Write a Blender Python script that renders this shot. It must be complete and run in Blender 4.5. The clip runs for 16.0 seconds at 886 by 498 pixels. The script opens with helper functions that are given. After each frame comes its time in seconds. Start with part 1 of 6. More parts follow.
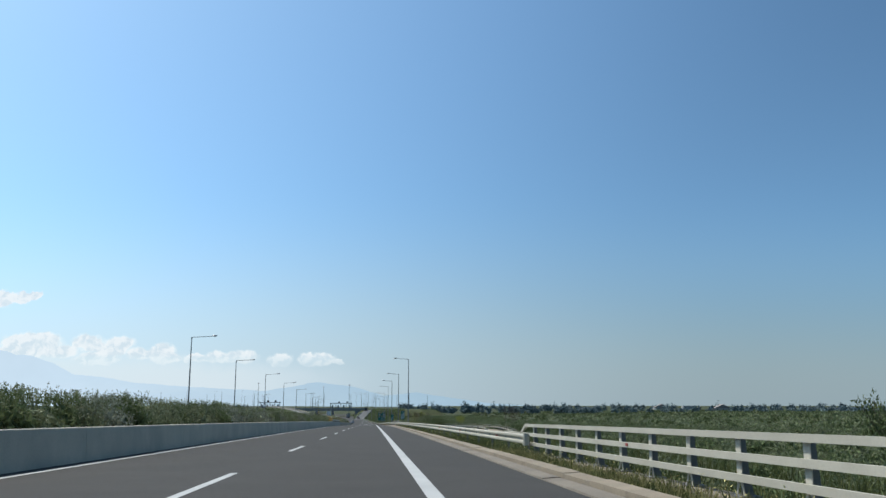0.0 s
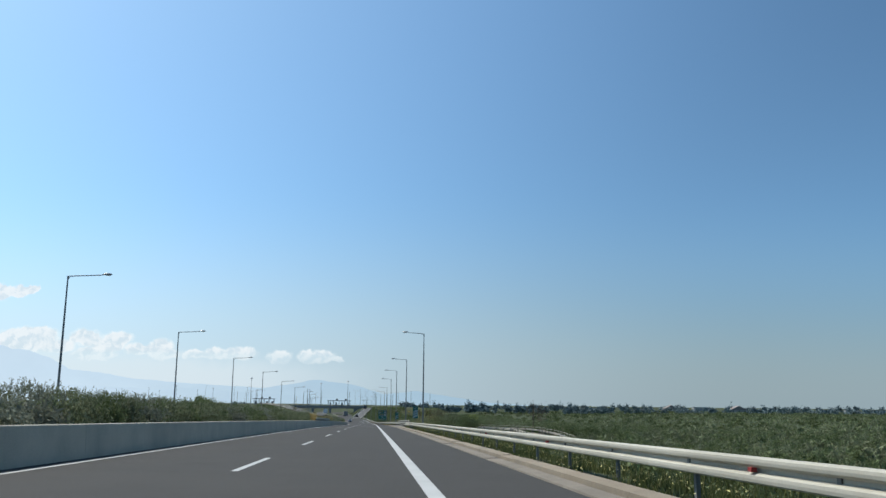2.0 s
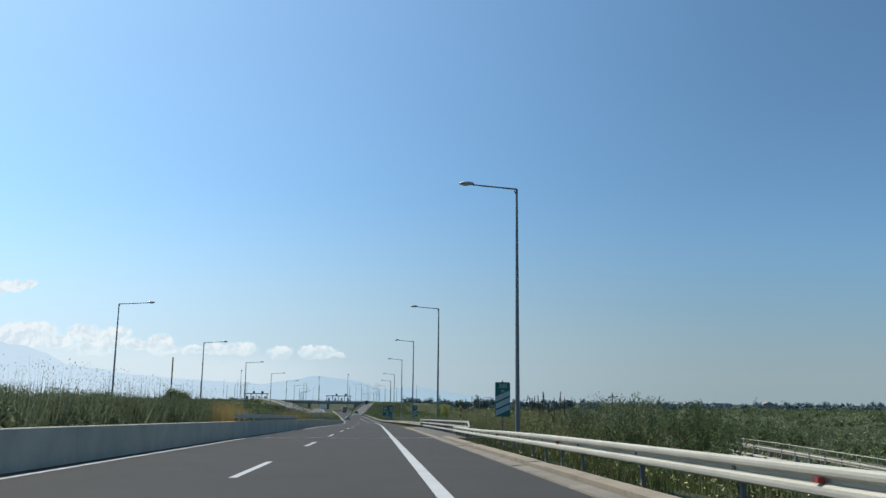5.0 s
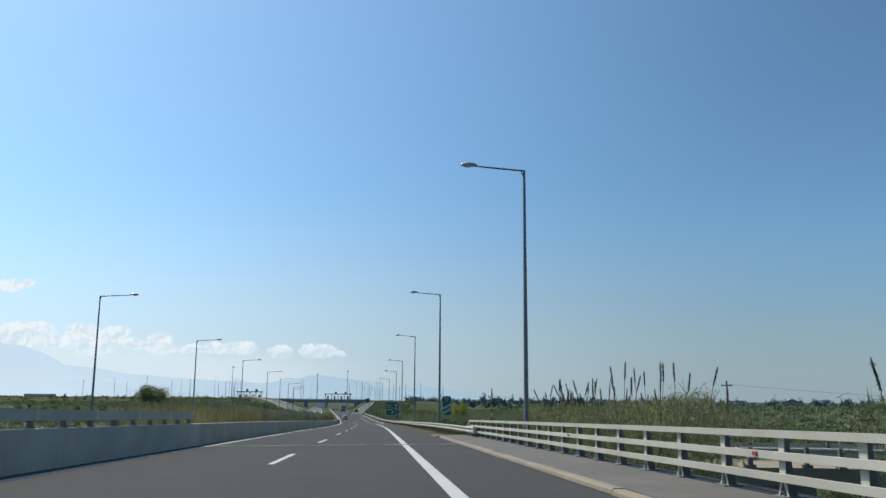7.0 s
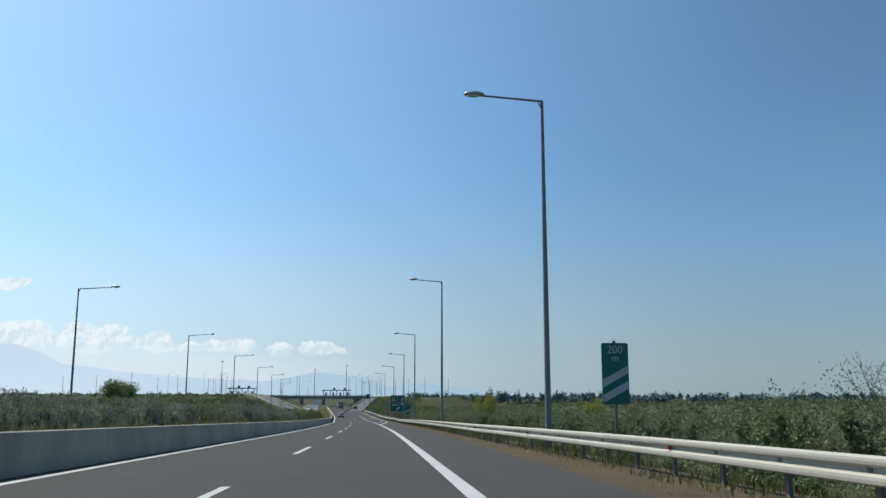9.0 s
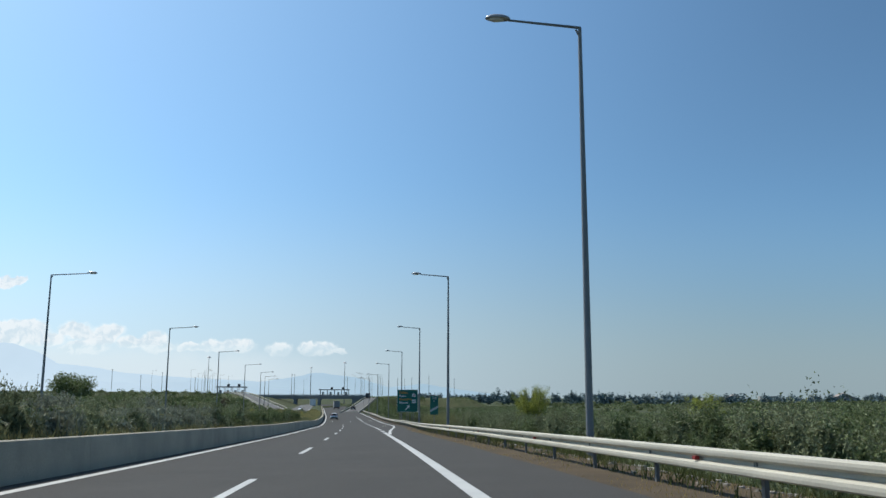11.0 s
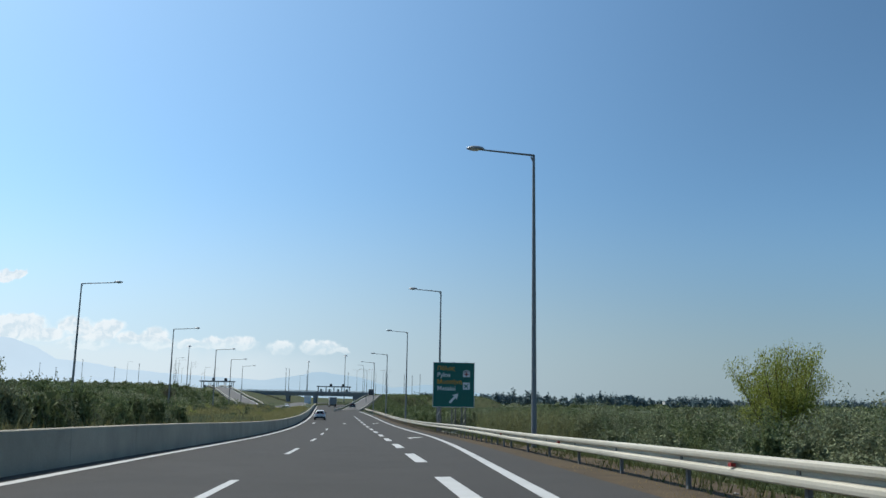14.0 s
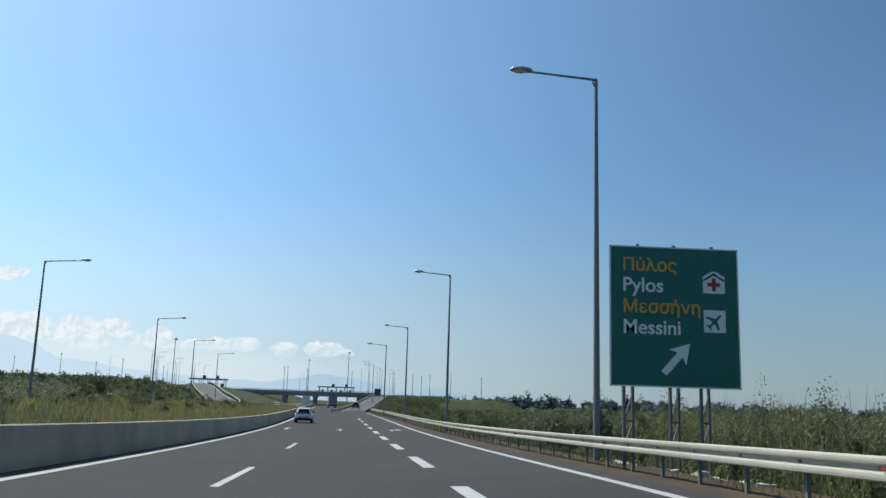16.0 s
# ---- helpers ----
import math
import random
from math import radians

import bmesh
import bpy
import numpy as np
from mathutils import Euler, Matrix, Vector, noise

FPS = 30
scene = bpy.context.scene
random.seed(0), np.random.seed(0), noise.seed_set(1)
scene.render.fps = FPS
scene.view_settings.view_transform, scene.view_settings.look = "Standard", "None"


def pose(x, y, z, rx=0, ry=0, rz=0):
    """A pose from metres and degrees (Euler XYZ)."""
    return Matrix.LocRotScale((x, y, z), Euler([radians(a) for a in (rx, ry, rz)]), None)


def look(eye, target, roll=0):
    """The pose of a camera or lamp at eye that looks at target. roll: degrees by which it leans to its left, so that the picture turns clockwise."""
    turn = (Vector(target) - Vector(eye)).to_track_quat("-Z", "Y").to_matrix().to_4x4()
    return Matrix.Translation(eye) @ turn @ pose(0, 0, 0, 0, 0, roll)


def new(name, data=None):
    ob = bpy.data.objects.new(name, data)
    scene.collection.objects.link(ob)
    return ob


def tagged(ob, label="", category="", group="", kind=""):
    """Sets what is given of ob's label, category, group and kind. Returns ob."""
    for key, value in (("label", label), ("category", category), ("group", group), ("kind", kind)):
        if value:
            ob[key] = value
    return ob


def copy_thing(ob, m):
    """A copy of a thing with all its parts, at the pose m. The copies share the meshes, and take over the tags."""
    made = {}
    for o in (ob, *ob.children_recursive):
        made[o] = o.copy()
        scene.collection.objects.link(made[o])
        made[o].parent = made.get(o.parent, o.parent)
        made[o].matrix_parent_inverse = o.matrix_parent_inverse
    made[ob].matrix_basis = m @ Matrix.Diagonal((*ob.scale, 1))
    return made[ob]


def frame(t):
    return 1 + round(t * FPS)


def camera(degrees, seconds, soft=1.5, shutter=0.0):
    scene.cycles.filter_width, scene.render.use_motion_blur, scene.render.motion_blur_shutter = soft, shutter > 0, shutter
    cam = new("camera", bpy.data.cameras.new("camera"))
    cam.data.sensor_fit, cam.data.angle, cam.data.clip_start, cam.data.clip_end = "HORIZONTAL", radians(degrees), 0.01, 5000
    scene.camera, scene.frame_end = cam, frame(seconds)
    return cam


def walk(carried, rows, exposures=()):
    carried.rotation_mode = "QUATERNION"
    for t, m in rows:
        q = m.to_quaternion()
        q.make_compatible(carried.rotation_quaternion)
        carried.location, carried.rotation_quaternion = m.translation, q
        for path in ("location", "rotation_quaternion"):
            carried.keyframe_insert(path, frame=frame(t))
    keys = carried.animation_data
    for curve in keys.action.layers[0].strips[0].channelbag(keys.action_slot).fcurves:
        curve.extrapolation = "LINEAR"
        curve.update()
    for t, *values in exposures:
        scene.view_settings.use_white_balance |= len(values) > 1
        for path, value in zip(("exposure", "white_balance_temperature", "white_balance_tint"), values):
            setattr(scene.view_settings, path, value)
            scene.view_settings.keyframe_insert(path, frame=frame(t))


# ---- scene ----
cam = camera(54.95, 16.0)
ROWS = [
    (0.0, pose(0.000, 0.000, 1.117, 100.321, -0.031, -4.641)),
    (0.5, pose(-0.001, 12.046, 0.913, 100.329, -0.255, -4.695)),
    (1.0, pose(-0.004, 24.133, 0.718, 100.352, -0.399, -4.688)),
    (1.5, pose(-0.011, 36.177, 0.539, 100.331, -0.478, -4.680)),
    (2.0, pose(-0.023, 48.092, 0.318, 100.272, -0.613, -4.662)),
    (2.5, pose(-0.040, 60.082, 0.114, 100.245, -0.681, -4.654)),
    (3.0, pose(-0.056, 72.196, -0.101, 100.144, -0.678, -4.594)),
    (5.5, pose(-0.197, 133.750, -1.181, 100.040, -0.614, -4.500)),
    (6.0, pose(-0.239, 146.131, -1.466, 100.011, -0.495, -4.482)),
    (6.5, pose(-0.274, 158.518, -1.720, 99.966, -0.410, -4.425)),
    (7.0, pose(-0.302, 170.821, -1.937, 99.988, -0.431, -4.441)),
    (7.5, pose(-0.321, 182.981, -2.204, 99.882, -0.364, -4.436)),
    (8.0, pose(-0.342, 195.062, -2.441, 99.710, -0.240, -4.379)),
    (8.5, pose(-0.370, 207.623, -2.715, 99.744, -0.131, -4.412)),
    (9.0, pose(-0.406, 220.080, -3.004, 99.783, 0.001, -4.378)),
    (11.5, pose(-0.859, 282.831, -4.398, 99.896, -0.344, -4.349)),
    (12.0, pose(-0.984, 294.643, -4.683, 99.897, -0.533, -4.309)),
    (12.5, pose(-1.126, 306.833, -4.964, 99.934, -0.676, -4.282)),
    (13.0, pose(-1.302, 319.041, -5.253, 99.968, -0.790, -4.329)),
    (13.5, pose(-1.506, 331.199, -5.578, 100.009, -0.884, -4.252)),
    (14.0, pose(-1.748, 343.297, -5.865, 99.997, -0.997, -4.203)),
    (14.5, pose(-2.030, 355.620, -6.159, 99.974, -1.057, -4.106)),
    (15.0, pose(-2.336, 367.968, -6.473, 100.134, -1.356, -4.066)),
    (15.5, pose(-2.693, 380.136, -6.760, 100.193, -1.615, -3.982)),
    (16.0, pose(-3.108, 392.567, -7.073, 100.284, -1.730, -3.944)),
]
walk(cam, ROWS)

# ---- light ----
SUN_AZ, SUN_EL = -46.0, 52.0     # degrees left of the road, above the horizon
world = bpy.data.worlds.new("sky")
scene.world = world
world.use_nodes = True
wn = world.node_tree.nodes
wl = world.node_tree.links
sky = wn.new("ShaderNodeTexSky")
sky.sky_type = 'NISHITA'
sky.sun_disc = False
sky.sun_elevation = radians(SUN_EL)
sky.sun_rotation = radians(SUN_AZ)
sky.air_density, sky.dust_density, sky.ozone_density = 0.7, 1.1, 6.0
wn["Background"].inputs["Strength"].default_value = 0.159
cast = wn.new("ShaderNodeMix")
cast.data_type, cast.blend_type = 'RGBA', 'MULTIPLY'
cast.inputs["Factor"].default_value = 1.0
cast.inputs["B"].default_value = (0.805, 1.005, 0.925, 1)
wl.new(sky.outputs[0], cast.inputs["A"])
glow = wn.new("ShaderNodeMix")
glow.data_type, glow.blend_type = 'RGBA', 'MULTIPLY'
glow.inputs["Factor"].default_value = 1.0
way = wn.new("ShaderNodeTexCoord")
near_sun = wn.new("ShaderNodeVectorMath")
near_sun.operation = 'DOT_PRODUCT'
near_sun.inputs[1].default_value = (math.sin(radians(SUN_AZ)) * math.cos(radians(SUN_EL)), math.cos(radians(SUN_AZ)) * math.cos(radians(SUN_EL)), math.sin(radians(SUN_EL)))
wl.new(way.outputs["Generated"], near_sun.inputs[0])
rise = wn.new("ShaderNodeMapRange")
rise.interpolation_type = 'SMOOTHSTEP'
rise.inputs["From Min"].default_value, rise.inputs["From Max"].default_value = 0.38, 0.86
rise.inputs["To Min"].default_value, rise.inputs["To Max"].default_value = 0.81, 1.19
wl.new(near_sun.outputs["Value"], rise.inputs["Value"])
wl.new(cast.outputs["Result"], glow.inputs["A"])
wl.new(rise.outputs[0], glow.inputs["B"])
wl.new(glow.outputs["Result"], wn["Background"].inputs["Color"])
sun_data = bpy.data.lights.new("sun", 'SUN')
sun_data.energy, sun_data.angle, sun_data.color = 4.2, radians(0.6), (1.0, 0.95, 0.86)
sun = new("sun", sun_data)
sdir = Vector((math.sin(radians(SUN_AZ)) * math.cos(radians(SUN_EL)), math.cos(radians(SUN_AZ)) * math.cos(radians(SUN_EL)), math.sin(radians(SUN_EL))))
sun.matrix_world = look(sdir * 200, (0, 0, 0))
scene.view_settings.exposure = 0.0


# ---- the line of the road ----
def path_x(y):
    """Sideways place of the driven line."""
    if y <= 380:
        return 0.0019 + 5.515e-4 * y - 3.2077e-5 * y ** 2 + 1.77437e-7 * y ** 3 - 3.84e-10 * y ** 4
    k = min(y, 460) - 380
    x = path_x(380) - 0.0333 * k - 0.9e-4 * k * k
    k = min(max(y - 460, 0), 100)
    return x - 0.0477 * k - 1.2e-4 * k * k - 0.0655 * max(y - 560, 0)


def ramp01(y, a, b):
    k = min(max((y - a) / (b - a), 0.0), 1.0)
    return k * k * (3 - 2 * k)


def axis(y):
    k = ramp01(y, 190, 330)
    return (path_x(y) + 0.6) * k


def road_z(y):
    if y <= 388:
        return -0.015687 * y - 1.35e-5 * y * y
    k = min(y - 388, 95.0)
    return -8.1188 - 0.02616 * k + 0.02616 * k * k / 190


def bank(y):
    if y < 150:
        return 0.01 * max(y, -50) / 150
    if y < 310:
        return 0.01 + 0.02 * (y - 150) / 160
    return 0.03


def tilt(v, y):
    """Cross-fall of the road at v."""
    return bank(y) * (min(v, 12) if v > 0 else 0.55 * (1 - 0.95 * ramp01(y, 330, 376)) * max(v, -12))


def squeeze(y):
    """How far the median draws in along the bend."""
    return 0.42 * ramp01(y, 225, 302)


def at(v, y, h=0.0):
    """A place v metres right of the road's axis, h above the tilted road."""
    if v < -6:
        v += squeeze(y)
    return Vector((axis(y) + v, y, road_z(y) + tilt(v, y) + h))


# ---- materials ----
def mat(name, color, rough=0.7, metal=0.0, vary=0.25, scale=3.0, fine=60.0, bump=0.0, dirt=None, dirt_amount=0.4, island=0.0, obj=0.0, spec=0.5, trans=0.0):
    """A surface with two scales of colour variation, optional stains, relief and variation from piece to piece."""
    m = bpy.data.materials.new(name)
    m.use_nodes = True
    n, l = m.node_tree.nodes, m.node_tree.links
    b = n["Principled BSDF"]
    b.inputs["Roughness"].default_value = rough
    b.inputs["Metallic"].default_value = metal
    b.inputs["Specular IOR Level"].default_value = spec
    co = n.new("ShaderNodeTexCoord")
    big = n.new("ShaderNodeTexNoise")
    big.inputs["Scale"].default_value = scale
    big.inputs["Detail"].default_value = 4
    small = n.new("ShaderNodeTexNoise")
    small.inputs["Scale"].default_value = fine
    small.inputs["Detail"].default_value = 3
    l.new(co.outputs["Object"], big.inputs["Vector"])
    l.new(co.outputs["Object"], small.inputs["Vector"])
    add = n.new("ShaderNodeMath")
    add.operation = 'ADD'
    l.new(big.outputs["Fac"], add.inputs[0])
    l.new(small.outputs["Fac"], add.inputs[1])
    val = n.new("ShaderNodeMapRange")
    val.inputs["From Min"].default_value, val.inputs["From Max"].default_value = 0.6, 1.4
    val.inputs["To Min"].default_value, val.inputs["To Max"].default_value = 1 - vary, 1 + vary
    l.new(add.outputs[0], val.inputs["Value"])
    out = val.outputs[0]
    if island:
        geo = n.new("ShaderNodeNewGeometry")
        mr = n.new("ShaderNodeMapRange")
        mr.inputs["To Min"].default_value, mr.inputs["To Max"].default_value = 1 - island, 1 + island
        l.new(geo.outputs["Random Per Island"], mr.inputs["Value"])
        mu = n.new("ShaderNodeMath")
        mu.operation = 'MULTIPLY'
        l.new(out, mu.inputs[0])
        l.new(mr.outputs[0], mu.inputs[1])
        out = mu.outputs[0]
    if obj:
        oi = n.new("ShaderNodeObjectInfo")
        mr = n.new("ShaderNodeMapRange")
        mr.inputs["To Min"].default_value, mr.inputs["To Max"].default_value = 1 - obj, 1 + obj
        l.new(oi.outputs["Random"], mr.inputs["Value"])
        mu = n.new("ShaderNodeMath")
        mu.operation = 'MULTIPLY'
        l.new(out, mu.inputs[0])
        l.new(mr.outputs[0], mu.inputs[1])
        out = mu.outputs[0]
    mix = n.new("ShaderNodeMix")
    mix.data_type = 'RGBA'
    mix.blend_type = 'MULTIPLY'
    mix.inputs["Factor"].default_value = 1.0
    mix.inputs["A"].default_value = (*color, 1)
    l.new(out, mix.inputs["B"])
    col = mix.outputs["Result"]
    if dirt:
        dn = n.new("ShaderNodeTexNoise")
        dn.inputs["Scale"].default_value = scale * 0.45
        dn.inputs["Detail"].default_value = 6
        dn.inputs["Roughness"].default_value = 0.65
        l.new(co.outputs["Object"], dn.inputs["Vector"])
        dr = n.new("ShaderNodeMapRange")
        dr.inputs["From Min"].default_value, dr.inputs["From Max"].default_value = 0.45, 0.7
        dr.inputs["To Max"].default_value = dirt_amount
        l.new(dn.outputs["Fac"], dr.inputs["Value"])
        dm = n.new("ShaderNodeMix")
        dm.data_type = 'RGBA'
        dm.inputs["B"].default_value = (*dirt, 1)
        l.new(dr.outputs[0], dm.inputs["Factor"])
        l.new(col, dm.inputs["A"])
        col = dm.outputs["Result"]
    l.new(col, b.inputs["Base Color"])
    if bump:
        bp = n.new("ShaderNodeBump")
        bp.inputs["Strength"].default_value = bump
        bp.inputs["Distance"].default_value = 0.02
        l.new(small.outputs["Fac"], bp.inputs["Height"])
        l.new(bp.outputs[0], b.inputs["Normal"])
    if trans:
        tr = n.new("ShaderNodeBsdfTranslucent")
        ms = n.new("ShaderNodeMixShader")
        ms.inputs[0].default_value = trans
        l.new(col, tr.inputs["Color"])
        l.new(b.outputs[0], ms.inputs[1])
        l.new(tr.outputs[0], ms.inputs[2])
        l.new(ms.outputs[0], n["Material Output"].inputs["Surface"])
    return m


ASPHALT = mat("asphalt", (0.05, 0.0475, 0.0435), 0.9, spec=0.25, vary=0.16, scale=0.6, fine=90, bump=0.25, dirt=(0.042, 0.041, 0.039), dirt_amount=0.5)
OLD_ASPHALT = mat("grey asphalt", (0.1, 0.098, 0.094), 0.9, vary=0.15, scale=0.5, fine=50)
PAINT = mat("road paint", (0.47, 0.47, 0.45), 0.6, vary=0.12, scale=1.2, fine=35, dirt=(0.3, 0.3, 0.29), dirt_amount=0.35)
CONCRETE = mat("weathered concrete", (0.56, 0.55, 0.47), 0.9, vary=0.14, scale=0.9, fine=40, bump=0.2, dirt=(0.3, 0.29, 0.25), dirt_amount=0.5)
GUTTER = mat("dirty gutter concrete", (0.2, 0.172, 0.135), 0.9, vary=0.25, scale=1.2, fine=30, bump=0.2, dirt=(0.14, 0.12, 0.09), dirt_amount=0.6, obj=0.1)
WALL_PALE = mat("grey cast barrier concrete", (0.45, 0.42, 0.34), 0.9, vary=0.18, scale=0.8, fine=30, bump=0.25, dirt=(0.3, 0.28, 0.235), dirt_amount=0.6)
WALL_DARK = mat("dark stained barrier concrete", (0.38, 0.345, 0.27), 0.9, vary=0.2, scale=0.7, fine=30, bump=0.25, dirt=(0.22, 0.203, 0.159), dirt_amount=0.6)
KERB = mat("sandy kerb concrete", (0.24, 0.2, 0.145), 0.9, vary=0.3, scale=1.5, fine=30, bump=0.2, dirt=(0.28, 0.22, 0.15), dirt_amount=0.6, obj=0.08)
WALKWAY = mat("walkway concrete", (0.118, 0.107, 0.09), 0.9, vary=0.3, scale=0.8, fine=30, bump=0.2, dirt=(0.075, 0.07, 0.06), dirt_amount=0.55)
RAIL = mat("pale galvanised rail", (0.46, 0.435, 0.36), 0.7, 0.0, vary=0.1, scale=1.0, fine=25, bump=0.1, dirt=(0.3, 0.28, 0.22), dirt_amount=0.5, obj=0.06)
# darker than the rail steel: shade on the posts' sides put into the colour
POST = mat("galvanised post", (0.15, 0.15, 0.145), 0.7, 0.0, vary=0.12, scale=4, fine=40)
POLE = mat("grey painted pole", (0.2, 0.21, 0.22), 0.6, 0.15, vary=0.1, scale=1, fine=40)
LAMP_HEAD = mat("lamp housing", (0.33, 0.34, 0.36), 0.45, 0.3, vary=0.1)
LENS = mat("lamp glass", (0.6, 0.62, 0.62), 0.15, vary=0.05)
SIGN_GREEN = mat("green sign sheet", (0.0, 0.125, 0.1), 0.45, vary=0.1, scale=1.5, fine=20)
SIGN_BACK = mat("sign back", (0.4, 0.41, 0.42), 0.5, 0.5)
WHITE = mat("white sign sheet", (0.75, 0.76, 0.76), 0.5, vary=0.06)
GREY_SIGN = mat("pale sign stripe", (0.4, 0.46, 0.47), 0.5, vary=0.08)
ORANGE = mat("amber sign letters", (0.72, 0.33, 0.02), 0.5, vary=0.06)
RED = mat("red sheet", (0.3, 0.03, 0.025), 0.5, vary=0.2, scale=8)
BLACK = mat("black", (0.015, 0.015, 0.017), 0.6, vary=0.1)
YELLOW = mat("yellow paint", (0.6, 0.42, 0.05), 0.6, vary=0.1)
GROUND = mat("scrub ground", (0.056, 0.07, 0.035), 0.95, vary=0.4, scale=0.25, fine=4, dirt=(0.085, 0.085, 0.048), dirt_amount=0.6, spec=0.08)
SOIL = mat("dry brown soil", (0.085, 0.066, 0.045), 0.95, vary=0.35, scale=1.2, fine=20, bump=0.5, dirt=(0.12, 0.088, 0.05), dirt_amount=0.6, spec=0.08)
GRAVEL = mat("gravel", (0.28, 0.26, 0.23), 0.95, vary=0.4, scale=2, fine=14, bump=0.6, spec=0.08)
LEAF_DARK = mat("dark olive leaves", (0.135, 0.168, 0.075), 0.6, vary=0.2, scale=0.6, fine=6, island=0.45, obj=0.2, trans=0.25, spec=0.08)
LEAF_OLIVE = mat("grey olive leaves", (0.2, 0.222, 0.125), 0.6, vary=0.2, scale=0.6, fine=6, island=0.4, obj=0.2, trans=0.2, spec=0.08)
LEAF_GREY = mat("pale grey hedge leaves", (0.25, 0.265, 0.2), 0.65, vary=0.2, scale=0.6, fine=6, island=0.35, obj=0.2, trans=0.2, spec=0.08)
STRAW = mat("faded green-gold grass", (0.3, 0.27, 0.12), 0.8, vary=0.25, scale=0.3, fine=4, island=0.3, trans=0.3, spec=0.08)
LEAF_BRIGHT = mat("bright green leaves", (0.3, 0.33, 0.08), 0.55, vary=0.2, scale=0.6, fine=6, island=0.4, obj=0.15, trans=0.35, spec=0.08)
GRASS = mat("green grass", (0.1, 0.112, 0.04), 0.7, vary=0.3, scale=0.4, fine=5, island=0.4, trans=0.3, spec=0.08)
DRY = mat("dry grass", (0.38, 0.29, 0.12), 0.8, vary=0.25, scale=0.4, fine=5, island=0.35, trans=0.3, spec=0.08)
REED = mat("reed plumes", (0.13, 0.108, 0.078), 0.85, vary=0.2, island=0.3, trans=0.2, spec=0.08)
CANE_LEAF = mat("cane leaves", (0.2, 0.205, 0.095), 0.6, vary=0.2, scale=0.6, fine=6, island=0.45, trans=0.35, spec=0.15)
BARK = mat("bark", (0.12, 0.09, 0.065), 0.9, vary=0.3, scale=6, fine=40, bump=0.4)
# leaf green paled and blued: distance haze put into the colour
HAZED_GREEN = mat("far trees with haze in the colour", (0.165, 0.215, 0.22), 0.9, vary=0.25, scale=0.05, fine=0.6, island=0.4, spec=0.08)
WALL_WHITE = mat("white render", (0.4, 0.4, 0.39), 0.9, vary=0.08)
# tile red greyed down: distance haze put into the roof colour
ROOF = mat("roof tiles", (0.27, 0.235, 0.215), 0.85, vary=0.15)
CAR_WHITE = mat("white car paint", (0.75, 0.76, 0.78), 0.25, vary=0.03)
CAR_DARK = mat("dark grey car paint", (0.06, 0.065, 0.075), 0.3, 0.3, vary=0.05)
CAR_GLASS = mat("tinted car glass", (0.015, 0.018, 0.02), 0.06, vary=0.05)
PLASTIC = mat("black bumper plastic", (0.02, 0.02, 0.022), 0.55, vary=0.1)
TAIL = mat("red tail light", (0.35, 0.012, 0.015), 0.25, vary=0.1)
TYRE = mat("tyre rubber", (0.018, 0.018, 0.018), 0.85, vary=0.15)
RIM = mat("alloy rim", (0.35, 0.36, 0.38), 0.35, 0.8)
TRUCK = mat("grey truck tarpaulin", (0.24, 0.25, 0.26), 0.7, vary=0.12, scale=1)
DECK = mat("bridge concrete", (0.3, 0.31, 0.32), 0.9, vary=0.12, scale=0.3, fine=6)
CANOPY = mat("canopy steel", (0.22, 0.24, 0.27), 0.6, vary=0.1)


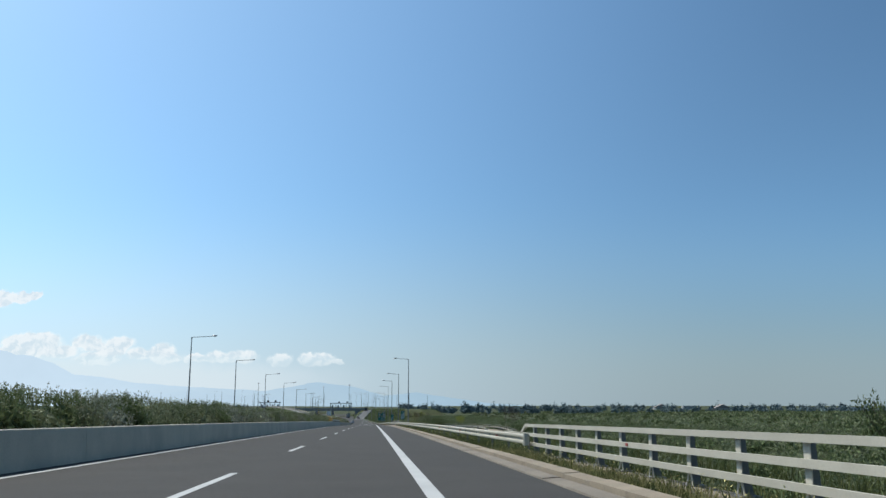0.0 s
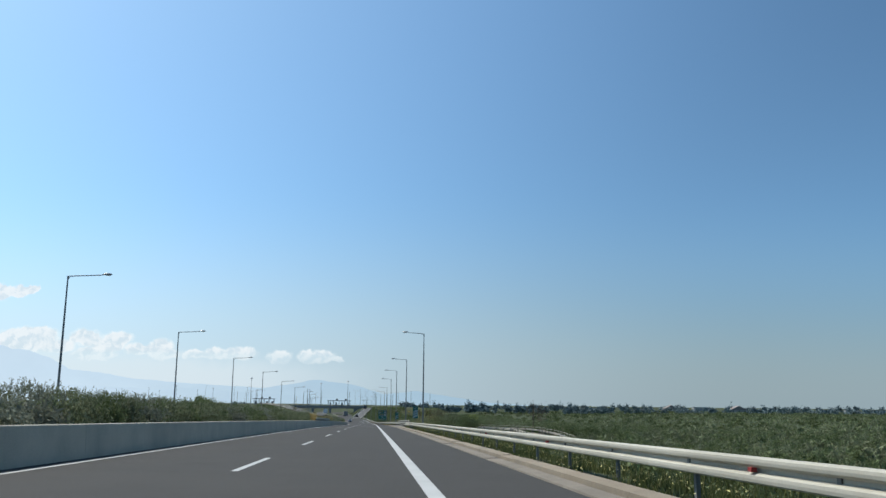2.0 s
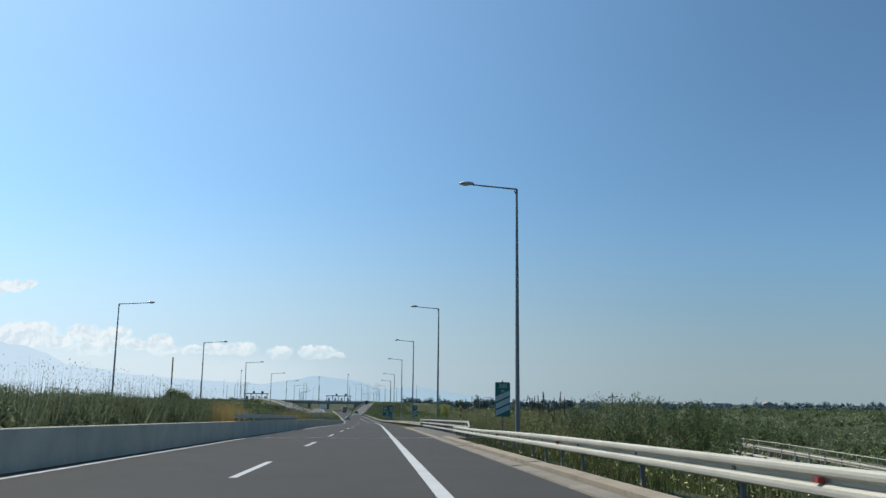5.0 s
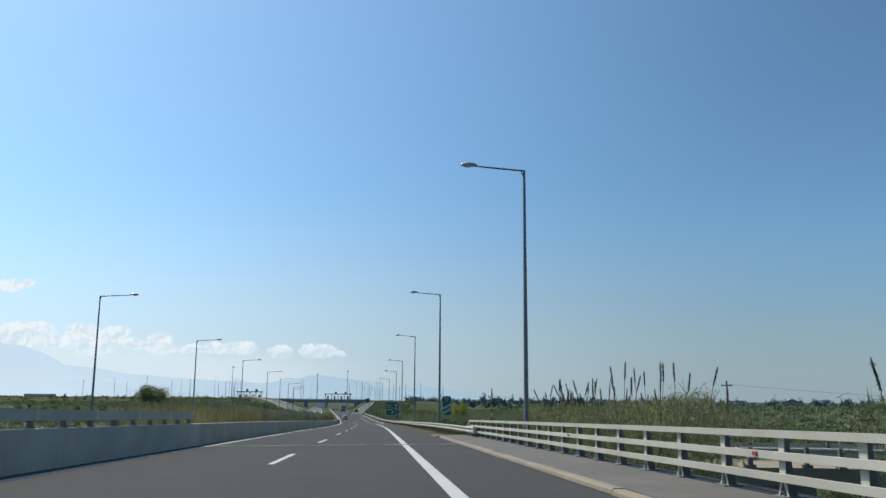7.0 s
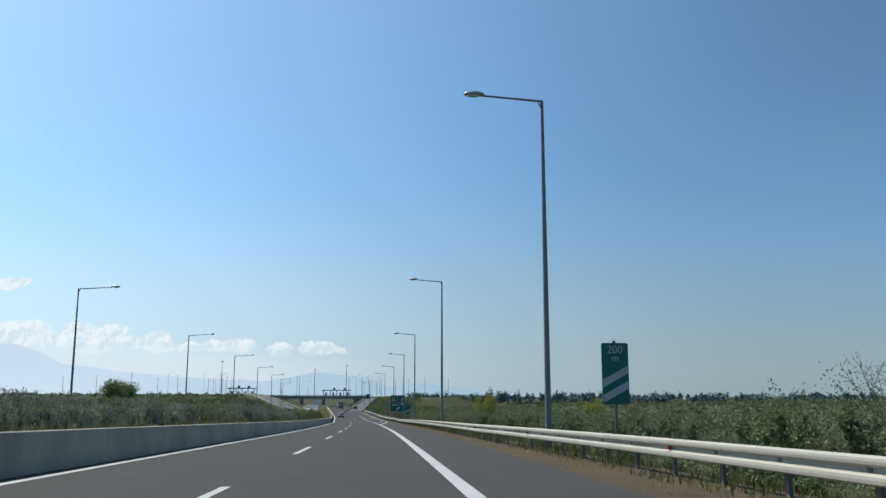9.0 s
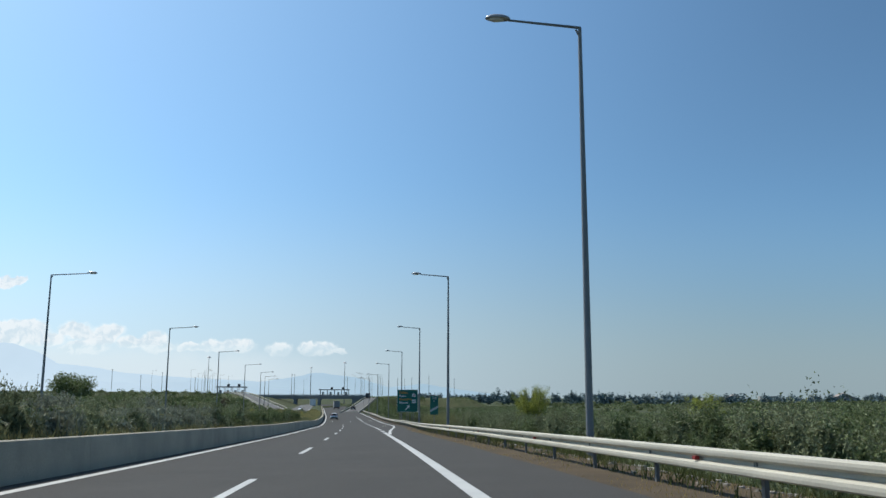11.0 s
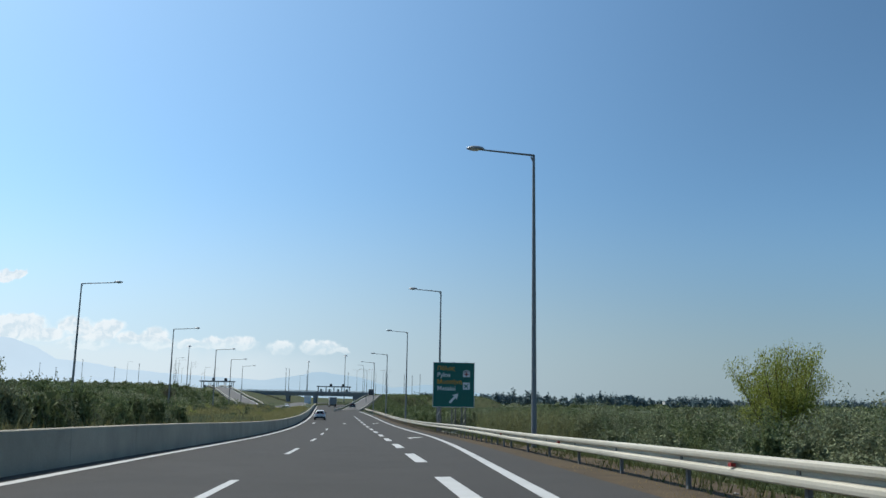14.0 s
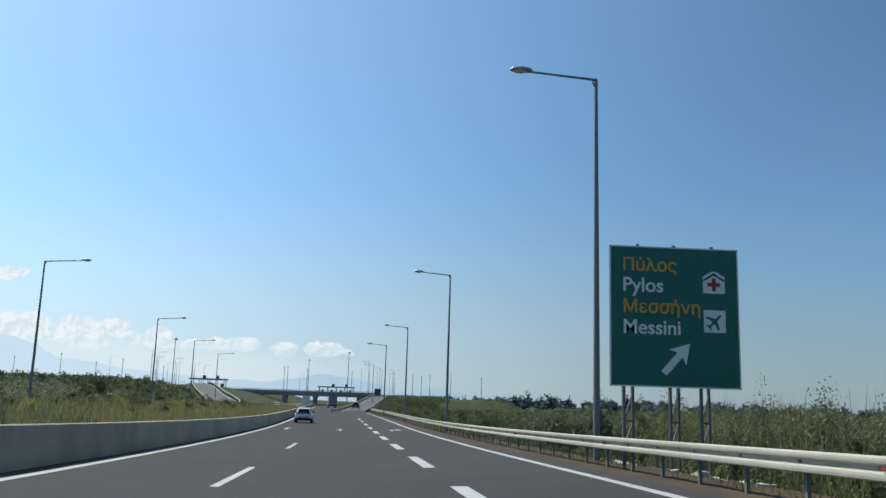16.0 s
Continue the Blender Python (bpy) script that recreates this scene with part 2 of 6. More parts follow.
def painted_haze_mat(name, left, right):
    """Far land with haze painted in as a glow, paler towards the sun's side."""
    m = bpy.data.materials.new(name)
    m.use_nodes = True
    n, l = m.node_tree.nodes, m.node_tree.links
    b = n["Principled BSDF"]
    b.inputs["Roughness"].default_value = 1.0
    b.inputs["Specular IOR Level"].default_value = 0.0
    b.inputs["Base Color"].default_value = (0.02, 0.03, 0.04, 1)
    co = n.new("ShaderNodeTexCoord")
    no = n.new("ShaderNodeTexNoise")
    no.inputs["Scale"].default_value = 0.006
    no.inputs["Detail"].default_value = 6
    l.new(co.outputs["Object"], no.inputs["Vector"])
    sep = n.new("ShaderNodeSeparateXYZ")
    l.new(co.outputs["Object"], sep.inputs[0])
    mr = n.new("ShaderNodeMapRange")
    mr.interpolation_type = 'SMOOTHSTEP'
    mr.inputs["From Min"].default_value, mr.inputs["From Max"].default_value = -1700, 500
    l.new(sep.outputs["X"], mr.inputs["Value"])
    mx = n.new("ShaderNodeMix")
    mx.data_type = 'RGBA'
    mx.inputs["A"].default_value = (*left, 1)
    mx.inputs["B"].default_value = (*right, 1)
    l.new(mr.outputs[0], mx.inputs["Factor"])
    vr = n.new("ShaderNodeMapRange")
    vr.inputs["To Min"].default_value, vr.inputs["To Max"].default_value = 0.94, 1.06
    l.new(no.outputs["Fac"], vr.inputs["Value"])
    # denser haze at the foot, also mixed into the glowing colour
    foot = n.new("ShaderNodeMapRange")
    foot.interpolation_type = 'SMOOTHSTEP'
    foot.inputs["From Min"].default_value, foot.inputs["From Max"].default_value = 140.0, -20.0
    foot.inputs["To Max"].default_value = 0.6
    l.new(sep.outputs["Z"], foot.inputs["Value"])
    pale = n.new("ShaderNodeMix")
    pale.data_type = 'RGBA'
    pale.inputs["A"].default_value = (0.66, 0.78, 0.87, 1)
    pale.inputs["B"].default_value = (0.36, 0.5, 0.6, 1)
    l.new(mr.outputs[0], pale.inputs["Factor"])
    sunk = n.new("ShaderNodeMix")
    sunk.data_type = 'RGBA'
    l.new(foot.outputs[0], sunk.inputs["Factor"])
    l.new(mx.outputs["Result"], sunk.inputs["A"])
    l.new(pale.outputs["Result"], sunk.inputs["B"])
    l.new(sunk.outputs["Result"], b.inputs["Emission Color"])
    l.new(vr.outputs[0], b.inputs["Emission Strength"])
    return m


PUFFS = [(-1936, 540, 60, 50), (-1842, 550, 66, 38), (-1778, 558, 46, 28), (-1838, 319, 93, 50), (-1726, 328, 118, 44), (-1784, 275, 168, 43), (-1633, 277, 104, 37), (-1483, 312, 93, 48), (-1318, 315, 93, 40), (-1366, 282, 105, 37), (-1439, 235, 117, 35), (-1198, 258, 92, 31), (-1109, 273, 80, 45), (-1081, 234, 79, 31), (-939, 242, 66, 25), (-823, 244, 80, 32), (-706, 246, 100, 38), (-496, 236, 67, 39), (-344, 232, 61, 36), (-265, 240, 68, 39), (-192, 221, 40, 19)]


def cloud_mat():
    """Cumulus heads over a veil of haze, on a plain sheet of distance."""
    m = bpy.data.materials.new("cloud haze")
    m.use_nodes = True
    n, l = m.node_tree.nodes, m.node_tree.links
    n.remove(n["Principled BSDF"])
    co = n.new("ShaderNodeTexCoord")
    sep = n.new("ShaderNodeSeparateXYZ")
    l.new(co.outputs["Object"], sep.inputs[0])

    def put(socket, w):
        if isinstance(w, (int, float, tuple)):
            socket.default_value = w
        else:
            l.new(w, socket)

    def math_node(op, a, b):
        q = n.new("ShaderNodeMath")
        q.operation = op
        put(q.inputs[0], a)
        put(q.inputs[1], b)
        return q.outputs[0]

    def vec_node(op, a, b):
        q = n.new("ShaderNodeVectorMath")
        q.operation = op
        put(q.inputs[0], a)
        put(q.inputs[1], b)
        return q.outputs["Value" if op == 'LENGTH' else "Vector"]

    def ramp(value, a, b, c=0.0, d=1.0):
        q = n.new("ShaderNodeMapRange")
        q.interpolation_type = 'SMOOTHSTEP'
        for nm, w in (("From Min", a), ("From Max", b), ("To Min", c), ("To Max", d)):
            q.inputs[nm].default_value = w
        l.new(value, q.inputs["Value"])
        return q.outputs[0]

    def grain(scale, detail, where):
        q = n.new("ShaderNodeTexNoise")
        q.inputs["Scale"].default_value, q.inputs["Detail"].default_value = scale, detail
        q.inputs["Roughness"].default_value = 0.6
        l.new(where, q.inputs["Vector"])
        return q

    # billows: the place is shaken before it is held against the heads
    shaken = co.outputs["Object"]
    for scale, amount in ((0.010, 80.0), (0.03, 34.0)):
        q = grain(scale, 2.5, co.outputs["Object"])
        off = vec_node('MULTIPLY', vec_node('SUBTRACT', q.outputs["Color"], (0.5, 0.5, 0.5)), (amount, 0.0, amount * 0.8))
        shaken = vec_node('ADD', shaken, off)
    body = None
    for x, z, w, h in PUFFS:
        d = vec_node('LENGTH', vec_node('MULTIPLY', vec_node('SUBTRACT', shaken, (x, 0.0, z)), (1.0 / w, 0.0, 1.0 / h)), (0.0, 0.0, 0.0))
        body = d if body is None else math_node('SMOOTH_MIN', body, d)
        if body is not d:
            body.node.inputs[2].default_value = 0.25
    solid = math_node('MULTIPLY', ramp(body, 1.14, 0.78, 0.0, 0.94), ramp(sep.outputs["Z"], 150.0, 265.0, 0.1, 1.0))
    # sunlit billows and greyer folds painted in, from noise against a shifted copy
    a = grain(0.015, 3.5, shaken)
    b = grain(0.015, 3.5, vec_node('ADD', shaken, (16.0, 0.0, -18.0)))
    lit = ramp(math_node('SUBTRACT', a.outputs["Fac"], b.outputs["Fac"]), -0.14, 0.1)
    rim = ramp(body, 0.5, 1.0)
    lit = math_node('MINIMUM', math_node('ADD', math_node('MULTIPLY', lit, 0.85), math_node('MULTIPLY', rim, 0.22)), 1.0)
    white = n.new("ShaderNodeMix")
    white.data_type = 'RGBA'
    white.inputs["A"].default_value = (0.66, 0.77, 0.85, 1)
    white.inputs["B"].default_value = (0.89, 0.93, 0.955, 1)
    l.new(lit, white.inputs["Factor"])
    # a painted veil of haze under the heads, thinner to the right
    centre = math_node('ADD', math_node('MULTIPLY', sep.outputs["X"], -0.05), 195.0)
    rel = math_node('SUBTRACT', sep.outputs["Z"], centre)
    soft = grain(0.006, 4, co.outputs["Object"])
    rel = math_node('ADD', rel, math_node('MULTIPLY', math_node('SUBTRACT', soft.outputs["Fac"], 0.5), 120.0))
    veil = math_node('MULTIPLY', ramp(rel, 40.0, -80.0, 0.0, 0.7), ramp(sep.outputs["X"], 150.0, -900.0))
    # painted haze thickening towards the horizon, paler on the sun's side
    low = ramp(sep.outputs["Z"], 1300.0, -150.0, 0.0, 0.95)
    low.node.interpolation_type = 'SMOOTHERSTEP'
    tone = n.new("ShaderNodeMix")
    tone.data_type = 'RGBA'
    tone.inputs["A"].default_value = (0.66, 0.82, 0.95, 1)
    east = n.new("ShaderNodeMix")
    east.data_type = 'RGBA'
    east.inputs["A"].default_value = (0.305, 0.395, 0.44, 1)
    east.inputs["B"].default_value = (0.225, 0.325, 0.4, 1)
    l.new(ramp(sep.outputs["Z"], 60.0, 700.0), east.inputs["Factor"])
    l.new(east.outputs["Result"], tone.inputs["B"])
    l.new(ramp(sep.outputs["X"], -2200.0, 2200.0), tone.inputs["Factor"])
    hazed = n.new("ShaderNodeMix")
    hazed.data_type = 'RGBA'
    hazed.inputs["B"].default_value = (0.74, 0.82, 0.88, 1)
    l.new(tone.outputs["Result"], hazed.inputs["A"])
    l.new(veil, hazed.inputs["Factor"])
    both_c = n.new("ShaderNodeMix")
    both_c.data_type = 'RGBA'
    l.new(hazed.outputs["Result"], both_c.inputs["A"])
    l.new(white.outputs["Result"], both_c.inputs["B"])
    l.new(solid, both_c.inputs["Factor"])
    em = n.new("ShaderNodeEmission")
    l.new(both_c.outputs["Result"], em.inputs["Color"])
    tr = n.new("ShaderNodeBsdfTransparent")
    ms = n.new("ShaderNodeMixShader")
    l.new(math_node('MAXIMUM', math_node('MAXIMUM', solid, veil), low), ms.inputs[0])
    l.new(tr.outputs[0], ms.inputs[1])
    l.new(em.outputs[0], ms.inputs[2])
    l.new(ms.outputs[0], n["Material Output"].inputs["Surface"])
    return m


# ---- mesh helpers ----
def mesh_ob(name, verts, faces, material, parent=None, label="", smooth=False):
    me = bpy.data.meshes.new(name)
    me.from_pydata([tuple(v) for v in verts], [], faces)
    me.update()
    if material:
        me.materials.append(material)
    if smooth:
        me.polygons.foreach_set("use_smooth", [True] * len(me.polygons))
    ob = new(name, me)
    if parent:
        ob.parent = parent
    if label:
        ob["label"] = label
    return ob


def part(name, bm, material, parent, label="", smooth=False):
    me = bpy.data.meshes.new(name)
    bm.to_mesh(me)
    bm.free()
    me.materials.append(material)
    if smooth:
        me.polygons.foreach_set("use_smooth", [True] * len(me.polygons))
    ob = new(name, me)
    ob.parent = parent
    if label:
        ob["label"] = label
    return ob


def box(bm, x0, x1, y0, y1, z0, z1, bevel=0.0):
    r = bmesh.ops.create_cube(bm, size=1.0)
    for v in r["verts"]:
        v.co = Vector((x0 + (v.co.x + .5) * (x1 - x0), y0 + (v.co.y + .5) * (y1 - y0), z0 + (v.co.z + .5) * (z1 - z0)))
    if bevel:
        es = list({e for v in r["verts"] for e in v.link_edges})
        bmesh.ops.bevel(bm, geom=es, offset=bevel, segments=2, affect='EDGES')
    return bm


def tube(bm, pts, radii, sides=8):
    """A tapered tube along points."""
    rings = []
    for i, p in enumerate(pts):
        a, b = Vector(pts[max(i - 1, 0)]), Vector(pts[min(i + 1, len(pts) - 1)])
        q = (b - a).to_track_quat("Z", "Y")
        rings.append([bm.verts.new(Vector(p) + q @ Vector((radii[i] * math.cos(k * 2 * math.pi / sides), radii[i] * math.sin(k * 2 * math.pi / sides), 0))) for k in range(sides)])
    for r0, r1 in zip(rings, rings[1:]):
        for k in range(sides):
            bm.faces.new((r0[k], r0[(k + 1) % sides], r1[(k + 1) % sides], r1[k]))
    bm.faces.new(rings[0][::-1])
    bm.faces.new(rings[-1])
    return bm


def sweep(name, profile, ys, material, place=at, parent=None, closed=True, label="", origin=None, smooth=False):
    """A profile of (sideways, height) points carried along the road; sideways may be a function of y."""
    o = origin or Vector((0, 0, 0))
    n = len(profile)
    verts, faces = [], []
    for y in ys:
        for v, h in profile:
            vv = v(y) if callable(v) else v
            hh = h(y) if callable(h) else h
            verts.append(place(vv, y, hh) - o)
    m = n if closed else n - 1
    for i in range(len(ys) - 1):
        for k in range(m):
            a, b = i * n + k, i * n + (k + 1) % n
            faces.append((a, b, b + n, a + n))
    if closed:
        faces.append(tuple(range(n))[::-1])
        faces.append(tuple(range((len(ys) - 1) * n, len(ys) * n)))
    ob = mesh_ob(name, verts, faces, material, parent, label, smooth)
    bm = bmesh.new()
    bm.from_mesh(ob.data)
    bmesh.ops.recalc_face_normals(bm, faces=bm.faces)
    bm.to_mesh(ob.data)
    bm.free()
    if origin:
        ob.location = origin
    return ob


def steps(a, b, d):
    n = max(1, round((b - a) / d))
    return [a + (b - a) * i / n for i in range(n + 1)]


def leaf_mesh(name, centres, sizes, material, rng, upright=0.0, long=1.0):
    """One mesh of many small pointed leaves."""
    c = np.asarray(centres, dtype=np.float32)
    n = len(c)
    a = rng.normal(size=(n, 3))
    a[:, 2] = np.abs(a[:, 2]) * (1 + upright * 3)
    a /= np.linalg.norm(a, axis=1)[:, None]
    b = np.cross(a, rng.normal(size=(n, 3)))
    b /= np.linalg.norm(b, axis=1)[:, None] + 1e-9
    s = np.asarray(sizes)[:, None]
    v = np.empty((n, 3, 3), dtype=np.float32)
    v[:, 0] = c - a * s * long - b * s * 0.55
    v[:, 1] = c - a * s * long * 0.8 + b * s * 0.55
    v[:, 2] = c + a * s * long
    me = bpy.data.meshes.new(name)
    me.vertices.add(3 * n)
    me.vertices.foreach_set("co", v.reshape(-1))
    me.loops.add(3 * n)
    me.loops.foreach_set("vertex_index", np.arange(3 * n, dtype=np.int32))
    me.polygons.add(n)
    me.polygons.foreach_set("loop_start", np.arange(0, 3 * n, 3, dtype=np.int32))
    me.polygons.foreach_set("loop_total", np.full(n, 3, dtype=np.int32))
    me.update(calc_edges=True)
    me.materials.append(material)
    return me


def blade_mesh(name, roots, heights, material, rng, width=0.02, lean=0.3):
    """One mesh of many leaning grass blades."""
    c = np.asarray(roots, dtype=np.float32)
    n = len(c)
    h = np.asarray(heights)[:, None]
    ang = rng.uniform(0, 2 * np.pi, n)
    w = np.stack([np.cos(ang), np.sin(ang), np.zeros(n)], 1) * width * (0.6 + 0.8 * rng.random((n, 1)))
    ln = rng.normal(size=(n, 3)) * lean * h
    ln[:, 2] = 0
    up = np.array([0, 0, 1.0])
    v = np.empty((n, 3, 3), dtype=np.float32)
    v[:, 0], v[:, 1] = c - w, c + w
    v[:, 2] = c + up * h + ln
    me = bpy.data.meshes.new(name)
    me.vertices.add(3 * n)
    me.vertices.foreach_set("co", v.reshape(-1))
    me.loops.add(3 * n)
    me.loops.foreach_set("vertex_index", np.arange(3 * n, dtype=np.int32))
    me.polygons.add(n)
    me.polygons.foreach_set("loop_start", np.arange(0, 3 * n, 3, dtype=np.int32))
    me.polygons.foreach_set("loop_total", np.full(n, 3, dtype=np.int32))
    me.update(calc_edges=True)
    me.materials.append(material)
    return me


RNG = np.random.default_rng(7)


# ---- ground, road, walls ----
def plain_z(v, y):
    """Height of the land v metres from the axis."""
    z = road_z(y)
    far = ramp01(abs(v), 60, 400)
    fall = -0.9 * ramp01(v, 4.6, 9) - 1.0 * ramp01(v, 10, 20) if v > 0 else 0.0
    gap = ramp01(y, 160, 172) * (1 - ramp01(y, 210, 222))
    if v > 4.9:
        fall -= 2.6 * gap * ramp01(v, 4.9, 7.5) * (1 - ramp01(v, 24, 40))
    if v < 0:
        hill = 1.4 * ramp01(y, 380, 450) * ramp01(-v, 8, 20) * (1 - ramp01(y, 520, 580))
        med = 0.75 * (ramp01(-v, 7.75, 8.25) - ramp01(-v, 11.0, 12.5)) * (1 - gap) - 3.0 * gap * (ramp01(-v, 8, 9.5))
        fall = hill + med - 1.5 * ramp01(-v, 27, 34)
    n = noise.noise(Vector((v * 0.05, y * 0.05, 0))) * 0.35 * ramp01(abs(v), 9, 25)
    near = z + tilt(v, y) + fall + n - 0.06
    return near * (1 - far) + far * (-7.5)


def ground_sheet():
    vs = [-4800, -2500, -1200, -600, -300, -160, -90, -60, -45, -36, -31, -27, -24, -20, -16, -12.6, -11.6, -10.8, -9.6, -8.6, -8.25, -7.8, -5, 0, 2.95, 3.3, 3.6, 4.2, 4.9, 5.6, 6.5, 7.6, 9, 11, 14, 18, 24, 32, 45, 60, 90, 160, 300, 600, 1200, 2500, 4800]
    ys = [-400, -200, -100, -50] + steps(-20, 560, 5) + [575, 600, 640, 700, 760, 840, 1000, 1300, 1800, 2600, 3600, 4950]
    verts, faces = [], []
    for y in ys:
        for v in vs:
            w = v + (squeeze(y) if -40 < v < -6 else 0)
            if v >= 2.9:
                w = v + edge_out(y) if v < 60 else v
            inside = -7.82 < v < 2.97
            z = plain_z(v, y) - (0.25 if inside else 0.0)
            x = axis(min(y, 560)) if abs(v) > 60 or y > 700 else axis(y)
            verts.append((x + w, y, z))
    n = len(vs)
    for i in range(len(ys) - 1):
        for k in range(n - 1):
            a = i * n + k
            faces.append((a, a + 1, a + n + 1, a + n))
    ob = mesh_ob("ground", verts, faces, GROUND, smooth=True)
    tagged(ob, "scrubby green and dry ground reaching the horizon", "ground", kind="structure")


def edge_out(y):
    """How far the exit lane pushes the right edge out."""
    return 2.3 * ramp01(y, 330, 410)


def gz(v, y):
    return plain_z(v, y)


ROAD_YS = steps(-40, 900, 10)
ground_sheet()
road = sweep("road", [(-7.75, 0.0), (-2.8, 0.0), (0.0, 0.0), (lambda y: 3.12 + edge_out(y), 0.0), (lambda y: 3.12 + edge_out(y), -0.3), (-7.75, -0.3)], ROAD_YS, ASPHALT)
tagged(road, "dark grey asphalt motorway carriageway", "road", kind="structure")
road2 = sweep("road_opposite", [(-21.0, 0.02), (-12.6, 0.02), (-12.6, -0.3), (-21.0, -0.3)], ROAD_YS, OLD_ASPHALT)
tagged(road2, "grey asphalt carriageway beyond the median", "road", kind="structure")


soil = sweep("verge_soil", [(lambda y: 3.13 + edge_out(y), -0.015), (lambda y: 3.7 + edge_out(y), -0.03), (lambda y: 4.9 + edge_out(y), -0.05), (lambda y: 5.6 + edge_out(y), -0.13), (lambda y: 6.4 + edge_out(y), -0.3), (lambda y: 7.3 + edge_out(y), -0.56), (lambda y: 7.3 + edge_out(y), -0.9), (lambda y: 3.13 + edge_out(y), -0.6)], steps(226, 520, 4), SOIL)
tagged(soil, "dry brown soil strip between the shoulder and the scrub", "soil", kind="structure")


def strip(name, v, w, ys, label, h=0.004):
    ob = sweep(name, [(lambda y: (v(y) if callable(v) else v) - w / 2, h), (lambda y: (v(y) if callable(v) else v) + w / 2, h)], ys, PAINT, closed=False)
    return tagged(ob, label, "road marking", kind="structure")


strip("edge_line_left", lambda y: -7.07 + 0.14 * ramp01(y, 180, 300), 0.19, steps(-30, 210, 8), "white painted edge line beside the concrete wall")
strip("edge_line_median", lambda y: -7.07 + 0.14 * ramp01(y, 180, 300), 0.26, steps(210, 820, 8), "broad white painted edge line beside the dark wall")
strip("edge_line_right", 0.92, 0.25, steps(-30, 338.6, 8), "broad white painted edge line of the lane")
strip("edge_line_exit", lambda y: 1.05 + 3.6 * ramp01(y, 322.6, 412.6), 0.24, steps(330.6, 560, 5), "white painted edge line of the exit lane")
strip("edge_line_opposite", -13.1, 0.2, steps(-30, 820, 10), "white painted edge line of the far carriageway", 0.024)
dash = None
for k in range(-2, 26):
    y1 = 18.54 + 18 * k if k < 14 else 17.8 + 18 * k
    if y1 > 440:
        break
    ob = sweep("lane_dash", [(-2.92, 0.004), (-2.76, 0.004)], [y1 - 6, y1 - 3, y1], PAINT, closed=False)
    tagged(ob, "white painted lane dash", "road marking", "lane dashes", "structure")
for k in range(14):
    y0 = 342.6 + 12.0 * k
    ob = sweep("exit_dash", [(lambda y: 0.78 + 0.55 * ramp01(y, 330, 425), 0.005), (lambda y: 1.1 + 0.55 * ramp01(y, 330, 425), 0.005)], [y0, y0 + 3.0, y0 + 6.0], PAINT, closed=False)
    tagged(ob, "short broad white exit lane dash", "road marking", "exit dashes", "structure")
# median wall
def WALL_H(y):
    return 0.9 - 0.1 * ramp01(y, 215, 300) + 0.1 * ramp01(y, 335, 385)


WALL_PROFILE = [(-7.58, 0.0), (-7.62, lambda y: WALL_H(y) - 0.02), (-7.65, lambda y: WALL_H(y)), (-7.85, lambda y: WALL_H(y)), (-7.88, lambda y: WALL_H(y) - 0.02), (-7.9, -0.3), (-7.58, -0.3)]
for nm, a, b, m, lab in (("median_wall", -30, 208, WALL_PALE, "weathered grey concrete median barrier wall"), ("median_wall_old", 208, 700, WALL_DARK, "dark stained concrete median barrier wall")):
    wall = tagged(new(nm), lab, "wall", kind="structure")
    wall.location = at(-7.7, a)
    y = a
    while y < b:
        e = min(y + 6.0, b)
        sweep("wall_panel", WALL_PROFILE, [y + 0.008, y + 3, e - 0.008], m, parent=wall).location = -wall.location
        y += 6.0


def kerb_line():
    """Sandy concrete kerb stones along the right edge."""
    holder = tagged(new("kerb"), "worn sandy concrete kerb along the shoulder", "kerb", kind="structure")
    for i in range(120):
        y = -20 + 2.0 * i
        if y > 222:
            break
        low = 167 < y
        prof = [(3.12, -0.05), (3.14, 0.03), (3.45, 0.05), (3.52, 0.12), (3.85, 0.14), (3.93, -0.1)] if not low else [(3.3, -0.05), (3.31, 0.01), (3.34, 0.04), (3.5, 0.04), (3.52, -0.1)]
        if i % 7 == 3:
            prof = [(v, h - 0.015) for v, h in prof]
        if not low:
            sweep("kerb_stone", prof[3:] + [(3.52, -0.1)], [y + 0.006, y + 1.0, y + 1.994], KERB, parent=holder)
            sweep("gutter_slab", prof[:3] + [(3.5, 0.03), (3.5, -0.1)], [y + 0.004, y + 1.0, y + 1.996], GUTTER, parent=holder)
        else:
            sweep("kerb_stone", prof, [y + 0.006, y + 1.0, y + 1.994], KERB, parent=holder)


kerb_line()


def drain_inlet(y0, y1):
    """A shallow concrete channel that lets water off the road."""
    holder = tagged(new("drain_inlet"), "open concrete drain inlet at the end of the bridge walkway", "drain")
    o = at(3.4, y0)
    holder.location = o
    for nm, prof, a, b, m in (("channel_floor", [(3.35, -0.16), (5.1, -0.22), (5.1, -0.3), (3.35, -0.3)], y0, y1, WALKWAY),
                              ("channel_side", [(3.6, -0.3), (3.6, 0.0), (5.1, 0.02), (5.1, -0.3)], y0 - 0.16, y0, WALKWAY),
                              ("channel_side", [(3.6, -0.3), (3.6, 0.0), (5.1, 0.02), (5.1, -0.3)], y1, y1 + 0.16, WALKWAY)):
        sweep(nm, prof, [a, b], m, parent=holder).location = -o


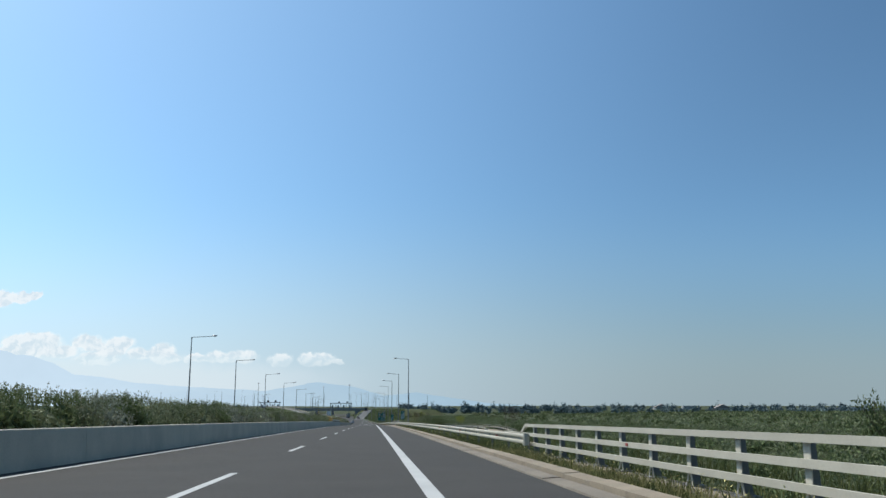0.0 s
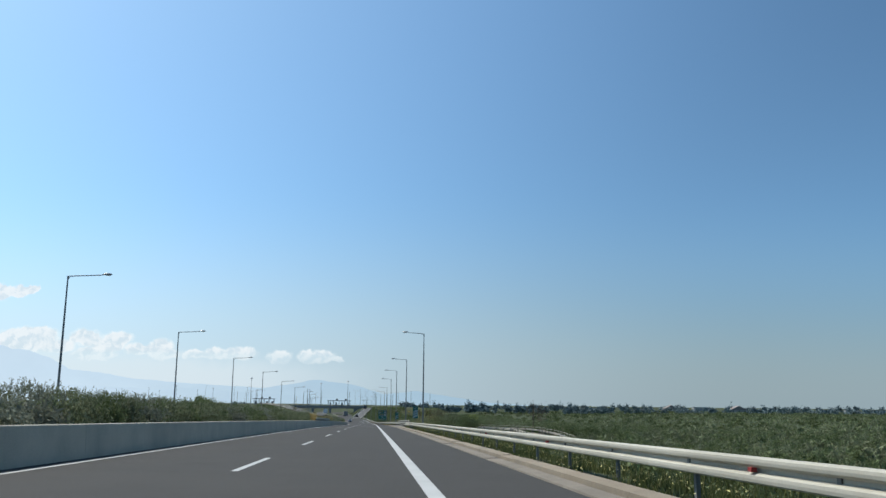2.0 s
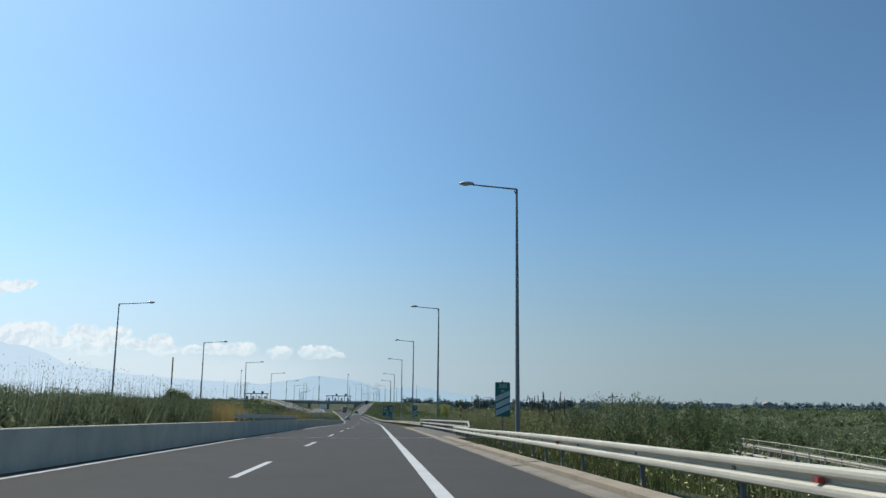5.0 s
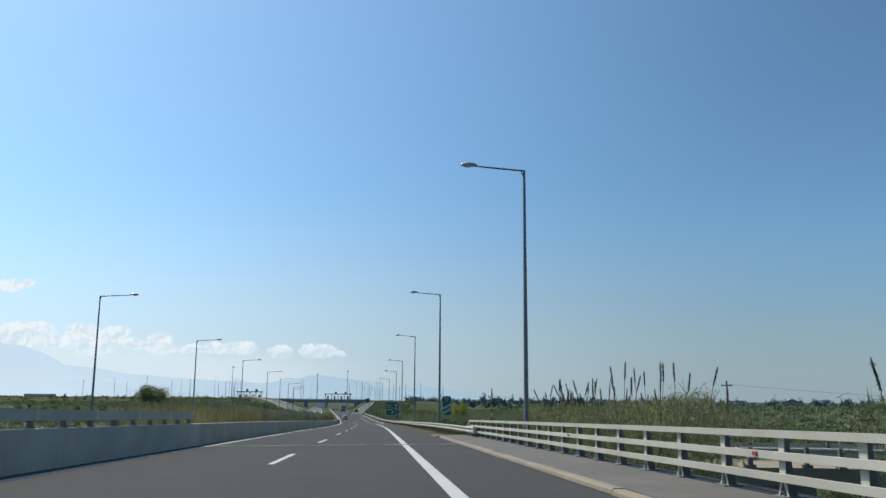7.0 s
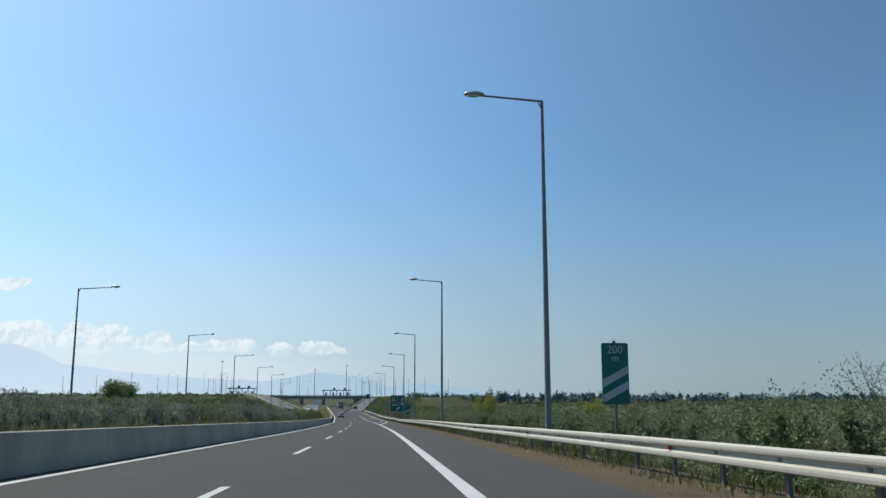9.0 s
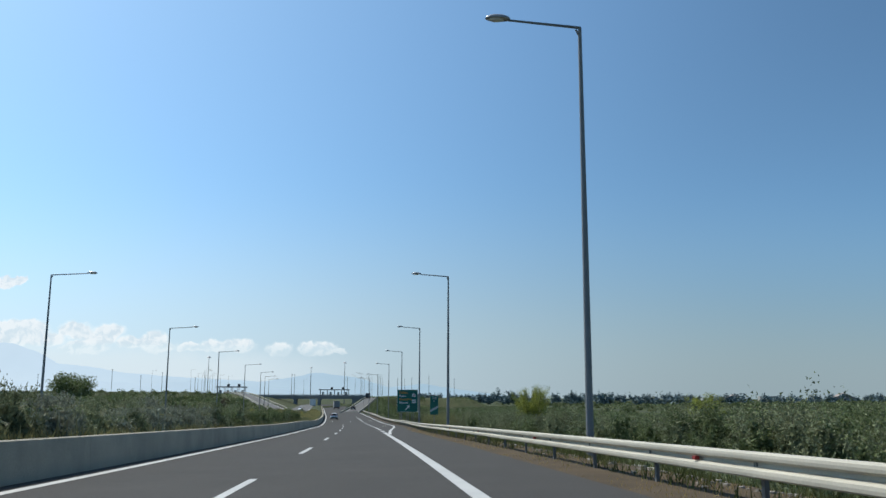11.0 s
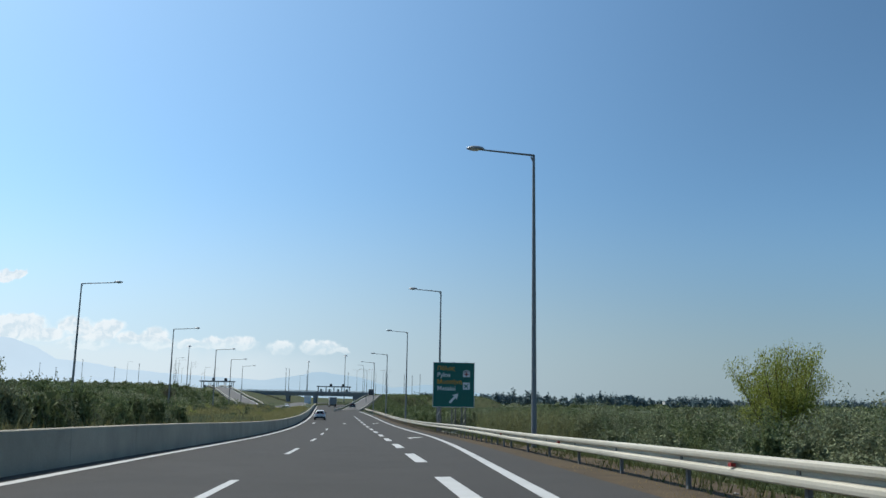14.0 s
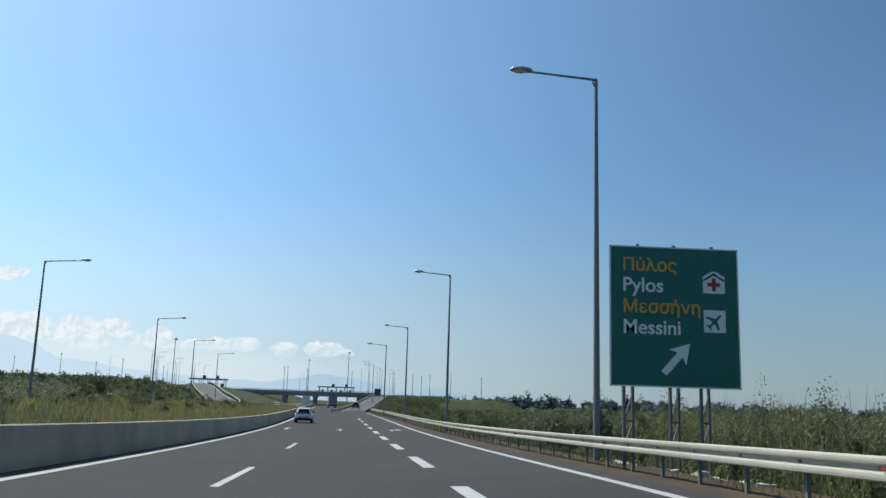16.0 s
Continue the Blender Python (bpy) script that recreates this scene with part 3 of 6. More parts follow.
drain_inlet(224.0, 225.6)
drain_inlet(166.3, 167.7)
for nm, a, b in (("gutter_apron_far", 222.0, 226.2), ("gutter_apron_near", 165.9, 168.0)):
    tagged(sweep(nm, [(3.1, -0.008), (3.62, -0.004), (3.62, -0.3), (3.1, -0.3)], [a, b], GUTTER), "dirty concrete gutter apron at the drain inlet", "gutter", kind="structure")
walk_slab = sweep("walkway", [(3.52, 0.035), (5.45, 0.02), (5.45, -0.5), (3.52, -0.5)], steps(168.4, 223.6, 4), WALKWAY)
tagged(walk_slab, "dusty concrete bridge walkway behind the kerb", "walkway", kind="structure")
fascia = sweep("bridge_edge_beam", [(5.45, 0.03), (5.7, 0.03), (5.7, -1.1), (5.45, -1.1)], steps(168.4, 223.6, 4), WALKWAY)
tagged(fascia, "grey concrete edge beam of the small bridge", "bridge", kind="structure")
for yj, nm in ((169.5, "expansion_joint_a"), (206.5, "expansion_joint_b")):
    for k in (0, 0.32):
        ob = sweep("expansion_joint", [(-7.3, 0.004), (3.1, 0.004), (3.1, 0.012), (-7.3, 0.012)], [yj + k, yj + k + 0.09], CONCRETE)
        tagged(ob, "pale metal expansion joint across the road", "joint", "bridge joints", "structure")


# ---- crash barriers ----
W_FRONT = [(0.085, 0.752), (0.03, 0.746), (0.004, 0.728), (0.0, 0.695), (0.006, 0.66), (0.03, 0.638), (0.1, 0.62), (0.1, 0.572), (0.03, 0.554), (0.004, 0.534), (0.0, 0.496), (0.006, 0.458), (0.03, 0.438), (0.085, 0.432)]


def flare(y):
    """How far the barrier has swung out beside the bridge, 0 to 1."""
    return ramp01(y, 140, 168) * (1 - ramp01(y, 220, 262))


def rail_v(y):
    return 3.98 + 0.9 * flare(y) + 0.45 * (1 - ramp01(y, 125, 160)) + 0.5 * (1 - ramp01(y, 27, 60)) + 2.0 * ramp01(y, 330, 410)


def rail_h(y):
    return -0.2 * flare(y) - 0.07 * (1 - ramp01(y, 125, 160)) - 0.09 * (1 - ramp01(y, 27, 60)) - 0.14 * ramp01(y, 228, 265) * (1 - ramp01(y, 370, 403))


def guardrail(y0, y1, v, label, drop0=None, h=0.0, post_h=0.74):
    """Corrugated steel beam in four-metre lengths on posts two or four metres apart."""
    holder = tagged(new("guardrail"), label, "guardrail")
    holder.location = at(v(y0), y0)
    o = holder.location
    n = round((y1 - y0) / 4)
    for i in range(n):
        a, b = y0 + 4 * i, y0 + 4 * i + 4.03
        front = [((lambda y, d=d: v(y) + d), (lambda y, hh=hh: hh + h + rail_h(y))) for d, hh in W_FRONT]
        back = [((lambda y, d=d: v(y) + d + 0.012), (lambda y, hh=hh: hh + h - 0.002 + rail_h(y))) for d, hh in W_FRONT[::-1]]
        sweep("beam", front + back, [a, a + 2, b], RAIL, parent=holder, origin=None).location = -o
    me = None
    for i in range(2 * n + 1):
        y = y0 + 2 * i + 0.12
        if i % 2 and (y < 140 or 262 < y < 331 or 355 < y < 376):
            continue
        if me is None:
            bm = bmesh.new()
            box(bm, 0, 0.006, -0.05, 0.05, -1.2, post_h - 0.03)
            box(bm, 0, 0.055, -0.05, -0.044, -1.2, post_h - 0.03)
            box(bm, 0, 0.055, 0.044, 0.05, -1.2, post_h - 0.03)
            box(bm, -0.09, 0.0, -0.04, 0.04, 0.5, 0.68)
            ob = part("post", bm, POST, holder)
            me = ob.data
        else:
            ob = new("post", me)
            ob.parent = holder
        ob.location = at(v(y) + 0.17, y, h + rail_h(y)) - o
    # red reflectors in the fold of the beam
    for i in range(1, n, 3):
        y = y0 + 4 * i + 1.9
        bm = bmesh.new()
        box(bm, -0.012, 0.06, -0.05, 0.05, 0.575, 0.625)
        ob = part("reflector", bm, RED, holder, "small red reflector")
        ob.location = at(v(y), y, h + rail_h(y)) - o
    return holder


def beam_end(v, y, flip, h=0.0):
    """Rounded bull-nose at a beam's end."""
    bm = bmesh.new()
    rad = 0.13
    for i in range(9):
        p = []
        for ang, q in ((-100 + 24 * i, rad), (-76 + 24 * i, rad), (-76 + 24 * i, rad - 0.012), (-100 + 24 * i, rad - 0.012)):
            p.append((0.1 - q * math.cos(radians(ang)), -1.2 * q * math.sin(radians(ang))))
        lo = [bm.verts.new((c[0], c[1], 0.4)) for c in p]
        hi = [bm.verts.new((c[0], c[1], 0.78)) for c in p]
        for k in range(4):
            bm.faces.new((lo[k], lo[(k + 1) % 4], hi[(k + 1) % 4], hi[k]))
        bm.faces.new(lo[::-1])
        bm.faces.new(hi)
    bmesh.ops.remove_doubles(bm, verts=bm.verts, dist=0.001)
    bmesh.ops.recalc_face_normals(bm, faces=bm.faces)
    me = bpy.data.meshes.new("beam_end")
    bm.to_mesh(me)
    bm.free()
    me.materials.append(RAIL)
    ob = new("beam_end", me)
    ob.location = at(v, y, h)
    return tagged(ob, "rounded pale steel end cap of the guardrail beam", "guardrail end")


guardrail(28.2, 176.2, rail_v, "pale weathered steel guardrail on short posts beside the shoulder")
guardrail(217.0, 561.0, rail_v, "long pale steel guardrail on posts bending with the exit lane")
beam_end(rail_v(28.2), 28.15, 0, rail_h(28.2))
beam_end(rail_v(217), 216.95, 0, rail_h(217))
beam_end(rail_v(176.2), 176.3, 0, rail_h(176))


def parapet(y0, y1, v, base, label, slope0=True, slope1=True, k=1.0, reflectors=(), reach=0.0):
    """Bridge railing with three flat rails on braced posts."""
    holder = tagged(new("bridge_railing"), label, "railing")
    holder.location = at(v, y0, base)
    o = holder.location
    for hh, th in ((0.96 * k, 0.1), (0.65 * k, 0.105), (0.34 * k, 0.105)):
        a, b = y0, (reach if reach and 0.5 * k < hh < 0.8 * k else y1)
        ob = sweep("rail", [(v, base + hh - th), (v, base + hh), (v + 0.07, base + hh), (v + 0.07, base + hh - th)], steps(a, b, 4), RAIL, parent=holder)
        ob.location = -o
    # sloped ends of the top rail
    for ye, s, on in ((y0, -1, slope0), (y1, 1, slope1)):
        if on:
            bm = bmesh.new()
            p0, p1 = at(v, ye, base + 0.96 * k - 0.05) - o, at(v, ye + s * 1.0, base + 0.65 * k - 0.05) - o
            d = (p1 - p0)
            q = d.to_track_quat("Y", "Z").to_matrix().to_4x4()
            box(bm, 0, 0.07, 0, d.length, -0.05, 0.05)
            bm.transform(Matrix.Translation(p0) @ q)
            part("end_rail", bm, RAIL, holder)
    me = None
    for i in range(int((y1 - y0) / 2.0) + 1):
        y = y0 + 0.25 + 2.0 * i
        if me is None:
            bm = bmesh.new()
            w = [bm.verts.new(c) for s in (-1, 1) for c in ((0.012, s * 0.006, 0.02), (0.2, s * 0.006, 0.02), (0.15, s * 0.006, 0.3), (0.11, s * 0.006, 0.93 * k), (0.012, s * 0.006, 0.93 * k))]
            bm.faces.new(w[:5])
            bm.faces.new(w[5:][::-1])
            for j in range(5):
                bm.faces.new((w[j], w[(j + 1) % 5], w[5 + (j + 1) % 5], w[5 + j]))
            box(bm, -0.08, 0.24, -0.17, 0.17, 0.0, 0.025)
            bmesh.ops.recalc_face_normals(bm, faces=bm.faces)
            ob = part("post", bm, POST, holder)
            me = ob.data
            # sunlit flange pale, shaded web dark: light and shade set by material colour
            bm = bmesh.new()
            box(bm, 0.0, 0.012, -0.085, 0.085, 0.2, 0.93 * k)
            for s in (-1, 1):
                q = [(0.02, 0.2), (0.085, 0.2), (0.16, 0.02), (0.11, 0.02)]
                w = [bm.verts.new((x, s * a, b)) for x in (0.0, 0.012) for a, b in q]
                bm.faces.new(w[:4])
                bm.faces.new(w[4:][::-1])
                for j in range(4):
                    bm.faces.new((w[j], w[4 + j], w[4 + (j + 1) % 4], w[(j + 1) % 4]))
            bmesh.ops.recalc_face_normals(bm, faces=bm.faces)
            fl = part("flange", bm, RAIL, ob, "front flange in the pale colour of its sunlit face")
        else:
            ob = new("post", me)
            ob.parent = holder
            fl = new("flange", fl.data)
            fl.parent = ob
            fl["label"] = "front flange in the pale colour of its sunlit face"
        ob.location = at(v + 0.075, y, base) - o
    for y in reflectors:
        bm = bmesh.new()
        box(bm, -0.02, 0.0, -0.07, 0.07, 0.57 * k, 0.63 * k)
        part("reflector", bm, RED, holder, "dull red reflector").location = at(v, y, base) - o
    return holder


parapet(-20.0, 29.4, 5.2, 0.0, "pale three-bar steel bridge railing on braced posts", k=0.96, reflectors=(-5.0, 17.5), reach=34.3)
parapet(170.1, 221.4, 5.15, 0.02, "pale three-bar steel railing on the bridge walkway", k=0.93, reflectors=(183.0, 195.1, 207.2))
# the plinth of the first railing
plinth = sweep("bridge_plinth", [(5.0, 0.0), (5.5, 0.0), (5.5, -0.9), (5.0, -0.9)], steps(-22, 29.6, 4), KERB)
tagged(plinth, "sandy concrete plinth under the bridge railing", "bridge", kind="structure")
# rail on the median wall over the bridge
MED_RAIL = tagged(new("median_railing"), "pale steel rail on brackets on the median wall", "railing")
MED_RAIL.location = at(-7.75, 170, 0.9)
for a in steps(170, 207, 4)[:-1]:
    sweep("rail", [(-7.68, 1.07), (-7.68, 1.32), (-7.84, 1.32), (-7.84, 1.07)], [a, a + 3.99], RAIL, parent=MED_RAIL).location = -MED_RAIL.location
for i in range(19):
    y = 170.3 + 2.0 * i
    bm = bmesh.new()
    box(bm, -0.07, 0.05, -0.05, 0.05, 0.0, 0.3)
    box(bm, -0.09, 0.07, -0.1, 0.1, 0.0, 0.04)
    ob = part("bracket", bm, POST, MED_RAIL)
    ob.location = at(-7.75, y, 0.9) - MED_RAIL.location


# ---- street lamps ----
def street_lamp(x, y, ztop, zbase, side, reach, label, height=12.3):
    holder = tagged(new("street_lamp"), label, "street lamp", "lamps along the motorway")
    holder.location = (x, y, zbase)
    H = ztop - zbase
    bm = bmesh.new()
    tube(bm, [(0, 0, 0), (0, 0, H * 0.5), (0, 0, H)], [0.115, 0.09, 0.055], 10)
    box(bm, -0.2, 0.2, -0.2, 0.2, -0.3, 0.04)
    part("pole", bm, POLE, holder, smooth=False)
    bm = bmesh.new()
    tube(bm, [(0, 0, H - 0.32), (side * 0.12, 0, H - 0.06)], [0.03, 0.03], 6)
    tube(bm, [(side * -0.03, 0, H), (side * (reach - 0.55), 0, H + 0.16)], [0.045, 0.035], 8)
    part("arm", bm, POLE, holder)
    bm = bmesh.new()
    bmesh.ops.create_uvsphere(bm, u_segments=14, v_segments=8, radius=0.5, matrix=Matrix.Translation((side * (reach - 0.25), 0, H + 0.2)) @ Matrix.Diagonal((0.78, 0.36, 0.26, 1)))
    for v in bm.verts:
        if v.co.z < H + 0.17:
            v.co.z = H + 0.17
    head = part("lamp_head", bm, LAMP_HEAD, holder, smooth=True)
    bm = bmesh.new()
    bmesh.ops.create_uvsphere(bm, u_segments=12, v_segments=6, radius=0.3, matrix=Matrix.Translation((side * (reach - 0.2), 0, H + 0.165)) @ Matrix.Diagonal((0.8, 0.45, 0.22, 1)))
    part("glass", bm, LENS, head, "clear bowl glass")
    return holder


RIGHT = [(6.64, 162.2, 9.44), (6.14, 207.6, 8.2), (5.49, 249.6, 7.64), (5.2, 294.6, 6.93), (4.68, 336.6, 5.2), (4.5, 378.0, 4.43), (3.46, 418.9, 3.6), (1.8, 459.6, 3.0), (-0.6, 492.5, 1.55), (-3.0, 522.0, 1.3)]
for x, y, z in RIGHT:
    street_lamp(x, y, z, plain_z(x - axis(y), y) - 0.1, -1, 2.75, "tall grey street lamp with one arm behind the guardrail")
LEFT = [(-24.45, 117.5, 9.97), (-25.15, 160.5, 8.97), (-25.4, 207.0, 8.01), (-25.4, 249.8, 7.0), (-25.6, 293.6, 5.89), (-25.75, 337.4, 5.02), (-25.85, 376.1, 4.02), (-27.35, 417.4, 3.3), (-29.05, 458.0, 2.6), (-31.2, 499.5, 2.15), (-35, 538, 2.0), (-39, 580, 2.0)]
for x, y, z in LEFT:
    street_lamp(x, y, z, plain_z(x - axis(y), y) - 0.1, 1, 3.3, "tall grey street lamp with one arm beyond the far carriageway")


def high_mast(x, y, ztop):
    holder = tagged(new("high_mast_lamp"), "very tall grey mast with a ring of floodlights", "light mast", "high masts")
    zb = plain_z(x - axis(y), y) - 0.2
    holder.location = (x, y, zb)
    bm = bmesh.new()
    tube(bm, [(0, 0, 0), (0, 0, ztop - zb)], [0.3, 0.14], 8)
    part("pole", bm, POLE, holder)
    bm = bmesh.new()
    bmesh.ops.create_cone(bm, cap_ends=True, segments=10, radius1=1.3, radius2=0.5, depth=0.9, matrix=Matrix.Translation((0, 0, ztop - zb)))
    part("crown", bm, LAMP_HEAD, holder)


for x, y, z in ((-24.4, 900, 20.7), (-57, 1010, 20.7), (-108, 828, 20.7)):
    high_mast(x, y, z)


# ---- signs ----
def text_mesh(name, body, size, material, parent, loc, align='CENTER', label=""):
    cu = bpy.data.curves.new(name, 'FONT')
    cu.body, cu.size, cu.align_x, cu.align_y = body, size, align, 'CENTER'
    cu.extrude = 0.002
    cu.offset = size * (0.016 if material in (ORANGE, WHITE) else 0.006)
    tmp = bpy.data.objects.new(name, cu)
    scene.collection.objects.link(tmp)
    me = bpy.data.meshes.new_from_object(tmp.evaluated_get(bpy.context.evaluated_depsgraph_get()))
    bpy.data.objects.remove(tmp)
    bpy.data.curves.remove(cu)
    me.transform(pose(0, 0, 0, 90, 0, 0))
    me.materials.clear()
    me.materials.append(material)
    ob = new(name, me)
    ob.parent = parent
    ob.location = loc
    if label:
        ob["label"] = label
    return ob


def plate(bm, w, h, th, r):
    """An upright board with rounded corners, face towards -y."""
    pts = []
    for cx, cz, a0 in ((w / 2 - r, h / 2 - r, 0), (-w / 2 + r, h / 2 - r, 90), (-w / 2 + r, -h / 2 + r, 180), (w / 2 - r, -h / 2 + r, 270)):
        for k in range(5):
            a = radians(a0 + k * 22.5)
            pts.append((cx + r * math.cos(a), cz + r * math.sin(a)))
    f = [bm.verts.new((x, 0, z)) for x, z in pts]
    b = [bm.verts.new((x, th, z)) for x, z in pts]
    bm.faces.new(f)
    bm.faces.new(b[::-1])
    n = len(pts)
    for i in range(n):
        bm.faces.new((f[i], b[i], b[(i + 1) % n], f[(i + 1) % n]))
    bmesh.ops.recalc_face_normals(bm, faces=bm.faces)
    return bm


def quad_part(name, pts, y, material, parent, label=""):
    """A flat sheet figure from (x, z) corners, 3 mm thick."""
    bm = bmesh.new()
    f = [bm.verts.new((x, y, z)) for x, z in pts]
    b = [bm.verts.new((x, y + 0.003, z)) for x, z in pts]
    n = len(pts)
    bm.faces.new(f)
    bm.faces.new(b[::-1])
    for i in range(n):
        bm.faces.new((f[i], b[i], b[(i + 1) % n], f[(i + 1) % n]))
    bmesh.ops.recalc_face_normals(bm, faces=bm.faces)
    return part(name, bm, material, parent, label)


def countdown_sign(x, y, ztop, number, bars):
    W, H = 0.67, 1.5
    holder = tagged(new("countdown_sign"), "green exit countdown board reading %s m with %d diagonal stripe%s" % (number, bars, "" if bars == 1 else "s"), "road sign", "exit countdown boards")
    holder.location = (x, y, ztop - H / 2)
    zb = plain_z(x - axis(y), y) - 0.2 - (ztop - H / 2)
    board = part("board", plate(bmesh.new(), W, H, 0.03, 0.05), SIGN_GREEN, holder)
    text_mesh("number", number, 0.27, GREY_SIGN, board, (0, -0.004, H / 2 - 0.17), label="pale number")
    text_mesh("unit", "m", 0.24, GREY_SIGN, board, (0, -0.004, H / 2 - 0.38), label="pale letter m")
    for k in range(bars):
        thick, gap = (0.23, 0.305) if bars == 3 else (0.19, 0.37)
        rise = 0.28 if bars == 3 else 0.34
        z = -H / 2 + (0.2, 0.04, 0.03)[bars - 1] + gap * k
        quad_part("stripe", [(-W / 2 + 0.02, z), (W / 2 - 0.02, z + rise), (W / 2 - 0.02, z + rise + thick), (-W / 2 + 0.02, z + thick)], -0.005, GREY_SIGN, board, "pale diagonal stripe")
    bm = bmesh.new()
    tube(bm, [(0, 0.06, zb), (0, 0.06, H / 2 + 0.06)], [0.04, 0.04], 10)
    part("pole", bm, POST, holder)


countdown_sign(5.51, 159.4, -0.12, "300", 3)
countdown_sign(5.45, 240.9, -1.71, "200", 2)
countdown_sign(3.98, 342.0, -4.01, "100", 1)


def direction_sign(x0, x1, y, z0, z1):
    W, H = x1 - x0, z1 - z0
    holder = tagged(new("direction_sign"), "large green exit direction sign with bilingual place names and an arrow", "road sign")
    holder.location = ((x0 + x1) / 2, y, (z0 + z1) / 2)
    zb = plain_z(x0 - axis(y), y) - 0.4 - (z0 + z1) / 2
    board = part("board", plate(bmesh.new(), W, H, 0.05, 0.04), SIGN_GREEN, holder)
    for a, b, c, d in ((-W / 2, W / 2, H / 2 - 0.035, H / 2), (-W / 2, W / 2, -H / 2, -H / 2 + 0.035), (-W / 2, -W / 2 + 0.035, -H / 2, H / 2), (W / 2 - 0.035, W / 2, -H / 2, H / 2)):
        quad_part("border", [(a, c), (b, c), (b, d), (a, d)], -0.004, WHITE, board, "thin pale border")
    for body, z, m in (("Πύλος", 0.36, ORANGE), ("Pylos", 0.215, WHITE), ("Μεσσήνη", 0.06, ORANGE), ("Messini", -0.085, WHITE)):
        text_mesh("place_name", body, 0.52 if m == WHITE else 0.47, m, board, (-W / 2 + 0.33, -0.006, z * H), 'LEFT', "amber place name" if m == ORANGE else "white place name")
    # hospital and airport squares
    for zc, kind in ((0.255, "cross"), (-0.025, "plane")):
        cx, cz, s = W / 2 - 0.66, zc * H, 0.29
        sq = quad_part("symbol_panel", [(cx - s, cz - s), (cx + s, cz - s), (cx + s, cz + s), (cx - s, cz + s)], -0.006, WHITE, board, "white symbol square")
        if kind == "cross":
            quad_part("symbol", [(cx - s, cz + 0.06), (cx - s + 0.03, cz + 0.03), (cx, cz + 0.19), (cx + s - 0.03, cz + 0.03), (cx + s, cz + 0.06), (cx, cz + 0.25)], -0.010, BLACK, sq, "dark roof line")
            quad_part("symbol", [(cx - s, cz + s), (cx - s, cz + 0.15), (cx - 0.06, cz + s)], -0.009, SIGN_GREEN, sq, "green corner")
            quad_part("symbol", [(cx + s, cz + s), (cx + 0.06, cz + s), (cx + s, cz + 0.15)], -0.009, SIGN_GREEN, sq, "green corner")
            quad_part("symbol", [(cx + a, cz + b - 0.06) for a, b in ((-.05, -.17), (.05, -.17), (.05, -.05), (.17, -.05), (.17, .05), (.05, .05), (.05, .17), (-.05, .17), (-.05, .05), (-.17, .05), (-.17, -.05), (-.05, -.05))], -0.010, RED, sq, "red cross")
        else:
            r = math.pi / 4
            shape = ((0, .25), (.035, .2), (.035, .06), (.24, -.06), (.24, -.11), (.035, -.05), (.03, -.17), (.09, -.22), (.09, -.25), (0, -.22), (-.09, -.25), (-.09, -.22), (-.03, -.17), (-.035, -.05), (-.24, -.11), (-.24, -.06), (-.035, .06), (-.035, .2))
            quad_part("symbol", [(cx + a * math.cos(-r) - b * math.sin(-r), cz + a * math.sin(-r) + b * math.cos(-r)) for a, b in shape], -0.010, SIGN_GREEN, sq, "dark aeroplane shape")
    r = radians(-42)
    arrow = ((-.09, -.55), (.09, -.55), (.09, .1), (.3, .0), (0, .5), (-.3, .0), (-.09, .1))
    quad_part("arrow", [(0.05 + a * math.cos(r) - b * math.sin(r), -0.29 * H + a * math.sin(r) + b * math.cos(r)) for a, b in arrow], -0.006, WHITE, board, "white exit arrow")
    # braced double legs
    for px in (-W / 2 + 0.55, 0.05, W / 2 - 0.85):
        bm = bmesh.new()
        for d in (-0.17, 0.17):
            tube(bm, [(px + d, 0.12 if d < 0 else 0.5, zb), (px + d, 0.12 if d < 0 else 0.5, H / 2 - 0.3)], [0.05, 0.05], 6)
        for za, zc in ((-H / 2 - 1.5, -H / 2 - 0.9), (-H / 2 - 0.85, -H / 2 - 0.15)):
            tube(bm, [(px - 0.17, 0.12, za), (px + 0.17, 0.5, zc)], [0.025, 0.025], 6)
        tube(bm, [(px - 0.17, 0.12, -H / 2 - 0.87), (px + 0.17, 0.5, -H / 2 - 0.87)], [0.03, 0.03], 6)
        part("leg", bm, POST, holder, "braced double steel leg")
    for px in (-W / 2 + 0.75, 0.0, W / 2 - 0.7):
        bm = bmesh.new()
        box(bm, px - 0.04, px + 0.04, 0.0, 0.05, H / 2, H / 2 + 0.05)
        part("clamp", bm, POST, holder)


direction_sign(2.61, 6.03, 414.1, -6.5, -2.86)


def striped_post(x, y, h):
    holder = tagged(new("marker_post"), "slim black and yellow striped marker post at the bridge end", "marker post", "bridge end markers")
    zb = plain_z(x - axis(y), y)
    holder.location = (x, y, zb)
    n = 14
    for k in range(n):
        bm = bmesh.new()
        tube(bm, [(0, 0, h * k / n), (0, 0, h * (k + 1) / n)], [0.035, 0.035], 8)
        part("band", bm, YELLOW if k % 2 else BLACK, holder)


striped_post(5.45, 177.6, road_z(177.6) + 2.0 - plain_z(5.7, 177.6))
striped_post(5.35, 212.8, road_z(212.8) + 2.0 - plain_z(5.8, 212.8))
striped_post(-10.2, 165.0, 4.75)
striped_post(-10.6, 212.0, 2.6)


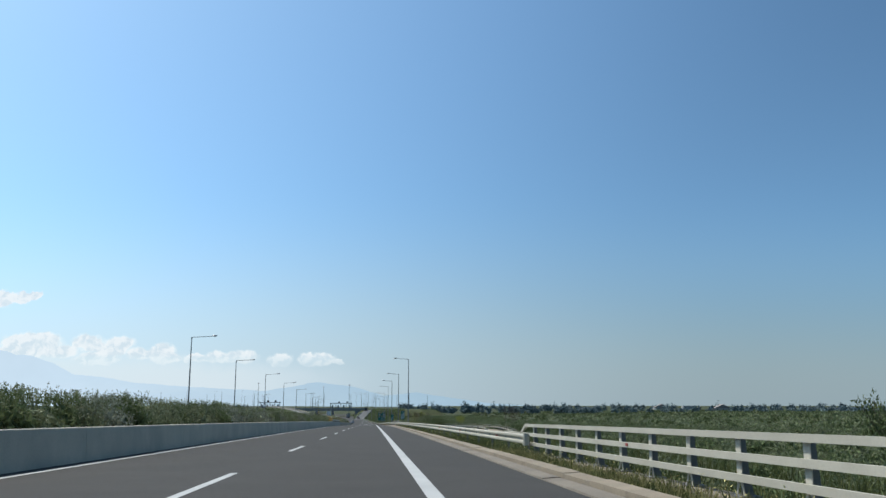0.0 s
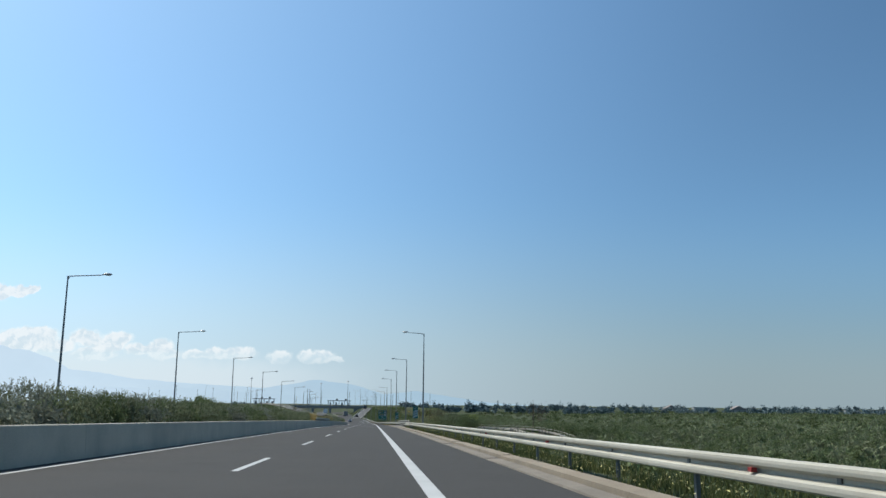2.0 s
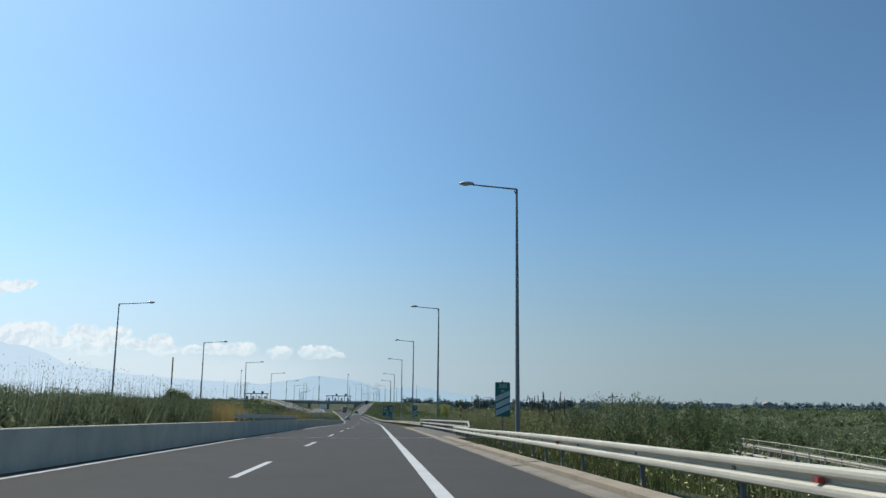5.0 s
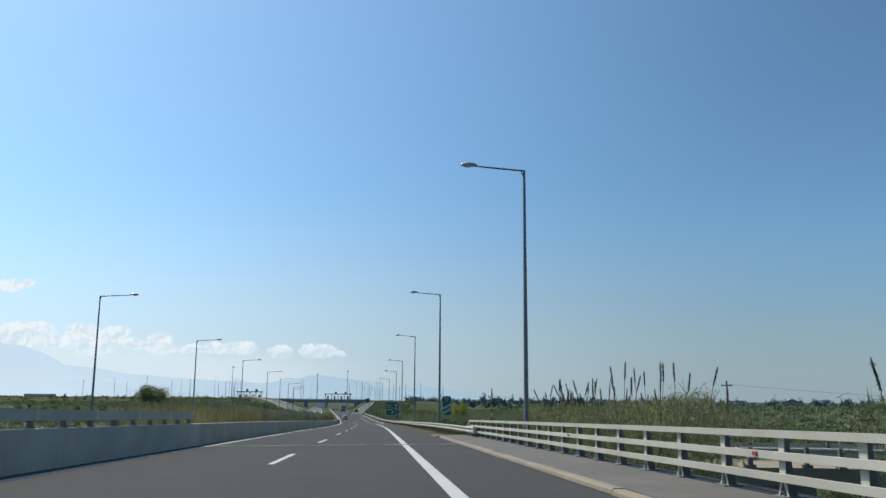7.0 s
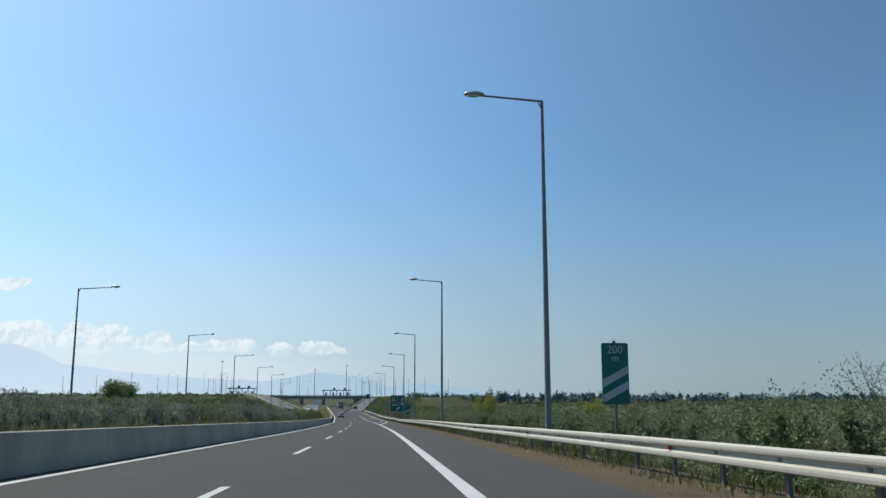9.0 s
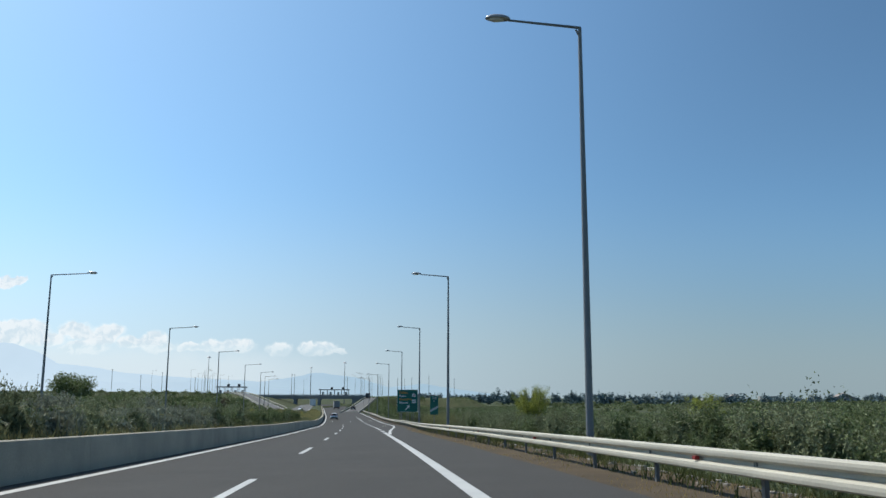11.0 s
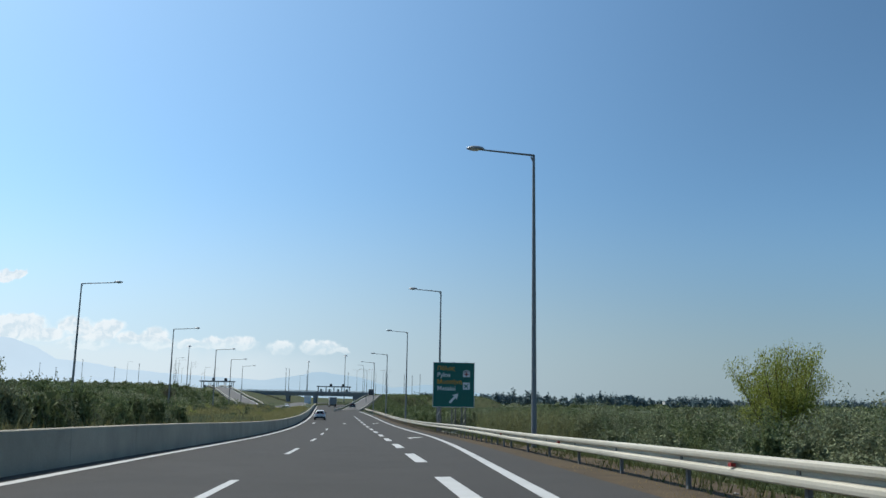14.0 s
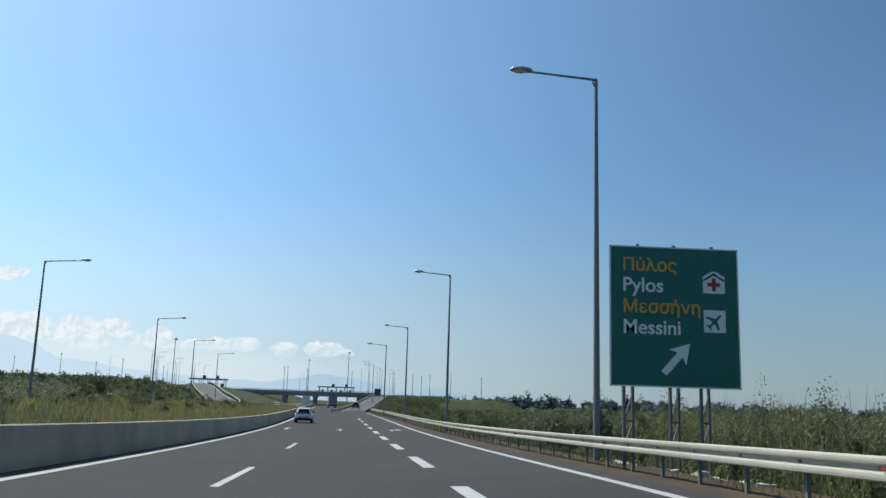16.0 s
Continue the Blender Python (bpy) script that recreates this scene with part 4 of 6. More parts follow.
# ---- distance ----
def mountains():
    # ridges glow with a painted haze colour instead of being lit
    ridges = (("mountain_far", 4300, [(-3600, 260), (-2600, 330), (-1860, 270), (-1640, 228), (-1450, 150), (-1120, 97), (-900, 85), (-660, 71), (-520, 66), (-330, 99), (-250, 107), (-110, 86), (55, 44), (225, 58), (395, 31), (565, 9), (800, -10), (3000, -25)], painted_haze_mat("hazy blue mountains", (0.58, 0.73, 0.86), (0.35, 0.51, 0.64)), "mountain range on the horizon with pale blue haze painted in"),
              ("mountain_near", 4000, [(-3600, 60), (-2200, 70), (-1670, 52), (-1300, 66), (-1000, 48), (-800, 58), (-620, 40), (-420, 34), (-200, 18), (0, 5), (400, -14)], painted_haze_mat("hazy blue foothills", (0.55, 0.7, 0.84), (0.33, 0.49, 0.62)), "low foothills with blue haze painted in"))
    for nm, y, prof, m, lab in ridges:
        xs = [p[0] for p in prof]
        verts, faces = [], []
        X = np.arange(xs[0], xs[-1], 14.0)
        Z = np.interp(X, xs, [p[1] for p in prof])
        for i, (x, z) in enumerate(zip(X, Z)):
            z += noise.fractal(Vector((x * 0.006, y, 0)), 0.9, 2.0, 5) * (4 + z * 0.05)
            for k, f in enumerate((0.0, 0.5, 0.85, 1.0)):
                dn = noise.noise(Vector((x * 0.01, f * 3, 5))) * 40
                verts.append((x, y - 260 * (1 - f) + dn * (1 - f), -30 + (z + 30) * f))
        for i in range(len(X) - 1):
            for k in range(3):
                a = i * 4 + k
                faces.append((a, a + 4, a + 5, a + 1))
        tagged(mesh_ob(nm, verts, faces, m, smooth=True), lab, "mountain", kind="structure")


mountains()
# glowing far sheet that carries the painted clouds and haze
cloud = mesh_ob("cloud_backdrop", [(-4800, 4600, -60), (4800, 4600, -60), (4800, 4600, 1350), (-4800, 4600, 1350)], [(0, 1, 2, 3)], cloud_mat())
cloud.visible_shadow = False
tagged(cloud, "low white cumulus bank and pale haze over the horizon", "sky", kind="structure")


# ---- the interchange ahead ----
def path_sweep(name, pts, profile, material, parent=None, label="", closed=True, d=8.0):
    """A profile of (sideways, height) carried along a bent line of points."""
    P = [Vector(p) for p in pts]
    fine = []
    for i in range(len(P) - 1):
        p0, p1, p2, p3 = P[max(i - 1, 0)], P[i], P[i + 1], P[min(i + 2, len(P) - 1)]
        n = max(1, int((p2 - p1).length / d))
        for k in range(n):
            t = k / n
            fine.append(0.5 * ((2 * p1) + (p2 - p0) * t + (2 * p0 - 5 * p1 + 4 * p2 - p3) * t * t + (3 * p1 - p0 - 3 * p2 + p3) * t ** 3))
    fine.append(P[-1])
    verts, faces = [], []
    n = len(profile)
    for i, p in enumerate(fine):
        t = fine[min(i + 1, len(fine) - 1)] - fine[max(i - 1, 0)]
        s = Vector((t.y, -t.x, 0)).normalized()
        for v, h in profile:
            verts.append(p + s * v + Vector((0, 0, h)))
    for i in range(len(fine) - 1):
        for k in range(n if closed else n - 1):
            a, b = i * n + k, i * n + (k + 1) % n
            faces.append((a, b, b + n, a + n))
    if closed:
        faces += [tuple(range(n))[::-1], tuple(range((len(fine) - 1) * n, len(fine) * n))]
    ob = mesh_ob(name, verts, faces, material, parent, label)
    bm = bmesh.new()
    bm.from_mesh(ob.data)
    bmesh.ops.recalc_face_normals(bm, faces=bm.faces)
    bm.to_mesh(ob.data)
    bm.free()
    return ob


RAMP_R = [(-9.6, 556, -9.5), (-9.3, 590, -9.25), (-8.0, 640, -8.2), (-5.3, 720, -5.7), (-4.0, 770, -4.75), (-3.4, 860, -4.3)]
RAMP_L = [(-30.5, 530, -9.2), (-33.5, 560, -8.3), (-44, 600, -6.2), (-55, 645, -4.0), (-72, 720, -2.4), (-104, 880, -1.6)]
BANKED = mat("grassy embankment", (0.062, 0.074, 0.036), 0.95, vary=0.4, scale=0.3, fine=3, dirt=(0.12, 0.105, 0.06), dirt_amount=0.5, spec=0.08)
for nm, pts, lab in (("right", RAMP_R, "exit ramp rising to the overpass"), ("left", RAMP_L, "slip road running down from the toll canopy")):
    tagged(path_sweep("embankment_" + nm, pts, [(-3.5, -0.12), (3.5, -0.12), (13, -6.0), (13, -12), (-13, -12), (-13, -6.0)], BANKED), "grassy embankment under the " + lab, "embankment", kind="structure")
    tagged(path_sweep("ramp_" + nm, pts, [(-2.9, 0.0), (2.9, 0.0), (2.9, -0.4), (-2.9, -0.4)], OLD_ASPHALT), "grey asphalt " + lab, "road", kind="structure")
    for s in (-1, 1):
        ob = path_sweep("ramp_edge_line", pts, [(s * 2.6 - 0.09, 0.012), (s * 2.6 + 0.09, 0.012)], PAINT, closed=False)
        tagged(ob, "white painted edge line of the ramp", "road marking", kind="structure")
        g = tagged(new("guardrail"), "pale steel guardrail along the ramp", "guardrail")
        g.location = pts[0]
        path_sweep("beam", pts, [(s * 3.1 - 0.05, 0.42), (s * 3.1 - 0.05, 0.75), (s * 3.1 + 0.05, 0.75), (s * 3.1 + 0.05, 0.42)], RAIL, g).location = -Vector(pts[0])
        for p0, p1 in zip(pts, pts[1:]):
            a, b = Vector(p0), Vector(p1)
            side = Vector(((b - a).y, -(b - a).x, 0)).normalized() * s * 3.16
            for k in range(int((b - a).length / 4)):
                bm = bmesh.new()
                box(bm, -0.05, 0.05, -0.05, 0.05, -0.6, 0.7)
                ob = part("post", bm, POST, g)
                ob.location = a.lerp(b, k * 4 / (b - a).length) + side - Vector(pts[0])


# the service road's small bridge beside the canal
SERVICE = [(11.8, 206.0, -4.45), (17.5, 206.3, -4.5), (23, 204, -4.55), (26.2, 197, -4.6), (26.6, 184, -4.75), (25.0, 166, -4.9)]
tagged(path_sweep("service_bridge", SERVICE, [(-2.4, 0.0), (2.4, 0.0), (2.4, -0.7), (-2.4, -0.7)], KERB, d=2.0), "sandy concrete deck of the small service bridge", "bridge", kind="structure")


def along(k, side=0.0):
    """A place at the share k of the service road's line, side metres off it."""
    P = [Vector(p) for p in SERVICE]
    run = [(b - a).length for a, b in zip(P, P[1:])]
    d = min(max(k, 0.0), 1.0) * sum(run)
    i = 0
    while i < len(run) - 1 and d > run[i]:
        d -= run[i]
        i += 1
    t = (P[i + 1] - P[i]).normalized()
    return P[i] + t * d + Vector((t.y, -t.x, 0)) * side


for k in (0.08, 0.45):
    p = along(k)
    bm = bmesh.new()
    box(bm, -1.0, 1.0, -2.2, 2.2, -5.0, -0.7, 0.05)
    me = bpy.data.meshes.new("service_bridge_pier")
    bm.to_mesh(me)
    bm.free()
    me.materials.append(KERB)
    ob = new("service_bridge_pier", me)
    ob.matrix_world = Matrix.Translation(p) @ pose(0, 0, 0, 0, 0, 5)
    tagged(ob, "sandy concrete pier of the service bridge", "bridge", kind="structure")
for s in (-1, 1):
    g = tagged(new("guardrail"), "pale steel guardrail on the service bridge", "guardrail")
    g.location = SERVICE[0]
    prof = [(s * 2.2 - s * d, h) for d, h in W_FRONT] + [(s * 2.2 - s * d + s * 0.012, h) for d, h in W_FRONT[::-1]]
    path_sweep("beam", SERVICE, prof, RAIL, g, d=2.0).location = -Vector(SERVICE[0])
    for k in range(22):
        p = along(k / 21.5, s * 2.3)
        bm = bmesh.new()
        box(bm, -0.08, 0.08, -0.08, 0.08, 0, 0.78, 0.02)
        box(bm, -0.16, 0.16, -0.16, 0.16, 0, 0.12)
        ob = part("post", bm, POST, g)
        ob.location = p - Vector(SERVICE[0])
holder = tagged(new("tube_railing"), "white tubular handrail along the service bridge", "railing")
holder.location = SERVICE[0]
bm = bmesh.new()
for hh in (1.0, 0.62):
    tube(bm, [along(j / 24, -2.75) - Vector(SERVICE[0]) + Vector((0, 0, hh)) for j in range(25)], [0.03] * 25, 6)
part("rail", bm, RAIL, holder)
for k in range(21):
    bm = bmesh.new()
    q = along(k / 20, -2.75) - Vector(SERVICE[0])
    tube(bm, [q - Vector((0, 0, 0.4)), q + Vector((0, 0, 1.0))], [0.025, 0.025], 6)
    part("post", bm, RAIL, holder)


def overpass():
    holder = tagged(new("overpass"), "grey concrete road overpass on round-edged piers", "bridge")
    holder.location = (-45, 846, -9.4)
    o = holder.location
    bm = bmesh.new()
    box(bm, -108, -6, 840, 852, -3.1, -2.5, 0.05)
    for k in range(5):
        box(bm, -104, -8, 840.8 + 2.4 * k, 841.8 + 2.4 * k, -4.4, -3.1)
    bm.transform(Matrix.Translation(-o))
    part("deck", bm, DECK, holder)
    for y in (840.0, 851.6):
        bm = bmesh.new()
        box(bm, -108, -6, y, y + 0.4, -2.5, -1.9, 0.05)
        bm.transform(Matrix.Translation(-o))
        part("parapet", bm, DECK, holder)
        bm = bmesh.new()
        box(bm, -108, -6, y + 0.1, y + 0.25, -1.55, -1.4)
        for k in range(34):
            box(bm, -107 + 3 * k, -106.9 + 3 * k, y + 0.1, y + 0.22, -1.9, -1.5)
        bm.transform(Matrix.Translation(-o))
        part("rail", bm, RAIL, holder)
    for x in (-88, -71, -54, -38.5):
        bm = bmesh.new()
        for y in (842, 849):
            box(bm, x - 0.9, x + 0.9, y - 0.8, y + 0.8, -11, -4.9, 0.2)
        box(bm, x - 1.1, x + 1.1, 840.5, 851.5, -5.1, -4.35, 0.1)
        bm.transform(Matrix.Translation(-o))
        part("pier", bm, DECK, holder)
    for x0, x1 in ((-110, -100), (-17, -5)):
        bm = bmesh.new()
        box(bm, x0, x1, 841.2, 851.8, -11, -3.1, 0.1)
        bm.transform(Matrix.Translation(-o))
        part("abutment", bm, DECK, holder)
    holder.location.z -= 0.9


overpass()


MOUNDS = []


def mound_height(x, y):
    """Top of the grassy banks at a place, or far below."""
    z = -99.0
    for x0, x1, y0, y1, ztop, spread in MOUNDS:
        k = min(ramp01(x, x0 - spread, x0), 1 - ramp01(x, x1, x1 + spread), ramp01(y, y0 - spread, y0), 1 - ramp01(y, y1, y1 + spread))
        z = max(z, -11.6 + (ztop + 11.6) * k)
    return z


def mound(name, x0, x1, y0, y1, ztop, spread, label):
    """A flat-topped grassy bank."""
    MOUNDS.append((x0, x1, y0, y1, ztop, spread))
    nx, ny = 18, 18
    verts, faces = [], []
    for j in range(ny):
        for i in range(nx):
            x = x0 - spread + (x1 - x0 + 2 * spread) * i / (nx - 1)
            y = y0 - spread + (y1 - y0 + 2 * spread) * j / (ny - 1)
            k = min(ramp01(x, x0 - spread, x0), 1 - ramp01(x, x1, x1 + spread), ramp01(y, y0 - spread, y0), 1 - ramp01(y, y1, y1 + spread))
            verts.append((x, y, -11.6 + (ztop + 11.6) * k + noise.noise(Vector((x * .1, y * .1, 2))) * 0.5 * k))
    for j in range(ny - 1):
        for i in range(nx - 1):
            a = j * nx + i
            faces.append((a, a + 1, a + nx + 1, a + nx))
    return tagged(mesh_ob(name, verts, faces, BANKED, smooth=True), label, "embankment", kind="structure")


mound("bank_left", -260, -82, 650, 1050, -2.6, 45, "long grassy bank carrying the toll plaza")
mound("bank_left_near", -260, -60, 480, 620, -5.2, 38, "low grassy bank beyond the far carriageway")
mound("bank_abutment", -9, 16, 838, 860, -4.5, 13, "scrubby slope in front of the overpass abutment")
mound("bank_right", -3, 60, 856, 1050, -4.6, 18, "grassy bank at the end of the overpass")


def canopy(x0, x1, y, ztop, zbase, label):
    holder = tagged(new("toll_canopy"), label, "canopy", "toll canopies")
    holder.location = ((x0 + x1) / 2, y, zbase)
    w = x1 - x0
    h = ztop - zbase
    bm = bmesh.new()
    box(bm, -w / 2, w / 2, -5, 5, h - 0.7, h, 0.08)
    part("roof", bm, CANOPY, holder)
    for k in range(5):
        x = -w / 2 + 1 + (w - 2) * k / 4
        for yy in (-3, 3):
            bm = bmesh.new()
            tube(bm, [(x, yy, -1.5), (x, yy, h - 0.7)], [0.2, 0.2], 8)
            part("column", bm, CANOPY, holder)
    for x in (-w * 0.08, w * 0.28):
        bm = bmesh.new()
        box(bm, x - 0.9, x + 0.9, -4.9, -4.4, h, h + 1.7, 0.05)
        part("signal_box", bm, BLACK, holder, "dark sign box on the roof")
    for k in range(4):
        bm = bmesh.new()
        x = -w / 2 + (w) * (k + 0.5) / 4
        box(bm, x - 0.7, x + 0.7, -2, 2, -1.5, 2.4, 0.08)
        part("booth", bm, CANOPY, holder, "grey toll booth")


canopy(-49, -23.5, 1000, 2.3, -2.3, "flat grey toll canopy on columns beyond the overpass")
canopy(-116, -95, 905, 3.2, -1.9, "flat grey toll canopy on columns on the grassy bank")
bm = bmesh.new()
box(bm, -1.9, 1.9, 0, 0.1, 0, 4.2, 0.02)
box(bm, -1.5, -1.3, 0.1, 0.3, -1.6, 4.0)
box(bm, 1.3, 1.5, 0.1, 0.3, -1.6, 4.0)
me = bpy.data.meshes.new("blank_board")
bm.to_mesh(me)
bm.free()
me.materials.append(WHITE)
board = new("blank_board", me)
board.location = (-41.5, 828, -9.6)
tagged(board, "plain white board on two posts by the overpass", "board")
def slim_pole(x, y, z, zb):
    holder = tagged(new("mast"), "slender grey mast far beyond the toll plaza", "mast", "far slender masts")
    holder.location = (x, y, zb)
    bm = bmesh.new()
    tube(bm, [(0, 0, 0), (0, 0, z - zb)], [0.2, 0.13], 6)
    part("shaft", bm, POLE, holder)
    bm = bmesh.new()
    box(bm, -0.3, 0.3, -0.3, 0.3, z - zb - 0.2, z - zb + 0.3, 0.05)
    part("head", bm, LAMP_HEAD, holder)


for x, y, z in ((-67.2, 950, 13.2), (-65, 950, 13.0), (-52.6, 950, 11.8), (15.3, 950, 10.4), (20.9, 950, 9.5), (26.4, 950, 10.8), (40, 950, 12.3), (-168.9, 900, 10.4), (-154, 900, 12.6), (-130.7, 900, 9.1), (-189, 900, 14.7), (-215, 900, 12.0), (-240, 900, 11.0), (60, 950, 10.0), (-205, 900, 9.5), (-24, 950, 11.0)):
    slim_pole(x, y, z, -4.0)
for x, y, z, s in ((-17.9, 950, 13.0, -1), (-12.5, 950, 14.0, -1), (-7.6, 950, 12.2, -1), (-4.7, 950, 13.4, -1), (0.4, 950, 13.6, 1), (3.0, 950, 12.9, 1), (-161.2, 900, 14.0, 1), (-133.8, 900, 14.9, 1), (-121.7, 900, 14.3, 1), (-113, 900, 11.3, 1), (-107.4, 900, 10.5, 1)):
    street_lamp(x, y, z, -3.6, s, 3.0, "distant grey street lamp by the toll plaza")
# lamps of the interchange: x, y, height of the top
for x, y, z, s in ((-6.6, 663, 4.2, -1), (-9.8, 758, 9.4, -1), (-5.4, 845, 10.2, -1), (1.5, 860, 10.2, -1), (3.5, 930, 10.2, -1), (-106, 788, 9.4, 1), (-116, 850, 9.6, 1), (-90, 728, 9.0, 1), (-98, 790, 9.4, 1), (-109, 840, 9.6, 1), (-133, 990, 10, 1), (-86, 705, 9, 1), (-62, 1000, 9.8, 1)):
    zb = max(z - 12.3, -12)
    street_lamp(x, y, z, zb, s, 3.0, "distant grey street lamp by the toll plaza")


# ---- road arrows ----
def road_arrow(v, y, bend, length=5.0):
    s = 0.085
    pts = [(-s, 0), (s, 0), (s, 0.6), (0.32, 0.6), (0, 1.0), (-0.32, 0.6), (-s, 0.6)]
    if bend:
        pts = [(-s, 0), (s, 0), (s, 0.42), (0.4, 0.52), (0.4, 0.34), (0.95, 0.62), (0.4, 0.9), (0.4, 0.72), (-s, 0.58)]
    verts = [at(v + a, y + b * length, 0.006) for a, b in pts]
    ob = mesh_ob("road_arrow", verts, [tuple(range(len(verts)))], PAINT)
    tagged(ob, "white painted lane arrow%s" % (" bending right" if bend else ""), "road marking", "lane arrows", "structure")


for v, y, b in ((-5.0, 456.6, 0), (-1.0, 456.6, 0), (2.85, 395.0, 1), (2.85, 456.6, 1)):
    road_arrow(v, y, b)


# ---- vehicles ----
def loft(bm, sections):
    """Closed skin through sections, each a list of points."""
    rings = [[bm.verts.new(p) for p in s] for s in sections]
    n = len(rings[0])
    for a, b in zip(rings, rings[1:]):
        for k in range(n):
            bm.faces.new((a[k], a[(k + 1) % n], b[(k + 1) % n], b[k]))
    bm.faces.new(rings[0][::-1])
    bm.faces.new(rings[-1])
    bmesh.ops.recalc_face_normals(bm, faces=bm.faces)
    return bm


def ring(y, w, z0, z1, r=0.12, tuck=0.0):
    """A rounded box section across the car."""
    out = []
    for sx, sz, a0 in ((1, 1, 0), (-1, 1, 90), (-1, -1, 180), (1, -1, 270)):
        for k in range(4):
            a = radians(a0 + 30 * k)
            ww = w - tuck * (1 if sz > 0 else 0)
            out.append((sx * (ww / 2 - r) + r * math.cos(a), y, (z1 - r if sz > 0 else z0 + r) + r * math.sin(a)))
    return out


def wheel(holder, x, y, r, side):
    bm = bmesh.new()
    bmesh.ops.create_cone(bm, cap_ends=True, segments=24, radius1=r, radius2=r, depth=0.2, matrix=pose(x, y, r, 0, 90, 0))
    bmesh.ops.bevel(bm, geom=[e for e in bm.edges if len(e.link_faces) == 2 and any(len(f.verts) > 4 for f in e.link_faces)], offset=0.03, segments=2, affect='EDGES')
    w = part("wheel", bm, TYRE, holder, "black rubber tyre")
    bm = bmesh.new()
    bmesh.ops.create_cone(bm, cap_ends=True, segments=20, radius1=r * 0.62, radius2=r * 0.55, depth=0.03, matrix=pose(x + side * 0.105, y, r, 0, 90 * side, 0))
    for k in range(5):
        b2 = bmesh.new()
        box(b2, -0.01, 0.02, -0.03, 0.03, 0.03, r * 0.58)
        b2.transform(pose(x + side * 0.115, y, r, 72 * k, 0, 0))
        me = bpy.data.meshes.new("spoke")
        b2.to_mesh(me)
        b2.free()
        bm.from_mesh(me)
        bpy.data.meshes.remove(me)
    part("rim", bm, RIM, w, "silver alloy rim")


def hatchback(loc, rz, paint, label):
    holder = tagged(new("car"), label, "car")
    bm = bmesh.new()
    loft(bm, [ring(-2.0, 1.45, 0.42, 0.86, 0.14, 0.1), ring(-1.92, 1.66, 0.3, 0.95, 0.16, 0.08), ring(-1.6, 1.76, 0.24, 1.0, 0.16, 0.1), ring(-0.6, 1.77, 0.22, 0.98, 0.14, 0.1), ring(0.6, 1.77, 0.22, 0.94, 0.14, 0.1), ring(1.3, 1.75, 0.24, 0.88, 0.16, 0.16), ring(1.85, 1.62, 0.3, 0.76, 0.16, 0.2), ring(2.02, 1.36, 0.36, 0.62, 0.12, 0.1)])
    part("body", bm, paint, holder, smooth=True)
    bm = bmesh.new()
    loft(bm, [ring(-1.88, 1.36, 0.9, 1.02, 0.05, 0.05), ring(-1.62, 1.42, 0.9, 1.36, 0.14, 0.24), ring(-1.1, 1.44, 0.9, 1.46, 0.16, 0.26), ring(-0.2, 1.44, 0.9, 1.48, 0.16, 0.26), ring(0.45, 1.44, 0.9, 1.4, 0.16, 0.26), ring(1.25, 1.4, 0.86, 0.95, 0.04, 0.1)])
    part("roof", bm, paint, holder, smooth=True)
    # glazing, slightly proud
    quads = (("rear_window", [(-0.56, -1.925, 1.02), (0.56, -1.925, 1.02), (0.5, -1.70, 1.33), (-0.5, -1.70, 1.33)]), ("windscreen", [(0.62, 1.16, 0.985), (-0.62, 1.16, 0.985), (-0.5, 0.52, 1.40), (0.5, 0.52, 1.40)]))
    for nm, q in quads:
        bm = bmesh.new()
        bm.faces.new([bm.verts.new(p) for p in q])
        r = bmesh.ops.extrude_face_region(bm, geom=list(bm.faces))
        d = Vector((0, 0.03 if "rear" in nm else -0.03, -0.01))
        for v in [g for g in r["geom"] if isinstance(g, bmesh.types.BMVert)]:
            v.co += d
        bmesh.ops.recalc_face_normals(bm, faces=bm.faces)
        part(nm, bm, CAR_GLASS, holder, "dark tinted glass")
    for s in (-1, 1):
        for nm, pts in (("rear_door_window", [(-1.45, 1.0), (-0.45, 1.0), (-0.45, 1.33), (-1.05, 1.33)]), ("front_door_window", [(-0.4, 1.0), (0.85, 0.98), (0.3, 1.32), (-0.4, 1.33)])):
            bm = bmesh.new()
            f = [bm.verts.new((s * (0.725 - (z - 1.0) * 0.34), y, z)) for y, z in pts]
            b = [bm.verts.new((s * (0.68 - (z - 1.0) * 0.34), y, z)) for y, z in pts]
            bm.faces.new(f)
            bm.faces.new(b[::-1])
            for i in range(4):
                bm.faces.new((f[i], b[i], b[(i + 1) % 4], f[(i + 1) % 4]))
            bmesh.ops.recalc_face_normals(bm, faces=bm.faces)
            part(nm, bm, CAR_GLASS, holder, "dark tinted glass")
        bm = bmesh.new()
        box(bm, s * 0.5 - 0.2, s * 0.5 + 0.26 if s > 0 else s * 0.5 + 0.2, -1.99, -1.8, 0.9, 1.0, 0.03) if s > 0 else box(bm, -0.76, -0.3, -1.99, -1.8, 0.9, 1.0, 0.03)
        part("tail_light", bm, TAIL, holder, "red tail light")
        bm = bmesh.new()
        box(bm, s * 0.88 - 0.12, s * 0.88 + 0.12, 0.68, 0.82, 0.97, 1.12, 0.04)
        part("wing_mirror", bm, PLASTIC, holder, "black wing mirror")
        for y in (-1.28, 1.28):
            wheel(holder, s * 0.77, y, 0.315, s)
        bm = bmesh.new()
        box(bm, s * 0.55 - 0.2, s * 0.55 + 0.2, 1.86, 1.98, 0.62, 0.74, 0.04)
        part("headlight", bm, LENS, holder, "clear headlight")
    bm = bmesh.new()
    box(bm, -0.3, 0.3, -1.97, -1.8, 0.905, 0.985, 0.02)
